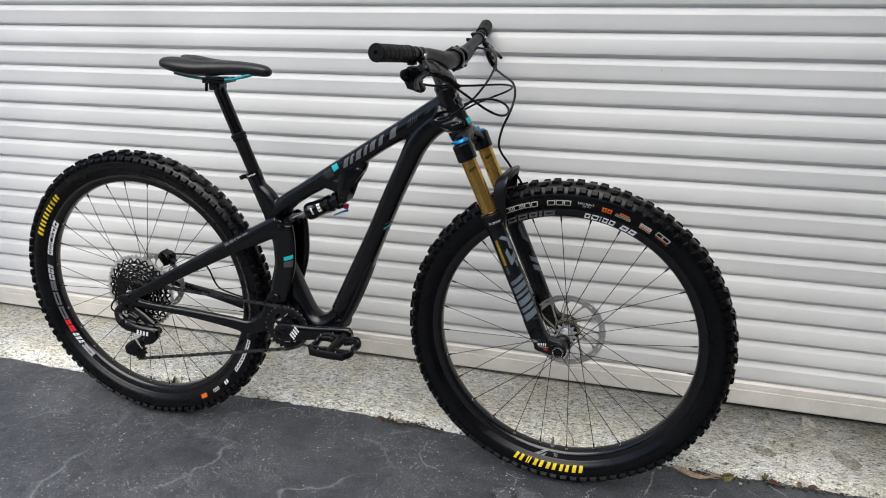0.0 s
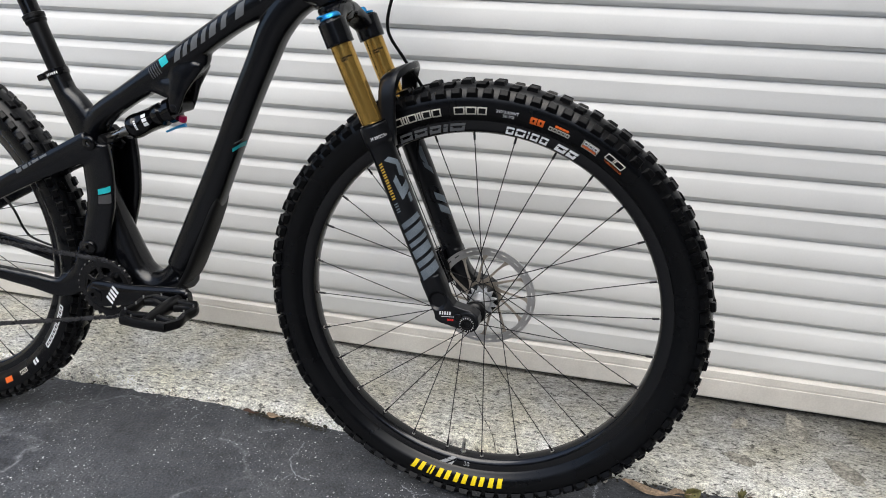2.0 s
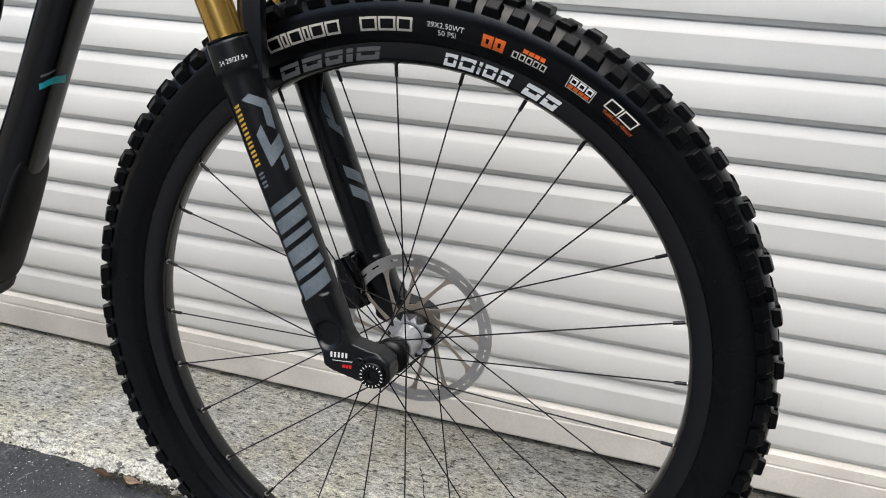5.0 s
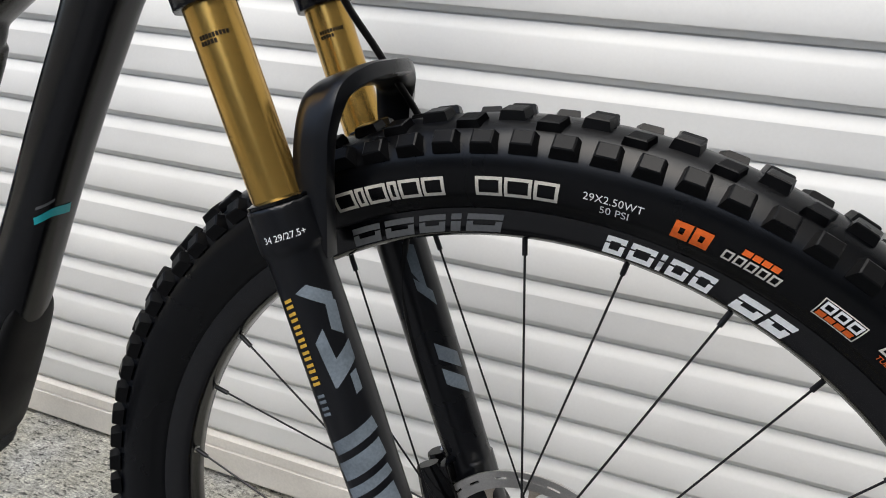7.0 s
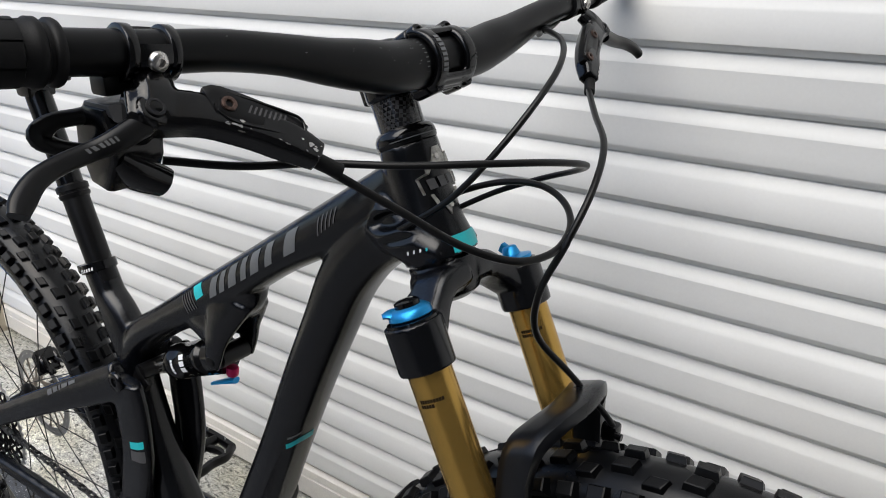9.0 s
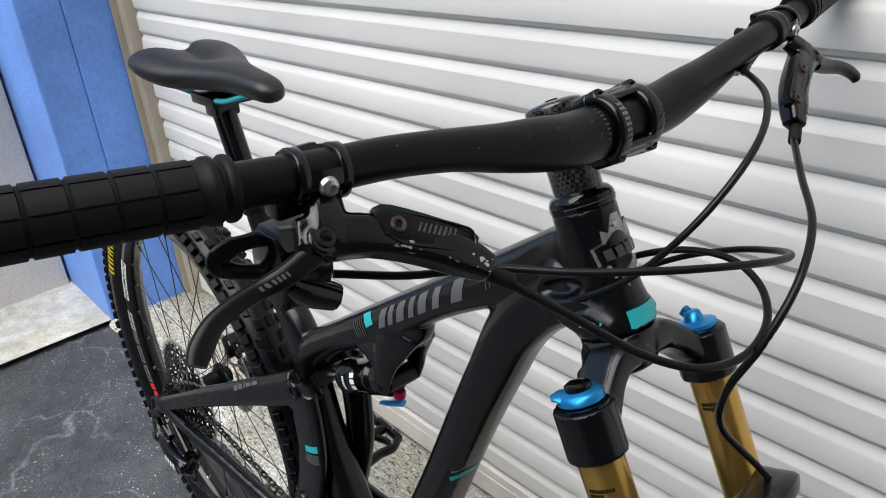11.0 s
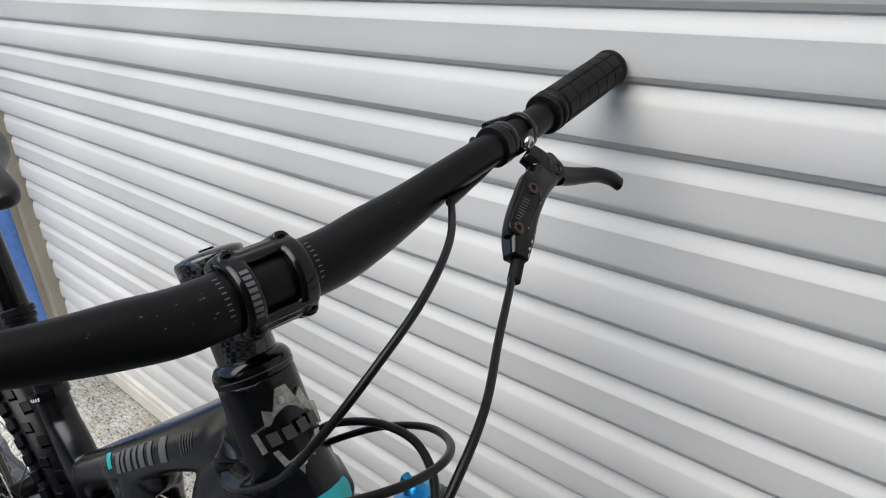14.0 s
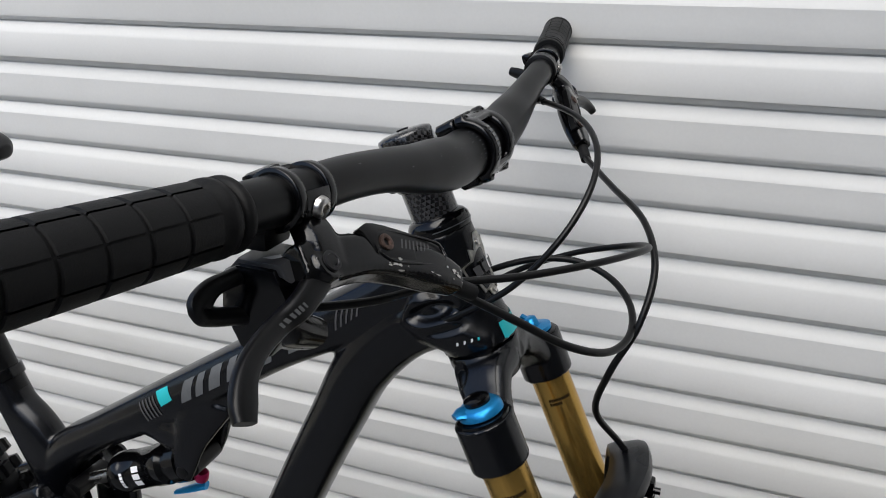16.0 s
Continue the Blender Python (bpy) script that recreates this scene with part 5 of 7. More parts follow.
# ---- brake levers, shifter, dropper lever ----
RUSTY = shader("rusty_bolt", (0.10, 0.066, 0.055), 0.42, metal=0.8, grain=0.3, scale=900, stain=0.4, stain_scale=200)


def lever_side(s):
    """A brake lever assembly on side s of the bar: clamp, body, cover, blade."""
    up = 0.0050 if s > 0 else 0.0020
    c, d = along_bar(0.2190 if s > 0 else -0.2215)
    c = COCK @ c

    def at(x, y, z):
        return Vector((x + 0.005, s * y, z + up))

    bm = B()
    for e in (-0.0110, 0.0110):
        lathe(bm, [(0.0114, -0.0028), (0.0139, -0.0028), (0.0142, -0.0025), (0.0142, 0.0025), (0.0139, 0.0028), (0.0114, 0.0028)], c + d * e, d, 40)
    u0 = (Vector((1, 0, 0)) - d * d.x).normalized()
    v0 = Vector((0, 0, 1)) - d * d.z - u0 * u0.z
    v0.normalize()
    beam(bm, [(*(c + (u0 * math.cos(radians(a)) + v0 * math.sin(radians(a))) * 0.0131), 0.0014, 0.0105) for a in (-95, -70, -45, -20, 0, 22)], 10, 3, 5, side=tuple(d))
    beam(bm, [(*(c + (u0 * math.cos(radians(a)) + v0 * math.sin(radians(a))) * 0.0131), 0.0014, 0.0105) for a in (120, 145, 170, 195)], 10, 3, 5, side=tuple(d))
    block(bm, (0.008, 0.022, 0.010), Matrix.Translation(c + Vector((-0.0145, 0, 0.006))) @ pose(0, 0, 0, 0, -20, 0), 0.003)
    clamp = part("brake_lever", bm, GLOSS, bike, "black hydraulic brake lever clamped to the bar")
    bm = B()
    out = u0 * math.cos(radians(-12)) + v0 * math.sin(radians(-12))
    lathe(bm, [(0.0052, 0.0), (0.0050, 0.0024), (0.0036, 0.0036), (0.0022, 0.0036), (0.0020, 0.0014)], c + out * 0.0140, out, 20)
    part("bolt", bm, STEEL, clamp, "bright steel clamp bolt")
    t = Vector((0.031, -0.078, -0.033)).normalized()
    n = Vector((0.78, 0.10, 0.62))
    n = (n - t * n.dot(t)).normalized()
    side = (n.x, s * n.y, n.z)
    bm = B()
    body_pts = [(-0.3600, 0.2450, 0.9940, 0.0085, 0.0080), (-0.3560, 0.2330, 0.9915, 0.0110, 0.0090), (-0.3480, 0.2100, 0.9872, 0.0100, 0.0086), (-0.3390, 0.1880, 0.9782, 0.0100, 0.0084), (-0.3290, 0.1705, 0.9685, 0.0098, 0.0082), (-0.3205, 0.1580, 0.9592, 0.0070, 0.0066)]
    beam(bm, [(*at(x, y, z), h, w) for x, y, z, h, w in body_pts], 20, 5, 7.0, side=side)
    beam(bm, [(*at(-0.366, 0.2235, 1.007), 0.009, 0.006), (*at(-0.358, 0.2280, 1.000), 0.010, 0.007), (*at(-0.352, 0.2330, 0.990), 0.010, 0.008)], 12, 4, 4, side=side)
    rod(bm, at(-0.364, 0.2385, 0.981), at(-0.3475, 0.2355, 0.9950), 0.0080, 18)
    body = fused(part("lever_body", bm, GLOSS, clamp, "gloss black master cylinder with paint chips"), 0.0012, 2)
    u = t.cross(n)
    u = u if u.z > 0 else -u
    bm = B()
    plate = [(-0.3455, 0.2070, 0.9935, 0.0074), (-0.3440, 0.2020, 0.9930, 0.0086), (-0.3345, 0.1800, 0.9815, 0.0086), (-0.3285, 0.1660, 0.9735, 0.0072), (-0.3265, 0.1625, 0.9710, 0.0058)]
    beam(bm, [(*at(x, y, z), h, 0.0034) for x, y, z, h in plate], 20, 3, 12.0, side=side)
    part("reservoir_cover", bm, SATIN, clamp, "black reservoir cover with grey print")
    # a raised rim round the cover
    tv, uv, sv = Vector((t.x, s * t.y, t.z)), Vector((u.x, s * u.y, u.z)), Vector(side)
    o = at(-0.3352, 0.1835, 0.9826) + sv * 0.0036
    bm = B()
    loop = [(-0.0240, -0.0040), (-0.0225, 0.0068), (-0.0140, 0.0080), (0.0, 0.0078), (0.0140, 0.0070), (0.0225, 0.0050), (0.0240, -0.0030), (0.0150, -0.0066), (0.0, -0.0074), (-0.0150, -0.0078), (-0.0240, -0.0040)]
    beam(bm, [(*(o + tv * a + uv * b - sv * 0.0006), 0.0008, 0.0008) for a, b in loop], 8, 3, side=side)
    part("cover_rim", bm, GLOSS, clamp, "raised rim of the reservoir cover")
    for q in ((-0.0185, 0.0012), (0.0195, -0.0005))[: 1 if s < 0 else 2]:
        bm = B()
        lathe(bm, [(0.0042, -0.001), (0.0042, 0.0012), (0.0034, 0.0015), (0.0022, 0.0013), (0.0019, -0.0006)], o + tv * q[0] + uv * q[1], side, 18)
        part("bolt", bm, RUSTY, clamp, "dull rusty steel cover bolt")
    bm = B()
    lathe(bm, [(0.0050, 0.0), (0.0048, 0.0012), (0.0034, 0.0014), (0.0028, 0.0002)], at(-0.3472, 0.2352, 0.9952), (0.79, 0, 0.61), 20)
    part("pivot_pin", bm, SPRING, clamp, "black lever pivot pin")
    bm = B()
    blade = [(-0.3510, 0.2400, 0.9880, 0.0062, 0.0040), (-0.3510, 0.2560, 0.9822, 0.0056, 0.0038), (-0.3535, 0.2667, 0.9790, 0.0048, 0.0034), (-0.3530, 0.2820, 0.9762, 0.0046, 0.0034), (-0.3505, 0.2945, 0.9722, 0.0050, 0.0034), (-0.3460, 0.3035, 0.9660, 0.0056, 0.0032), (-0.3425, 0.3080, 0.9610, 0.0044, 0.0030)]
    if s > 0:
        blade = [(-0.350, 0.2400, 0.9880, 0.0070, 0.005), (-0.3510, 0.2560, 0.9830, 0.0068, 0.0048), (-0.3510, 0.2720, 0.9790, 0.0060, 0.0045), (-0.3490, 0.2880, 0.9755, 0.0056, 0.0042), (-0.3450, 0.3000, 0.9700, 0.0058, 0.0040), (-0.3410, 0.3060, 0.9640, 0.0056, 0.0038)]
    beam(bm, [(*at(x, y, z), h, w) for x, y, z, h, w in blade], 14, 5, 4.0, side=(0.85, 0.2 * s, 0.45))
    lever = part("lever_blade", bm, SATIN, clamp, "black brake lever blade")
    if s < 0:
        p, q = at(*blade[1][:3]), at(*blade[2][:3])
        e = (q - p).normalized()
        out = Vector((0.85, 0.2 * s, 0.45)).normalized()
        mark = decal("blade_mark", bars(6, 0.0145, 0.0036, 0.8, 0.2), lambda a, b: p + e * (a - 0.001) + e.cross(out) * (b - 0.0018) + out * 0.008, FAINT, clamp, "grey printed strokes", "stuff")
        w = mark.modifiers.new("lay", "SHRINKWRAP")
        w.target, w.wrap_method, w.offset, w.wrap_mode = lever, "NEAREST_SURFACEPOINT", 0.0003, "ABOVE_SURFACE"
    bm = B()
    hose(bm, [at(-0.3225, 0.1640, 0.9610), at(-0.3180, 0.1555, 0.9550), at(-0.3140, 0.1480, 0.9500)], 0.0046)
    part("hose_boot", bm, GRIPR, clamp, "rubber hose boot")
    # chips in the paint
    rng = random.Random(9 if s < 0 else 4)
    bm = B()
    for k in range(26 if s < 0 else 12):
        v = rng.choice((0.45, 0.5, 0.75, 0.9, 0.95, 0.97)) + rng.uniform(-0.08, 0.03)
        x, y, z = np.array(body_pts[1][:3]) * (1 - v) + np.array(body_pts[5][:3]) * v
        o = at(x, y, z) + Vector(side) * 0.0135 + Vector((u.x, s * u.y, u.z)) * rng.uniform(-0.007, 0.004)
        e = rng.uniform(0.0004, 0.0013)
        q = [bm.verts.new(o + Vector((t.x, s * t.y, t.z)) * math.cos(j * 1.26) * e * rng.uniform(1, 2.2) + Vector((u.x, s * u.y, u.z)) * math.sin(j * 1.26) * e) for j in range(5)]
        bm.faces.new(q)
    chips = part("paint_chipping", bm, STEEL, clamp, "bare metal chips", kind="stuff")
    w = chips.modifiers.new("lay", "SHRINKWRAP")
    w.target, w.wrap_method, w.offset = body, "NEAREST_SURFACEPOINT", 0.0003
    decal("lever_mark", bars(9, 0.0230, 0.0050, 1.4, 0.3), lambda a, b: at(-0.3395, 0.1925, 0.9868) + Vector((t.x, s * t.y, t.z)) * a + Vector((u.x, s * u.y, u.z)) * (b - 0.001) + Vector(side) * 0.0038, DIM, clamp, "grey printed strokes", "stuff")
    return clamp


lever_side(-1)
lever_side(1)

SHELL = shader("shifter_shell", (0.030, 0.031, 0.034), 0.34, grain=0.12, scale=900, stain=0.25, stain_scale=30, spec=0.5)
bm = B()
slab(bm, [(-0.392, 0.990), (-0.384, 0.9945), (-0.366, 0.9940), (-0.3605, 0.981), (-0.3620, 0.968), (-0.3720, 0.952), (-0.386, 0.955), (-0.394, 0.972)], -0.2550, -0.2260, 0.0035)
beam(bm, [(-0.372, -0.250, 0.968, 0.012, 0.006), (-0.370, -0.240, 0.960, 0.012, 0.008), (-0.366, -0.226, 0.952, 0.009, 0.007)], 12, 4, 2.6)
shifter = part("shifter", bm, GLOSS, bike, "black trigger shifter under the bar")
bm = B()
slab(bm, [(-0.3925, 0.9880), (-0.3850, 0.9962), (-0.3640, 0.9958), (-0.3600, 0.9880), (-0.3640, 0.9900), (-0.3850, 0.9905)], -0.2525, -0.2280, 0.0015)
shell = part("shifter_cover", bm, SHELL, shifter, "dark grey shifter cover with a pale chevron")
for q in (-1, 1):
    flat = figure([[(-0.0060, q * 0.0085), (-0.0015, q * 0.0085), (0.0045, 0.0), (0.0, 0.0)]], 0.002)
    hugging(decal("cover_mark", flat, lambda u, v: Vector((-0.3690 + u, -0.2395 + v, 1.002)), PALE, shifter, "pale grey chevron arm"), shell, 0.0003)
bm = B()
beam(bm, [(-0.382, -0.246, 0.9890, 0.0048, 0.0050), (-0.386, -0.258, 0.9885, 0.0040, 0.0036), (-0.3885, -0.268, 0.9872, 0.0046, 0.0030), (-0.3890, -0.2748, 0.9815, 0.0060, 0.0030), (-0.3880, -0.268, 0.9755, 0.0044, 0.0030), (-0.3850, -0.257, 0.9715, 0.0040, 0.0036), (-0.380, -0.246, 0.9680, 0.0050, 0.0050)], 12, 6, 2.8, side=(0.85, 0.15, 0.5))
part("trigger", bm, SATIN, shifter, "black open shift paddle")
bm = B()
c0, d0 = along_bar(-0.2385)
c0 = COCK @ c0
block(bm, (0.014, 0.020, 0.010), Matrix.Translation(c0 + Vector((-0.006, 0.004, -0.0155))), 0.002)
part("shifter_clamp", bm, SATIN, shifter)
bm = B()
c1, d1 = along_bar(0.200)
lathe(bm, [(0.0120, -0.005), (0.0148, -0.004), (0.0148, 0.004), (0.0120, 0.005)], c1, d1, 24)
beam(bm, [(*(c1 + Vector((-0.006, 0.0, -0.014))), 0.0034, 0.004), (*(c1 + Vector((0.003, -0.03, -0.018))), 0.0032, 0.004), (*(c1 + Vector((0.022, -0.068, -0.016))), 0.003, 0.003)], 10, 4)
beam(bm, [(*(c1 + Vector((-0.014, 0.002, -0.006))), 0.005, 0.004), (*(c1 + Vector((-0.024, 0.006, -0.005))), 0.005, 0.003), (*(c1 + Vector((-0.031, 0.009, -0.004))), 0.004, 0.003)], 10, 4)
part("dropper_lever", bm, SATIN, bike, "small black dropper post remote")

# ---- hoses and cables ----
def line(name, pts, label, r=0.0025):
    bm = B()
    hose(bm, pts, r)
    return part(name, bm, HOSE, bike, label)


line("brake_hose", [(-0.3100, 0.1520, 0.9600), (-0.2756, 0.0963, 0.9491), (-0.2442, 0.0467, 0.9390), (-0.2299, 0.0035, 0.9198), (-0.2343, -0.0215, 0.8870), (-0.2508, -0.0249, 0.8475), (-0.2594, -0.0086, 0.8053), (-0.2421, 0.0197, 0.7634), (-0.2174, 0.0469, 0.7155), (-0.214, 0.0500, 0.690), (-0.222, 0.049, 0.640), (-0.222, 0.047, 0.580), (-0.200, 0.048, 0.510), (-0.178, 0.052, 0.470)], "black front brake hose", 0.0026)
line("brake_hose", [(-0.3238, -0.1529, 0.9515), (-0.2963, -0.1224, 0.9244), (-0.2693, -0.0950, 0.8994), (-0.2489, -0.0645, 0.8841), (-0.2392, -0.0314, 0.8820), (-0.2432, 0.0, 0.8895), (-0.2614, 0.0246, 0.8983), (-0.2903, 0.0384, 0.9031), (-0.3255, 0.0390, 0.8989), (-0.3623, 0.0320, 0.8844), (-0.380, 0.024, 0.868)], "black rear brake hose looping to the head tube", 0.0026)
line("gear_cable", [(-0.372, -0.222, 0.962), (-0.352, -0.188, 0.955), (-0.3316, -0.1504, 0.9521), (-0.2950, -0.1179, 0.9497), (-0.2635, -0.0845, 0.9488), (-0.2425, -0.0494, 0.9458), (-0.2343, -0.0152, 0.9395), (-0.2414, 0.0152, 0.9302), (-0.2621, 0.0376, 0.9185), (-0.2938, 0.0493, 0.9052), (-0.3318, 0.0460, 0.8886), (-0.3660, 0.0330, 0.8691), (-0.382, 0.022, 0.858)], "black gear cable looping to the head tube", 0.0023)
line("dropper_cable", [(-0.358, 0.148, 1.001), (-0.3435, 0.1326, 1.0066), (-0.3054, 0.0909, 1.0033), (-0.2828, 0.0465, 0.9916), (-0.2782, 0.0065, 0.9710), (-0.2922, -0.0197, 0.9397), (-0.3222, -0.0299, 0.9036), (-0.3600, -0.0315, 0.8760), (-0.380, -0.025, 0.864)], "black dropper cable entering the head tube", 0.0024)
bm = B()
block(bm, (0.014, 0.012, 0.016), pose(-0.220, 0.052, 0.706), 0.003)
rod(bm, (-0.214, 0.046, 0.708), (-0.208, 0.046, 0.708), 0.003, 10)
part("hose_guide", bm, GLOSS, lowers, "black hose guide on the arch")


# ---- calipers ----
def caliper(c, size, turn):
    bm = B()
    m = Matrix.Translation(c) @ pose(0, 0, 0, 0, turn, 0) @ Matrix.Diagonal((size, 1, size, 1))
    for s in (-1, 1):
        beam(bm, [(*(m @ Vector((-0.030, s * 0.011, 0.0))), 0.010, 0.007), (*(m @ Vector((0.0, s * 0.012, 0.004))), 0.016, 0.008), (*(m @ Vector((0.030, s * 0.011, 0.0))), 0.010, 0.007)], 12, 4, 2.6)
    block(bm, (0.018, 0.028, 0.010), m @ pose(-0.020, 0, 0.014), 0.003)
    block(bm, (0.014, 0.028, 0.010), m @ pose(0.024, 0, 0.012), 0.003)
    if size < 1:
        block(bm, (0.034, 0.030, 0.020), m @ pose(-0.014, -0.004, 0.016), 0.003)
        block(bm, (0.022, 0.034, 0.030), m @ pose(0.018, -0.004, -0.004, 0, 20, 0), 0.003)
        block(bm, (0.050, 0.012, 0.012), m @ pose(0.022, -0.008, 0.012, 0, -12, 0), 0.003)
    cp = part("brake_caliper", bm, GLOSS, bike, "black hydraulic brake caliper")
    for x in (-0.03, 0.03):
        bm = B()
        rod(bm, m @ Vector((x, 0.012, 0.004)), m @ Vector((x, 0.012, 0.020)), 0.004, 10)
        part("bolt", bm, STEEL, cp)
    return cp


caliper(Vector((-0.178, 0.050, 0.408)), 1.0, 70)
caliper(Vector((-1.206, 0.057, 0.432)), 0.62, 40)
line("brake_hose", [(-1.180, 0.058, 0.446), (-1.115, 0.060, 0.445), (-1.080, 0.058, 0.415), (-1.062, 0.060, 0.372), (-1.04, 0.062, 0.352), (-0.96, 0.060, 0.335)], "black rear brake hose along the stay", 0.0024)

# ---- chain and rear mech ----
def chain_run(a, b, sag=0.0):
    """Alternating links between two points."""
    a, b = Vector(a), Vector(b)
    n = max(1, int((b - a).length / 0.0110))
    bm = B()
    for k in range(n):
        p, q = a.lerp(b, k / n), a.lerp(b, (k + 1) / n)
        w = 0.0029 if k % 2 else 0.0020
        for s in (-1, 1):
            mid = (p + q) / 2
            beam(bm, [(p.x, p.y + s * w, p.z, 0.0042, 0.0005), (mid.x, mid.y + s * w, mid.z, 0.0030, 0.0005), (q.x, q.y + s * w, q.z, 0.0042, 0.0005)], 6, 1, 2)
        rod(bm, p - Vector((0, 0.0035, 0)), p + Vector((0, 0.0035, 0)), 0.0022, 6)
    return part("chain", bm, CHAINM, bike, "dark bicycle chain", smooth=False, kind="stuff")


chain_run((-1.225, -0.059, 0.4000), (BB[0], -0.0558, BB[2] + RING_R))
chain_run((-1.245, -0.062, 0.174), (BB[0] + 0.012, -0.0558, BB[2] - RING_R))
for k in range(8):
    a, b = radians(90 - 20.6 * k), radians(90 - 20.6 * (k + 1))
    chain_run((BB[0] + RING_R * math.cos(a), -0.0558, BB[2] + RING_R * math.sin(a)), (BB[0] + RING_R * math.cos(b), -0.0558, BB[2] + RING_R * math.sin(b)))
bm = B()
beam(bm, [(-1.243, -0.086, 0.345, 0.011, 0.005), (-1.268, -0.089, 0.324, 0.011, 0.006), (-1.258, -0.092, 0.300, 0.015, 0.010), (-1.232, -0.094, 0.288, 0.017, 0.011)], 12, 5, 2.8)
beam(bm, [(-1.246, -0.094, 0.293, 0.015, 0.010), (-1.208, -0.098, 0.286, 0.014, 0.011), (-1.168, -0.096, 0.280, 0.015, 0.011), (-1.146, -0.090, 0.278, 0.013, 0.009)], 12, 5, 3.4)
rod(bm, (-1.246, -0.108, 0.298), (-1.246, -0.080, 0.298), 0.009, 14)
rod(bm, (-1.156, -0.106, 0.278), (-1.156, -0.076, 0.278), 0.011, 14)
block(bm, (0.030, 0.018, 0.016), pose(-1.222, -0.086, 0.312, 0, 25, 0), 0.003)
beam(bm, [(-1.225, -0.076, 0.330, 0.012, 0.008), (-1.195, -0.078, 0.312, 0.014, 0.010), (-1.165, -0.080, 0.290, 0.014, 0.010)], 12, 4, 3)
beam(bm, [(-1.158, -0.088, 0.276, 0.016, 0.008), (-1.180, -0.086, 0.255, 0.016, 0.008), (-1.200, -0.084, 0.243, 0.012, 0.006)], 12, 4, 3)
mech = fused(part("rear_derailleur", bm, GLOSS, bike, "black rear derailleur with a white mark"), 0.0018, 3)
bm = B()
J0, J1 = Vector((-1.192, -0.074, 0.262)), Vector((-1.246, -0.066, 0.202))
beam(bm, [(-1.185, -0.082, 0.276, 0.012, 0.004), (-1.205, -0.082, 0.248, 0.010, 0.0025), (-1.255, -0.078, 0.212, 0.016, 0.0025), (-1.262, -0.076, 0.192, 0.010, 0.0025)], 10, 4, 3)
beam(bm, [(-1.180, -0.058, 0.270, 0.008, 0.0015), (-1.215, -0.058, 0.236, 0.008, 0.0015), (-1.252, -0.058, 0.196, 0.012, 0.0015)], 10, 4, 3)
part("cage", bm, GLOSS, mech, "black derailleur cage")
for J, r in ((J0, 0.022), (J1, 0.026)):
    bm = B()
    gear(bm, J + Vector((0, 0.006, 0)), -0.002, 0.002, 13, r, 0.007)
    part("jockey_wheel", bm, COG, mech, "toothed jockey wheel", smooth=False)
bm = B()
rod(bm, (-1.238, -0.086, 0.262), (-1.206, -0.090, 0.222), 0.0025, 8)
part("cage_spring", bm, STEEL, mech, "bright steel strut")
line("gear_cable", [(-1.250, -0.094, 0.318), (-1.285, -0.092, 0.330), (-1.272, -0.088, 0.358), (-1.235, -0.086, 0.372), (-1.190, -0.082, 0.362), (-1.16, -0.074, 0.352)], "black gear cable to the derailleur", 0.0022)
bm = B()
lathe(bm, [(0.0125, 0.0), (0.0125, 0.003), (0.0105, 0.004), (0.006, 0.004), (0.006, 0.001)], (-1.237, -0.0830, 0.366), (0, -1, 0), 24)
part("axle_bolt", bm, GLOSS, swing, "black rear axle bolt with a bright ring")


# ---- marks ----
def on_frame(name, polys, material, target, label, y=-0.030, cell=0.003):
    return hugging(decal(name, figure(polys, cell), lambda u, v: Vector((u, y, v)), material, target, label), target)


TTD = Vector((0.150, 0.100)).normalized()
TTN = Vector((-TTD.y, TTD.x))


def tt(u, v):
    p = Vector((-0.634, 0.740)) + TTD * u + TTN * (v * 0.85 - 0.03 * u)
    return (p.x, p.y)


on_frame("teal_stripe", [[tt(-0.021, 0.000), tt(-0.004, 0.002), tt(-0.004, 0.030), tt(-0.021, 0.030)]], TEAL, frame_part, "teal painted stripe")
for u, w in ((0.004, 0.014), (0.024, 0.010), (0.042, 0.015), (0.066, 0.010), (0.084, 0.015), (0.110, 0.012), (0.142, 0.018)):
    on_frame("frame_mark", [[tt(u, -0.007), tt(u + w, -0.007), tt(u + w + 0.017, 0.021), tt(u + 0.017, 0.021)]], GREY, frame_part, "grey slanted block of the frame mark")
for k in range(5):
    u = 0.196 + 0.006 * k
    on_frame("frame_mark", [[tt(u, -0.004 + 0.001 * k), tt(u + 0.002, -0.004 + 0.001 * k), tt(u + 0.012, 0.016), tt(u + 0.010, 0.016)]], DIM, frame_part, "thin grey slanted line")
    u = -0.028 - 0.005 * k
    on_frame("frame_mark", [[tt(u, -0.010), tt(u + 0.002, -0.010), tt(u + 0.002, 0.022), tt(u, 0.022)]], DIM, frame_part, "thin grey line beside the stripe")
on_frame("teal_stripe", [[(-0.786, 0.501), (-0.758, 0.508), (-0.758, 0.519), (-0.786, 0.511)]], TEAL, swing, "teal painted stripe", -0.052)
on_frame("stay_band", [[(-0.788, 0.484), (-0.758, 0.486), (-0.758, 0.504), (-0.786, 0.499)]], DIM, swing, "dull grey band", -0.052)
ST = Vector((0.066, 0.043)).normalized()
for k, (a, b) in enumerate(((0.0, 0.013), (0.016, 0.028), (0.031, 0.036), (0.039, 0.054), (0.057, 0.073))):
    o = Vector((-0.935, 0.530))
    n = Vector((-ST.y, ST.x)) * 0.009
    on_frame("stay_mark", [[tuple(o + ST * a), tuple(o + ST * b), tuple(o + ST * b + n), tuple(o + ST * a + n)]], FAINT, swing, "small grey block of the stay mark", -0.068)
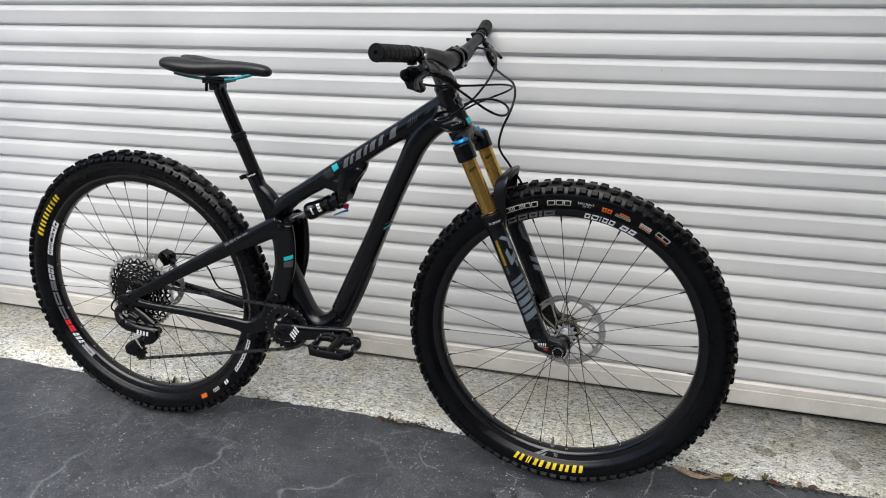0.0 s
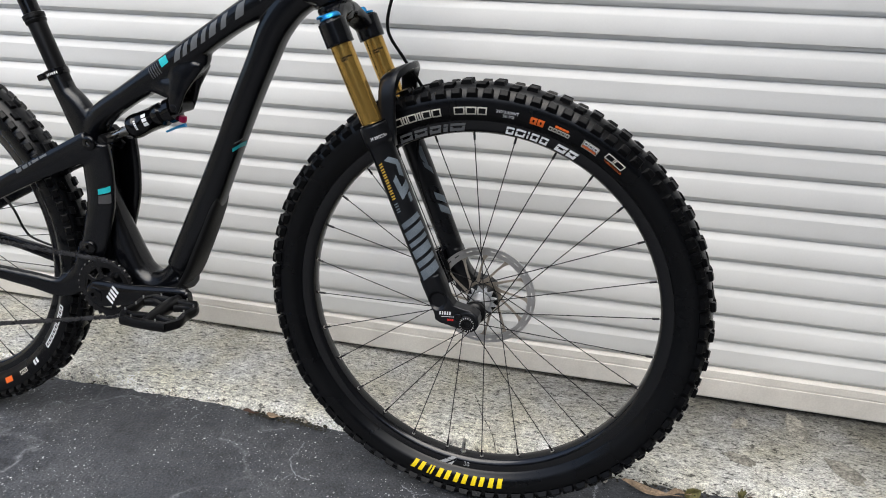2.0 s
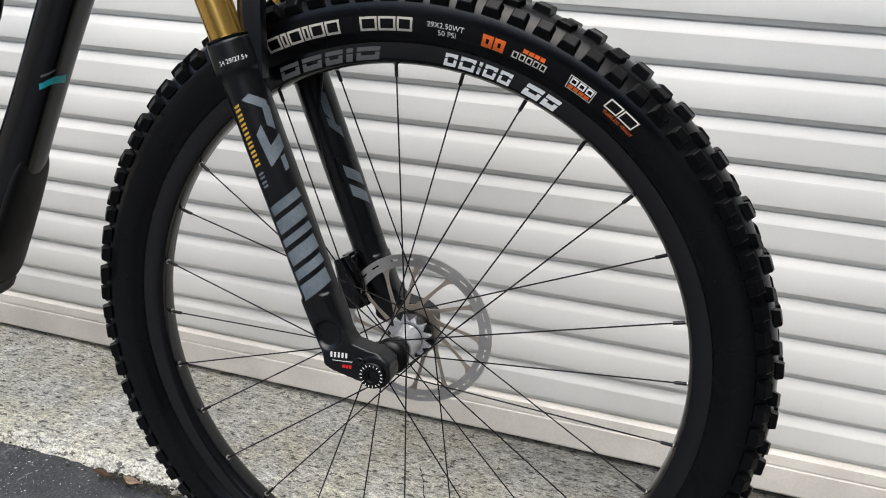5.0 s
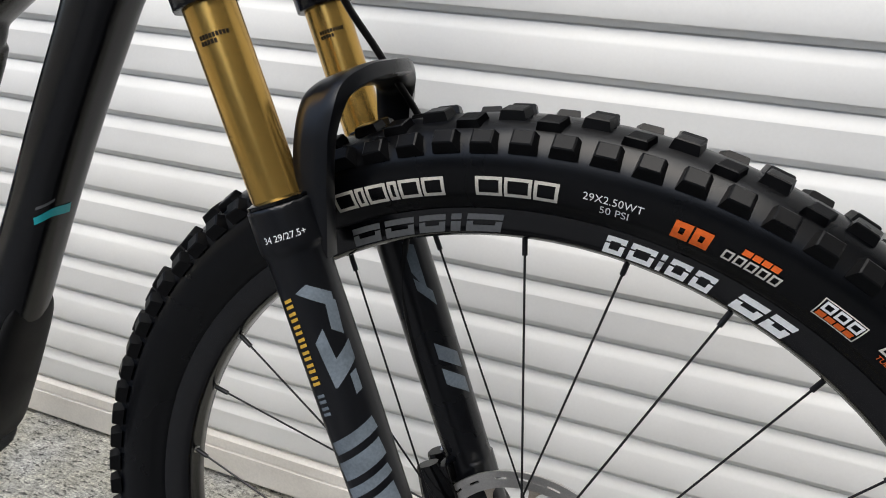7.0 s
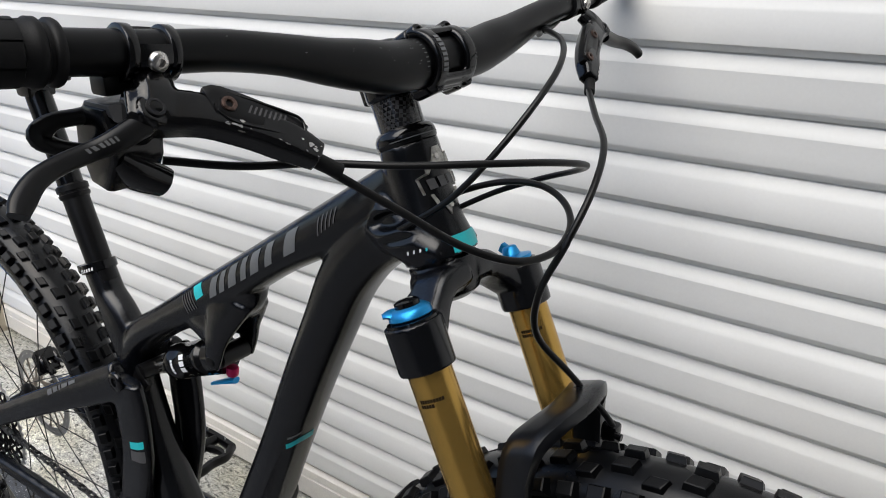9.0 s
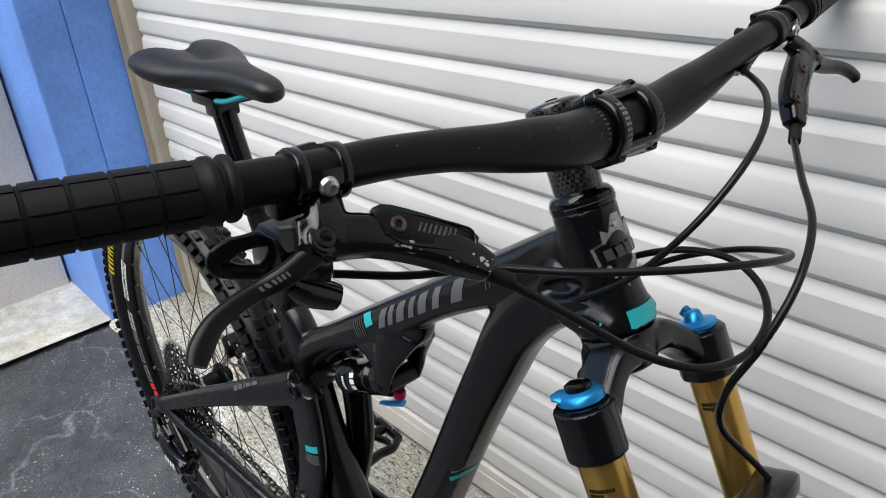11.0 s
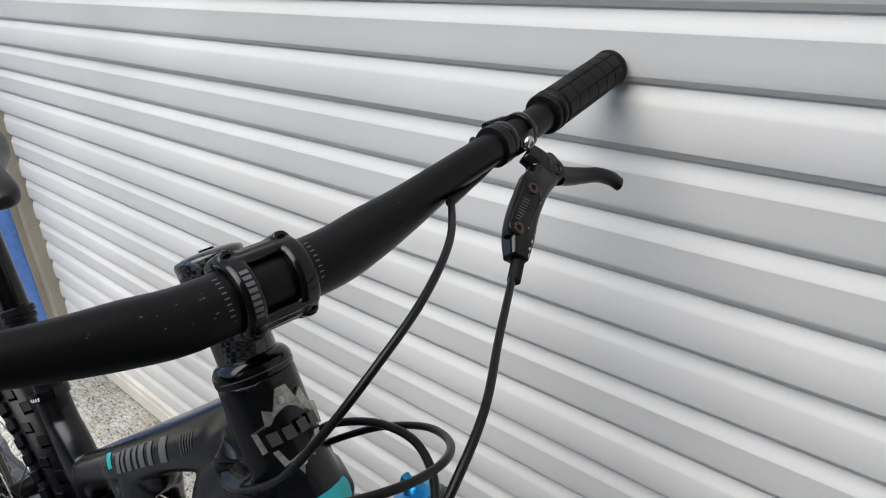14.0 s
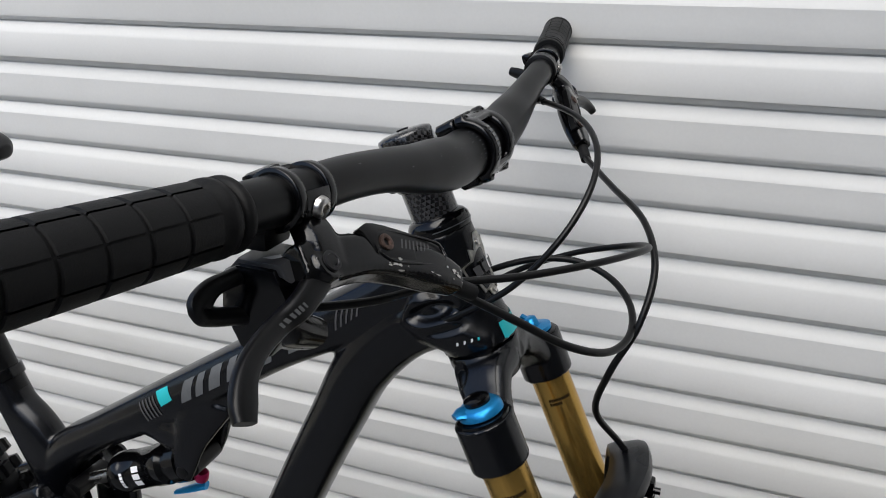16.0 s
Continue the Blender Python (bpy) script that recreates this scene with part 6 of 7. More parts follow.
def dt_band(low, high, name, material, label):
    """A band round the down tube's right side between two edges."""
    rows = [spline(edge, 10) for edge in (low, high)]
    n = len(rows[0])
    flat = ([(k, j) for j in (0, 1) for k in range(n)], [(k, k + 1, k + n + 1, k + n) for k in range(n - 1)])
    hugging(decal(name, flat, lambda u, v: Vector(rows[int(v)][int(u)]), material, frame_part, label), frame_part)


LOW, HIGH = ((-0.5310, -0.0220, 0.5955), (-0.5190, -0.0130, 0.6010), (-0.5173, 0.0050, 0.6020)), ((-0.5301, -0.0228, 0.6022), (-0.5166, -0.0143, 0.6093), (-0.5132, 0.0034, 0.6115))
dt_band(LOW, HIGH, "teal_stripe", TEAL, "teal painted stripe on the down tube")
dt_band([Vector(p) + Vector((0.003, 0, 0.007)) for p in HIGH[:2]], [Vector(p) + Vector((0.004, 0, 0.010)) for p in HIGH[:2]], "frame_mark", GREY, "thin grey arc above the stripe")
# head tube band and badge, laid round the tube


def round_head(h, w, r=0.034):
    """A point round the head tube at height h and angle w from dead ahead to its right."""
    c = HT0 + UP * h
    return c + (AHEAD * math.cos(w) + Vector((0, -1, 0)) * math.sin(w)) * r


hugging(decal("teal_stripe", figure([[(0.003, -0.75), (0.017, -0.75), (0.017, 0.52), (0.003, 0.52)]], 0.003), lambda u, v: round_head(u, v), TEAL, frame_part, "teal painted band round the head tube"), frame_part, 0.0006)
for k in range(4):
    u = 0.0052 * k
    q = [(-0.3612 + u + a, 0.8530 + u * 0.38 + b) for a, b in ((0.0, -0.0014), (0.0015, -0.0008), (0.0013, 0.0018), (-0.0002, 0.0012))]
    on_frame("suspension_mark", [q], TEAL if k == 3 else WHITE, frame_part, "tiny printed mark", cell=0.002)
bm = B()
rng = random.Random(21)
shape = [(-0.020, -0.006), (0.020, -0.006), (0.022, 0.006), (0.014, 0.008), (0.013, 0.016), (0.008, 0.013), (0.003, 0.024), (-0.003, 0.024), (-0.006, 0.015), (-0.011, 0.019), (-0.014, 0.009), (-0.022, 0.006)]
shape = shape[::-1] + []
low = [(-0.015, -0.007), (-0.012, -0.014), (-0.008, -0.012), (-0.005, -0.018), (0.0, -0.014), (0.004, -0.024), (0.008, -0.015), (0.012, -0.016), (0.015, -0.007)]
for poly, deep in ((shape, 0.0016), (low, 0.0012)):
    rows = []
    for r in (0.0265, 0.0265 + deep):
        rows.append([bm.verts.new(round_head(0.058 + h * 1.1, w * 1.1 / 0.0265, r)) for w, h in poly])
    n = len(poly)
    bm.faces.new(rows[1])
    for k in range(n):
        bm.faces.new((rows[0][k], rows[0][(k + 1) % n], rows[1][(k + 1) % n], rows[1][k]))
badge = part("head_badge", bm, PEWTER, frame_part, "cast pewter head badge of jagged peaks", smooth=False)
for k in range(4):
    w0 = -0.0165 + 0.0088 * k
    bm = B()
    v = [bm.verts.new(round_head(0.058 + h, (w0 + w + (0.15 * h)) / 0.0265, 0.0287)) for w, h in ((0, -0.004), (0.0064, -0.004), (0.0064, 0.004), (0, 0.004))]
    bm.faces.new(v)
    part("badge_block", bm, DIM, frame_part, "dark block on the badge")
for h in (0.019, -0.019):
    bm = B()
    lathe(bm, [(0.0022, 0.0), (0.0022, 0.0012), (0.001, 0.0016)], round_head(0.058 + h, 0.1, 0.0275), AHEAD, 12)
    part("badge_rivet", bm, STEEL, frame_part)
# down tube guard
bm = B()
beam(bm, [(-0.5640, 0, 0.5185, 0.002, 0.018), (-0.5745, 0, 0.494, 0.007, 0.026), (-0.5920, 0, 0.454, 0.0085, 0.029), (-0.6170, 0, 0.400, 0.009, 0.032), (-0.6420, 0, 0.350, 0.008, 0.034), (-0.6680, 0, 0.323, 0.005, 0.034)], 16, 5, 2.6)
part("frame_guard", bm, GRIPR, bike, "black rubber guard under the down tube")


def sidewall(centre, a0, r0, side=-1, over=False):
    """Lays u along the tyre's side from angle a0, v outwards; over: turned upside down."""
    c = Vector(centre)

    def place(u, v):
        r = r0 - v if over else r0 + v
        a = radians(a0) + (u / r0 if over else -u / r0)
        return c + Vector((r * GROW * math.cos(a), side * (tyre_side(r * GROW) + 0.0007), r * GROW * math.sin(a)))

    return place


def rimwall(centre, a0, r0, over=False):
    c = Vector(centre)

    def place(u, v):
        r = r0 - v if over else r0 + v
        a = radians(a0) + (u / r0 if over else -u / r0)
        y = 0.0145 + 0.0033 * min(1, max(0, (r - 0.2965) / 0.016)) ** 0.7
        return c + Vector((r * GROW * math.cos(a), -(y + 0.0007), r * GROW * math.sin(a)))

    return place


def mark_row(name, widths, height, place, material, parent, label, slant=0.15, gap=0.0022, hollow=0.0, strokes=False):
    """A row of plain slanted blocks, each one a piece, in place of a mark."""
    u = 0.0
    for w in widths:
        q = [(u, 0), (u + w, 0), (u + w + slant * height, height), (u + slant * height, height)]
        polys = [q]
        if strokes:
            a, k = w * 0.36, slant * height
            polys = [[(u, 0), (u + a, 0), (u + a + k, height), (u + k, height)], [(u + w - a, 0), (u + w, 0), (u + w + k, height), (u + w - a + k, height)]]
        if hollow:
            t = hollow
            polys = [[(u, 0), (u + w, 0), (u + w + slant * t, t), (u + slant * t, t)], [(u + slant * (height - t), height - t), (u + w + slant * (height - t), height - t), (u + w + slant * height, height), (u + slant * height, height)], [(u, 0), (u + t, 0), (u + t + slant * height, height), (u + slant * height, height)], [(u + w - t, 0), (u + w, 0), (u + w + slant * height, height), (u + w - t + slant * height, height)]]
        decal(name, figure(polys, 0.003), place, material, parent, label)
        u += w + gap


def worded(name, words, height, place, material, parent, label, spacing=1.0):
    decal(name, letters(words, height, spacing), place, material, parent, label)


OUT = shader("ivory_outline", (0.58, 0.56, 0.50), 0.55, grain=0.1, scale=500)
mark_row("tyre_mark", (0.0155, 0.0065, 0.0145, 0.0065, 0.0145, 0.0145), 0.0125, sidewall(FRONT, 115.8, 0.3225), OUT, front_tyre, "ivory outlined block of the tyre mark", 0.1, 0.0012, 0.0021)
mark_row("tyre_mark", (0.0165, 0.0165, 0.0145), 0.0125, sidewall(FRONT, 98.4, 0.3225), OUT, front_tyre, "ivory outlined block of the tyre mark", 0.1, 0.0012, 0.0021)
worded("tyre_size", "29X2.50WT", 0.0046, sidewall(FRONT, 87.0, 0.3292), WHITE, front_tyre, "white printed tyre size", 1.05)
worded("tyre_pressure", "50 PSI", 0.0046, sidewall(FRONT, 85.2, 0.3228), WHITE, front_tyre, "white printed tyre pressure", 1.05)
mark_row("tyre_logo", (0.0098, 0.0098), 0.0110, sidewall(FRONT, 78.0, 0.3230), ORANGE, front_tyre, "bold orange block", 0.05, 0.0012, 0.0035)
mark_row("tyre_mark", (0.005, 0.0045, 0.0045, 0.0045), 0.0036, sidewall(FRONT, 71.4, 0.3310), ORANGE, front_tyre, "small orange block", 0.1, 0.0008)
mark_row("tyre_mark", (0.0055, 0.0055, 0.0055, 0.0055, 0.0055), 0.0062, sidewall(FRONT, 72.9, 0.3235), OUT, front_tyre, "small ivory outlined block", 0.1, 0.0012, 0.0012)
mark_row("tyre_mark", (0.0255,), 0.0120, sidewall(FRONT, 63.4, 0.3230), OUT, front_tyre, "thin ivory frame", 0.0, 0.001, 0.0007)
mark_row("tyre_mark", (0.0066, 0.0066, 0.0066), 0.0058, sidewall(FRONT, 63.1, 0.3280), WHITE, front_tyre, "white block", 0.05, 0.0014, 0.0014)
mark_row("tyre_mark", (0.0048, 0.0048, 0.0048, 0.0048), 0.0032, sidewall(FRONT, 63.1, 0.3240), ORANGE, front_tyre, "small orange block", 0.05, 0.0008)
mark_row("tyre_logo", (0.0140, 0.0160), 0.0095, sidewall(FRONT, 57.0, 0.3295), OUT, front_tyre, "ivory outlined block", 0.2, 0.0012, 0.0013)
worded("tyre_print", "TUBELESS READY", 0.0030, sidewall(FRONT, 56.6, 0.3250), ORANGE, front_tyre, "small orange print", 1.0)
mark_row("tyre_mark", (0.0240, 0.0215, 0.0225, 0.0220, 0.0090, 0.0205), 0.0165, sidewall(FRONT, 281.8, 0.3205), YELLOW, front_tyre, "yellow slanted strokes of the tyre mark", 0.25, 0.0085, strokes=True)
mark_row("rim_mark", (0.0120, 0.0120, 0.0030, 0.0150, 0.0120), 0.0115, rimwall(FRONT, 71.6, 0.3085, True), WHITE, front, "white block of the rim mark", 0.15, 0.0030, 0.0030)
mark_row("rim_mark", (0.0145, 0.0170), 0.0115, rimwall(FRONT, 62.4, 0.3085, True), WHITE, front, "white block of the rim mark", 0.3, 0.0030, 0.0042)
mark_row("rim_mark", (0.0240, 0.0070, 0.0190, 0.0220, 0.0220), 0.0120, rimwall(FRONT, 95.8, 0.3085, True), GREY, front, "dull grey block of the rim mark", 0.3, 0.0040, 0.0045)
for polys in ([[(0.0302, 0.0165), (0.0200, 0.0165), (0.0005, 0.0005), (0.0099, 0.0005)]], [[(0.0157, 0.0165), (0.0080, 0.0165), (0.0005, 0.0030), (0.0030, 0.0070)]]):
    decal("rim_mark", figure(polys, 0.003), rimwall(FRONT, 266.0, 0.2958), PALE, front, "pale slanted block on the rim")
bm = B()
vd = Vector((math.cos(radians(267.2)), 0, math.sin(radians(267.2))))
lathe(bm, [(0.0050, -0.2985), (0.0050, -0.2945), (0.0030, -0.2935), (0.0030, -0.2740), (0.0022, -0.2735), (0.0022, -0.2690), (0.0010, -0.2680)], Vector(FRONT), -vd, 14)
part("valve", bm, STEEL, front, "short steel tyre valve")
worded("rim_print", "30", 0.0080, rimwall(FRONT, 268.3, 0.3085, True), PALE, front, "white printed rim width")
# rear wheel marks
mark_row("tyre_mark", (0.0205, 0.0175, 0.0180, 0.0175, 0.0075, 0.0170), 0.0140, sidewall(REAR, 157.0, 0.3230), YELLOW, rear_tyre, "yellow slanted strokes of the tyre mark", 0.25, 0.0075, strokes=True)
mark_row("rim_mark", (0.0170, 0.0145), 0.0150, rimwall(REAR, 146.5, 0.3110, True), WHITE, rear, "white block of the rim mark", 0.3, 0.0030, 0.0046)
mark_row("rim_mark", (0.0120, 0.0210, 0.0040, 0.0120, 0.0120), 0.0140, rimwall(REAR, 153.2, 0.3105, True), WHITE, rear, "white block of the rim mark", 0.15, 0.0030, 0.0034)
mark_row("rim_mark", (0.0085, 0.0150, 0.0170), 0.0150, rimwall(REAR, 172.5, 0.3110, True), PALE, rear, "pale grey block of the rim mark", 0.3, 0.0025, 0.0055)
mark_row("rim_mark", (0.0300,), 0.0150, rimwall(REAR, 181.6, 0.3110, True), GREY, rear, "grey block of the rim mark", 0.1, 0.0030)
mark_row("rim_mark", (0.0400, 0.0400), 0.0155, rimwall(REAR, 188.0, 0.3112, True), GREY, rear, "large grey outlined block of the rim mark", 0.1, 0.0050, 0.0058)
mark_row("rim_mark", (0.0150, 0.0200), 0.0155, rimwall(REAR, 204.0, 0.3112, True), RED, rear, "red block on the rim", 0.2, 0.0035)
mark_row("rim_mark", (0.0090, 0.0090, 0.0080), 0.0155, rimwall(REAR, 211.8, 0.3112, True), WHITE, rear, "white slanted stripe on the rim", 0.5, 0.0040)
mark_row("rim_mark", (0.0440,), 0.0155, rimwall(REAR, 219.6, 0.3112, True), PALE, rear, "pale grey block on the rim", 0.1, 0.003)
worded("rim_print", "29", 0.0080, rimwall(REAR, 224.0, 0.3075, True), RIMM, rear, "dark printed wheel size")
worded("rim_print", "29", 0.0085, rimwall(REAR, 218.5, 0.3070, True), CARBON, rear, "dark printed rim size")
mark_row("tyre_logo", (0.0200,), 0.0110, sidewall(REAR, 300.5, 0.3250), ORANGE, rear_tyre, "bold orange block", 0.05, 0.0012)
mark_row("tyre_mark", (0.0065, 0.0065, 0.0065), 0.0085, sidewall(REAR, 309.0, 0.3260), OUT, rear_tyre, "ivory outlined block", 0.05, 0.0014, 0.0016)
mark_row("tyre_mark", (0.0060, 0.0060), 0.0100, sidewall(REAR, 316.0, 0.3260), WHITE, rear_tyre, "white block", 0.05, 0.0030)
mark_row("tyre_mark", (0.0105,) * 9, 0.0105, sidewall(REAR, 342.0, 0.3240), WHITE, rear_tyre, "white outlined block of the tyre mark", 0.1, 0.0014, 0.0026)


# fork leg marks: s down the leg from its top, w round it from its right towards its front
def on_leg(side, top, r=0.0209):
    o = leg(top) + Vector((0, side * 0.0655, 0))

    def place(w, s):
        return o + DOWN * s + (Vector((0, side, 0)) * math.cos(w) + AHEAD * math.sin(w)) * r

    return place


def leg_mark(side, polys, material, label, name="leg_mark", top=0.62):
    hugging(decal(name, figure(polys, 0.006), on_leg(side, top), material, lowers, label), lowers, 0.0005)


leg_mark(-1, [[(0.15, 0.0), (0.55, -0.004), (1.25, 0.006), (1.2, 0.016)], [(0.95, 0.006), (1.3, 0.012), (1.2, 0.034), (0.85, 0.028)]], SLATE, "slate grey rounded block")
leg_mark(-1, [[(0.25, 0.034), (0.6, 0.026), (0.75, 0.058), (0.4, 0.066)], [(0.4, 0.052), (1.3, 0.038), (1.3, 0.052), (0.45, 0.066)], [(0.95, 0.060), (1.2, 0.058), (1.2, 0.072), (0.95, 0.074)]], SLATE, "slate grey angled block")
for k in range(9):
    z = 0.002 + 0.0088 * k + (0.004 if k > 6 else 0.0)
    leg_mark(-1, [[(-0.40, z + 0.0015 + d), (-0.06, z + d), (-0.06, z + 0.0022 + d), (-0.40, z + 0.0037 + d)] for d in (0.0, 0.0040)], AMBER if k < 7 else SLATE, "small %s printed strokes" % ("amber" if k < 7 else "slate"))
for z, deep in ((0.100, 0.009), (0.115, 0.013), (0.134, 0.007), (0.147, 0.014), (0.167, 0.009), (0.182, 0.015)):
    a, b = -0.50, 1.20
    leg_mark(-1, [[(a, z - 0.007 * a), (b, z - 0.007 * b), (b + 0.08, z + deep - 0.007 * b), (a + 0.08, z + deep - 0.007 * a)]], SLATE, "slate stripe of the fork mark")
leg_mark(1, [[(2.2, 0.01), (2.6, 0.005), (2.6, 0.03), (2.2, 0.05)], [(2.0, 0.05), (2.6, 0.035), (2.6, 0.045), (2.0, 0.062)]], SLATE, "slate angled block")
for k in range(2):
    leg_mark(1, [[(1.7, 0.105 + 0.022 * k), (2.6, 0.090 + 0.022 * k), (2.6, 0.104 + 0.022 * k), (1.7, 0.119 + 0.022 * k)]], SLATE, "slate stripe")
hugging(decal("size_print", letters("34 29/27.5+", 0.0042), lambda u, v: on_leg(-1, 0.662, 0.0232)(-0.20 + u / 0.0232, 0.011 - v), WHITE, lowers, "white printed fork size"), lowers, 0.0005)
BROWNP = shader("brown_print", (0.012, 0.008, 0.004), 0.5, grain=0.1, scale=500, spec=0.15)
for s in (-1, 1):
    o = leg(0.768) + Vector((-0.0018, s * 0.0668, 0))
    for k, (n, dy) in enumerate(((9, 0.0), (5, 0.0036))):
        decal("tube_print", bars(n, 0.0021 * n, 0.0027, 0.3), lambda u, v, o=o, dy=dy: o + DOWN * (dy - v) + (Vector((0, -1, 0)) * math.cos(u / 0.0168 - 0.12) + AHEAD * math.sin(u / 0.0168 - 0.12)) * 0.01705, BROWNP, lowers, "tiny dark print on the gold tube")
decal("damper_mark", bars(5, 0.0185, 0.0058, 0.8), lambda u, v: Vector((-0.1425 + u, -0.0802, 0.3755 + u * 0.10 + v)), WHITE, lowers, "white printed block")
decal("damper_mark", bars(1, 0.0220, 0.0008, 0.2), lambda u, v: Vector((-0.1400 + u, -0.0802, 0.3720 + u * 0.10 + v)), WHITE, lowers, "white line")
decal("damper_mark", bars(3, 0.0100, 0.0038, 0.2), lambda u, v: Vector((-0.1290 + u, -0.0802, 0.3660 + u * 0.10 + v)), RED, lowers, "red printed block")
# shock print, crank, mech, stem marks
perp = Vector((-ax.z, 0, ax.x))
for k, (h, mat, n, c) in enumerate(((0.006, WHITE, 3, 0.102), (0.0028, WHITE, 5, 0.078))):
    decal("shock_mark", bars(n, 0.020 if k == 0 else 0.016, h * 1.6, 0.3), lambda u, v, c=c: S0 + ax * (c - v) + (Vector((0, -1, 0)) * math.cos((u - 0.008) / 0.0205) + perp * math.sin((u - 0.008) / 0.0205)) * 0.0219, mat, shock, "white printed block")
on_c = lambda u, v: Vector((BB[0] + 0.036, -0.0908, BB[2] - 0.013)) + Vector((0.55, 0, 0.83)) * u + Vector((-0.83, 0, 0.55)) * v
decal("crank_mark", bars(4, 0.030, 0.016, 0.55, 0.3), on_c, WHITE, crank, "white block mark")
decal("mech_mark", bars(4, 0.034, 0.013, 0.6, 0.3), lambda u, v: Vector((-1.202 + u, -0.1102 + 0.05 * max(0, u - 0.02), 0.2760 - u * 0.10 + v)), WHITE, mech, "white block mark")
for k in range(8):
    decal("stem_mark", bars(1, 0.0023, 0.0050, 0.2), lambda u, v, k=k: BAR + Vector((0, -0.0165 + v - 0.0025, 0)) + (FACE * math.cos(0.50 - 0.15 * k - u / 0.0238) + RISE * math.sin(0.50 - 0.15 * k - u / 0.0238)) * 0.0238, GREY, stem, "small grey block")
for s in (-1, 1):
    decal("bar_print", bars(9, 0.026, 0.0028, 3.0), lambda u, v, s=s: BAR + Vector((0, s * (0.0265 + v), 0)) + (AHEAD * math.cos(0.9 - u / 0.0175) + UP * math.sin(0.9 - u / 0.0175)) * 0.0178, GREY, bar, "fine grey alignment ticks")
decal("seat_clamp_mark", bars(6, 0.020, 0.0040, 0.8, 0.2), lambda u, v: SC + pa * (v - 0.003) + (Vector((0, -1, 0)) * math.cos(0.2 - u / 0.0215) - Vector((pa.z, 0, -pa.x)) * math.sin(0.2 - u / 0.0215)) * 0.0219, WHITE, bike, "white printed block")

rng = random.Random(31)
bm = B()
for k in range(30):
    y = rng.choice((rng.gauss(-0.085, 0.014), rng.gauss(-0.035, 0.007), rng.uniform(-0.19, -0.03), rng.uniform(0.05, 0.2)))
    o, d = along_bar(y)
    w = rng.gauss(0.25, 0.30)
    n = AHEAD * math.cos(w) + UP * math.sin(w)
    t = d.cross(n)
    e = rng.uniform(0.0001, 0.0004)
    ln = rng.uniform(1, 4)
    q = [bm.verts.new(o + n * 0.022 + d * (math.cos(j * 1.26) * e * ln) + t * (math.sin(j * 1.26) * e + math.cos(j * 1.26) * e * rng.uniform(-1, 1))) for j in range(5)]
    bm.faces.new(q)
scuffs = hugging(part("scuff", bm, FAINT, bar, "pale scratches on the bar", kind="stuff"), bar, 0.0002)

for ob in (bar, *bar.children_recursive):
    ob.data.transform(COCK)
# the bars, fork and front wheel are turned a little to the bicycle's right
STEER = Matrix.Translation(HT0) @ Matrix.Rotation(radians(-1.7), 4, UP) @ Matrix.Translation(-HT0)
for ob in bike.children:
    if ob.name.startswith("dropper_lever"):
        ob.data.transform(COCK)
    turned = ob.name.split(".")[0] in ("dropper_lever", "handlebar", "stem", "spacer", "brake_lever", "fork", "front_wheel")
    if turned or ob.name == "brake_caliper":
        for piece in (ob, *ob.children_recursive):
            piece.data.transform(STEER)
for ob in shifter.children:
    if ob.name.startswith("shifter_clamp"):
        ob.data.transform(STEER)


# ---- fallen leaves, pebbles and weeds along the apron's edge ----
DRYL = shader("dry_leaf", (0.27, 0.195, 0.13), 0.75, grain=0.3, scale=260, stain=0.4, stain_scale=60, bump=0.0005)
GREENL = shader("green_leaf", (0.115, 0.105, 0.036), 0.65, grain=0.35, scale=300, stain=0.4, stain_scale=80, bump=0.0004)
RUSTL = shader("rust_leaf", (0.075, 0.036, 0.022), 0.75, grain=0.3, scale=300, stain=0.4, stain_scale=80, bump=0.0004)
AMBERL = shader("amber_leaf", (0.17, 0.085, 0.03), 0.7, grain=0.3, scale=300, stain=0.4, stain_scale=80, bump=0.0003)
STONE = shader("pebble_stone", (0.34, 0.31, 0.27), 0.85, grain=0.3, scale=300, stain=0.3, stain_scale=60, bump=0.0006)
MOSS = shader("moss", (0.030, 0.027, 0.018), 0.95, grain=0.5, scale=400, stain=0.4, stain_scale=40, bump=0.0008)
MORTAR = shader("mortar_lump", (0.21, 0.20, 0.172), 0.92, grain=0.55, scale=240, stain=0.4, stain_scale=60, bump=0.0022)


def leaf(place, length, width, material, label, curl=0.3, fold=0.4, seed=1):
    """A dry curled leaf with a midrib, a waved rim and a stalk."""
    bm = B()
    rows = []
    n = 14
    for k in range(n + 1):
        u = k / n
        w = width * math.sin(math.pi * min(1, u * 1.02)) ** 0.75 * (1 - 0.25 * u) + 0.0004
        row = []
        for v in (-1, -0.6, -0.2, 0, 0.2, 0.6, 1):
            lift = abs(v) * w * fold + 0.010 * curl * math.sin(u * 5 + seed) + 0.12 * w * noise.noise((u * 6, v * 2, seed))
            row.append(bm.verts.new((u * length - length / 2, v * w * (1 + 0.12 * noise.noise((u * 9, seed, v))) + 0.06 * length * math.sin(u * 3 + seed), 0.003 + lift)))
        rows.append(row)
    for a, b in zip(rows, rows[1:]):
        for j in range(6):
            bm.faces.new((a[j], b[j], b[j + 1], a[j + 1]))
    e = rows[-1][3].co.copy()
    rod(bm, e, e + Vector((0.22 * length, 0.02 * length, 0.001)), 0.0007, 6)
    ob = part("fallen_leaf", bm, material)
    t = ob.modifiers.new("thick", "SOLIDIFY")
    t.thickness = 0.0004
    ob.matrix_world = place
    return tagged(ob, label, "leaf", "leaves at the apron's edge")


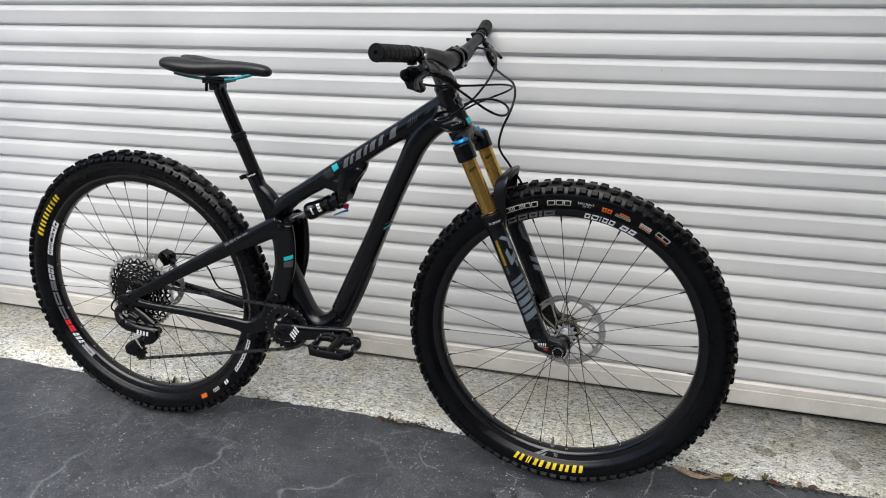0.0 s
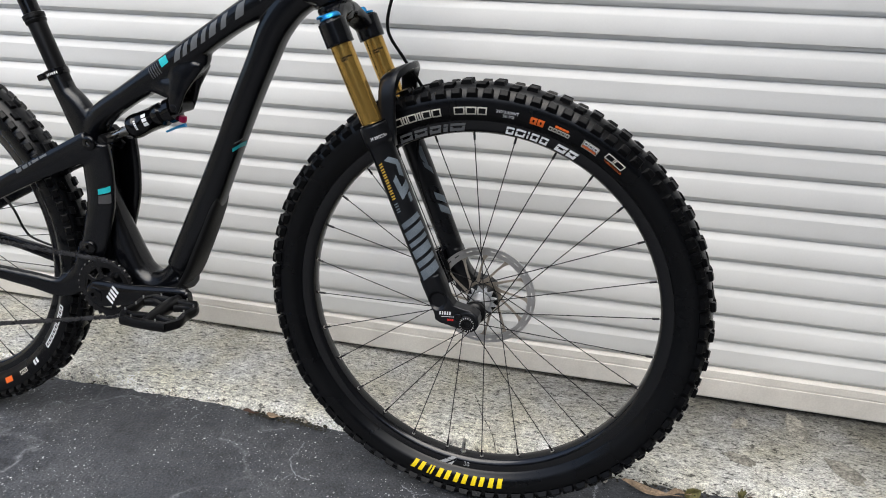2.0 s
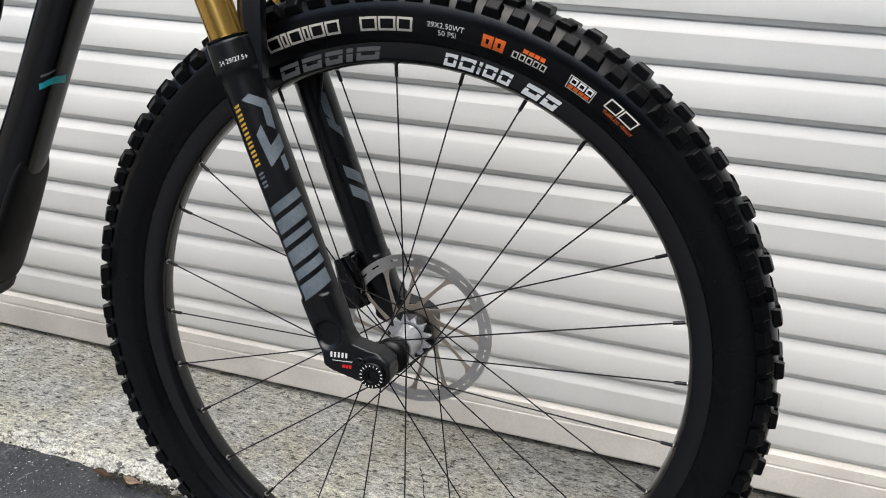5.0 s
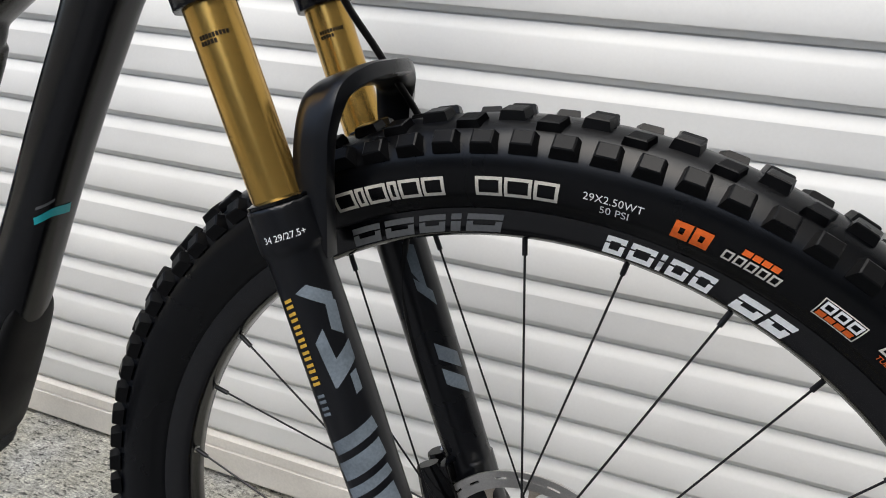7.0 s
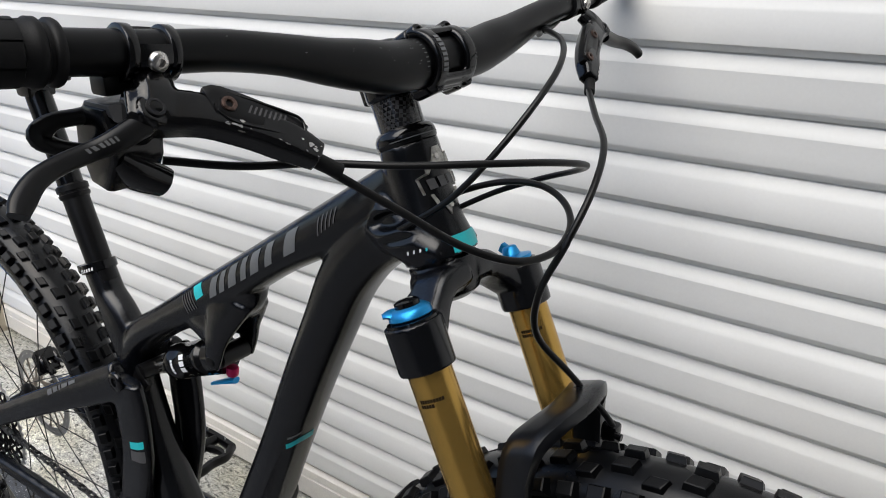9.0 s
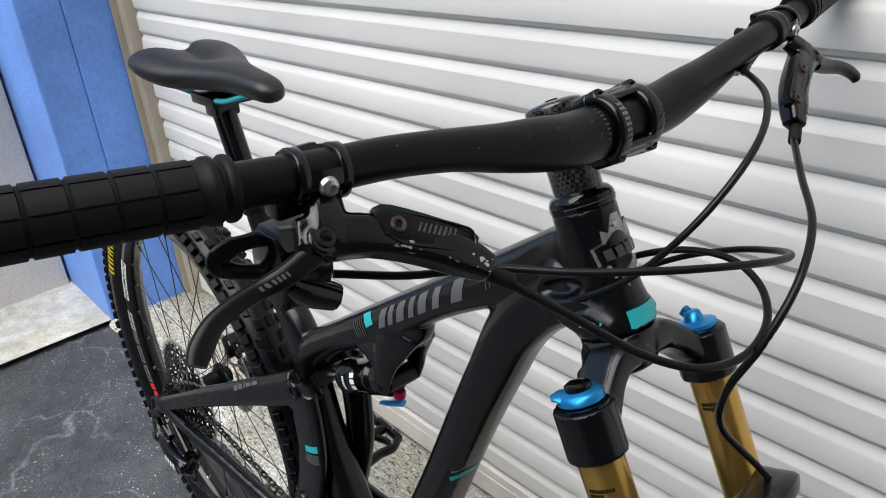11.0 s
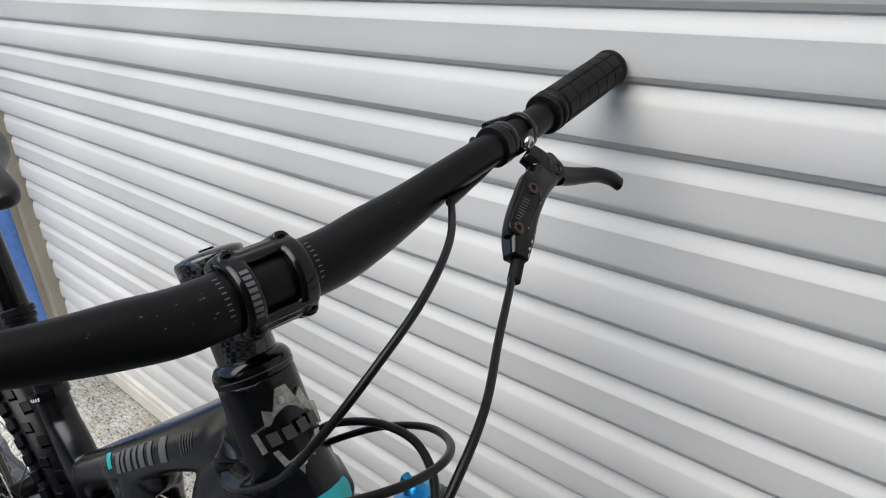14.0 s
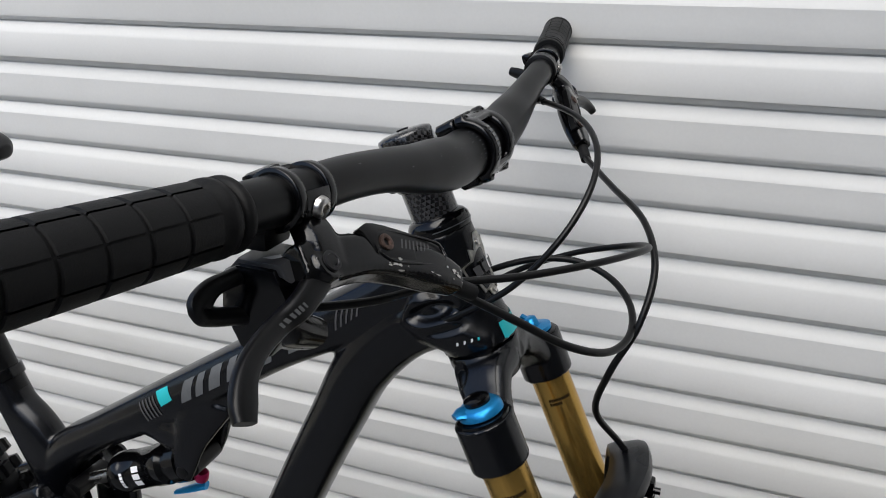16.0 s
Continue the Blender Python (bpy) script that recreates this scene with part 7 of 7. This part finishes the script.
leaf(pose(0.226, -0.337, -0.006, 14, 0, -4), 0.092, 0.0095, DRYL, "long curled dry brown leaf on the asphalt by the apron", 0.5, 0.5, 2)
leaf(pose(0.281, -0.338, -0.006, -6, 0, 8), 0.040, 0.009, DRYL, "small dry brown leaf beside the apron", 0.3, 0.3, 5)
leaf(pose(0.309, -0.327, -0.004, 55, -14, 28), 0.032, 0.0125, GREENL, "curled olive green leaf against the apron's edge", 0.6, 0.7, 3)
leaf(pose(0.418, -0.326, -0.005, 20, 5, 15), 0.036, 0.008, RUSTL, "rust red dead leaf by the apron", 0.3, 0.5, 7)
leaf(pose(0.474, -0.314, -0.003, 25, 0, 60), 0.016, 0.006, AMBERL, "small amber leaf on the apron's edge", 0.2, 0.3, 9)
leaf(pose(0.505, -0.318, -0.004, 15, 0, -20), 0.022, 0.007, RUSTL, "small brown leaf on the apron's edge", 0.2, 0.3, 11)
leaf(pose(-0.600, -0.318, -0.006, 10, 0, 5), 0.030, 0.005, RUSTL, "dry rust brown leaf in the joint", 0.2, 0.3, 13)
leaf(pose(-0.545, -0.316, -0.006, 10, 0, -6), 0.030, 0.007, DRYL, "dry brown leaf in the joint", 0.2, 0.3, 15)


def pebble(x, y, z, r, seed, label, material=STONE):
    bm = B()
    bmesh.ops.create_icosphere(bm, subdivisions=2, radius=r)
    for v in bm.verts:
        v.co *= 1 + 0.35 * noise.noise(v.co * (1.1 / r) + Vector((seed, 0, 0)))
        v.co.z *= 0.7
    ob = part("pebble", bm, material)
    ob.matrix_world = pose(x, y, z, 0, 0, seed * 40)
    return tagged(ob, label, "pebble", "pebbles by the apron")


pebble(0.150, -0.334, -0.004, 0.0062, 1, "pale tan pebble by the apron's edge")
pebble(0.341, -0.342, -0.007, 0.0042, 2, "small white pebble on the asphalt")
pebble(0.440, -0.322, -0.004, 0.0062, 3, "blue grey stone by the apron", SLATE)
pebble(0.236, -0.392, -0.007, 0.0035, 4, "tiny white pebble on the asphalt")
pebble(-0.470, -0.318, -0.004, 0.005, 5, "small pale pebble by the apron")
pebble(-0.350, -0.322, -0.005, 0.004, 6, "small pale pebble by the apron")


def weed(x, y, size, seed, label):
    """A small weed: blades and round leaves out of one root."""
    rng = random.Random(seed)
    root = tagged(new("weed"), label, "weed", "weeds in the joint")
    root.matrix_world = pose(x, y, -0.006)
    for k in range(9):
        bm = B()
        w = rng.uniform(0, 6.28)
        tall, out = size * rng.uniform(0.5, 1.0), size * rng.uniform(0.2, 0.7)
        d, q = Vector((math.cos(w), math.sin(w), 0)), Vector((-math.sin(w), math.cos(w), 0))
        rows = []
        for j in range(6):
            u = j / 5
            c = d * (out * u) + Vector((0, 0, tall * math.sin(u * 1.5)))
            h = size * 0.13 * math.sin(math.pi * (0.12 + 0.84 * u))
            rows.append([bm.verts.new(c - q * h), bm.verts.new(c + Vector((0, 0, -h * 0.3))), bm.verts.new(c + q * h)])
        for a, b in zip(rows, rows[1:]):
            for j in (0, 1):
                bm.faces.new((a[j], b[j], b[j + 1], a[j + 1]))
        part("blade", bm, GREENL, root)
    return root


weed(0.396, -0.322, 0.022, 3, "small green weed in the apron's joint")
weed(-1.281, -0.312, 0.030, 4, "small green weed in the apron's joint")
weed(-1.255, -0.318, 0.018, 6, "tiny green weed in the apron's joint")

# moss and dirt lying in the joint
rng = random.Random(17)
bm = B()
for k in range(620):
    x = rng.choice((rng.uniform(0.14, 0.60), rng.uniform(-0.60, -0.42), rng.uniform(-1.36, -1.15), rng.uniform(-1.7, 0.9)))
    y = APRON + rng.uniform(-0.018, 0.004) + 0.012 * (noise.noise((x * 3.1, 0.3, 1)) + 0.6 * noise.noise((x * 11.0, 0.7, 3)) + 0.45 * noise.noise((x * 37.0, 1.7, 5)))
    r = rng.uniform(0.0008, 0.0030)
    bmesh.ops.create_icosphere(bm, subdivisions=1, radius=r, matrix=Matrix.Translation((x, y, -0.007 + r * 0.3)) @ Matrix.Diagonal((rng.uniform(1, 2), 1, 0.6, 1)))
tagged(part("moss", bm, MOSS), "crumbs of dark moss and soil along the concrete's edge", "moss", kind="stuff")


# mortar lumps stuck to the apron
def lump(x, y, rx, ry, seed):
    bm = B()
    n, rings = 26, []
    for f, h in ((1.0, -0.002), (0.93, 0.0012), (0.75, 0.0022), (0.4, 0.0026)):
        rings.append([bm.verts.new((rx * f * math.cos(w) * (1 + 0.45 * noise.noise((math.cos(w) * 2, math.sin(w) * 2, seed)) + 0.22 * noise.noise((math.cos(w) * 6, math.sin(w) * 6, seed))), ry * f * math.sin(w) * (1 + 0.35 * noise.noise((math.cos(w) * 2, math.sin(w) * 2, seed + 5))), h + 0.0012 * noise.noise((w * 2, f * 9, seed)))) for w in (2 * math.pi * k / n for k in range(n))])
    for a, b in zip(rings, rings[1:]):
        for k in range(n):
            bm.faces.new((a[k], a[(k + 1) % n], b[(k + 1) % n], b[k]))
    bm.faces.new(rings[-1])
    ob = part("mortar_lump", bm, MORTAR)
    ob.matrix_world = pose(x, y, apron_height(x, y)[2], 0, 0, seed * 31)
    return tagged(ob, "flat pale lump of mortar stuck to the concrete", "mortar", "mortar lumps on the apron")


for k, (x, y, rx, ry) in enumerate(((0.417, -0.084, 0.030, 0.014), (0.531, -0.064, 0.050, 0.020), (0.600, -0.200, 0.045, 0.024), (0.404, -0.214, 0.032, 0.016), (0.469, -0.141, 0.016, 0.008))):
    lump(x, y, rx, ry, k + 2)
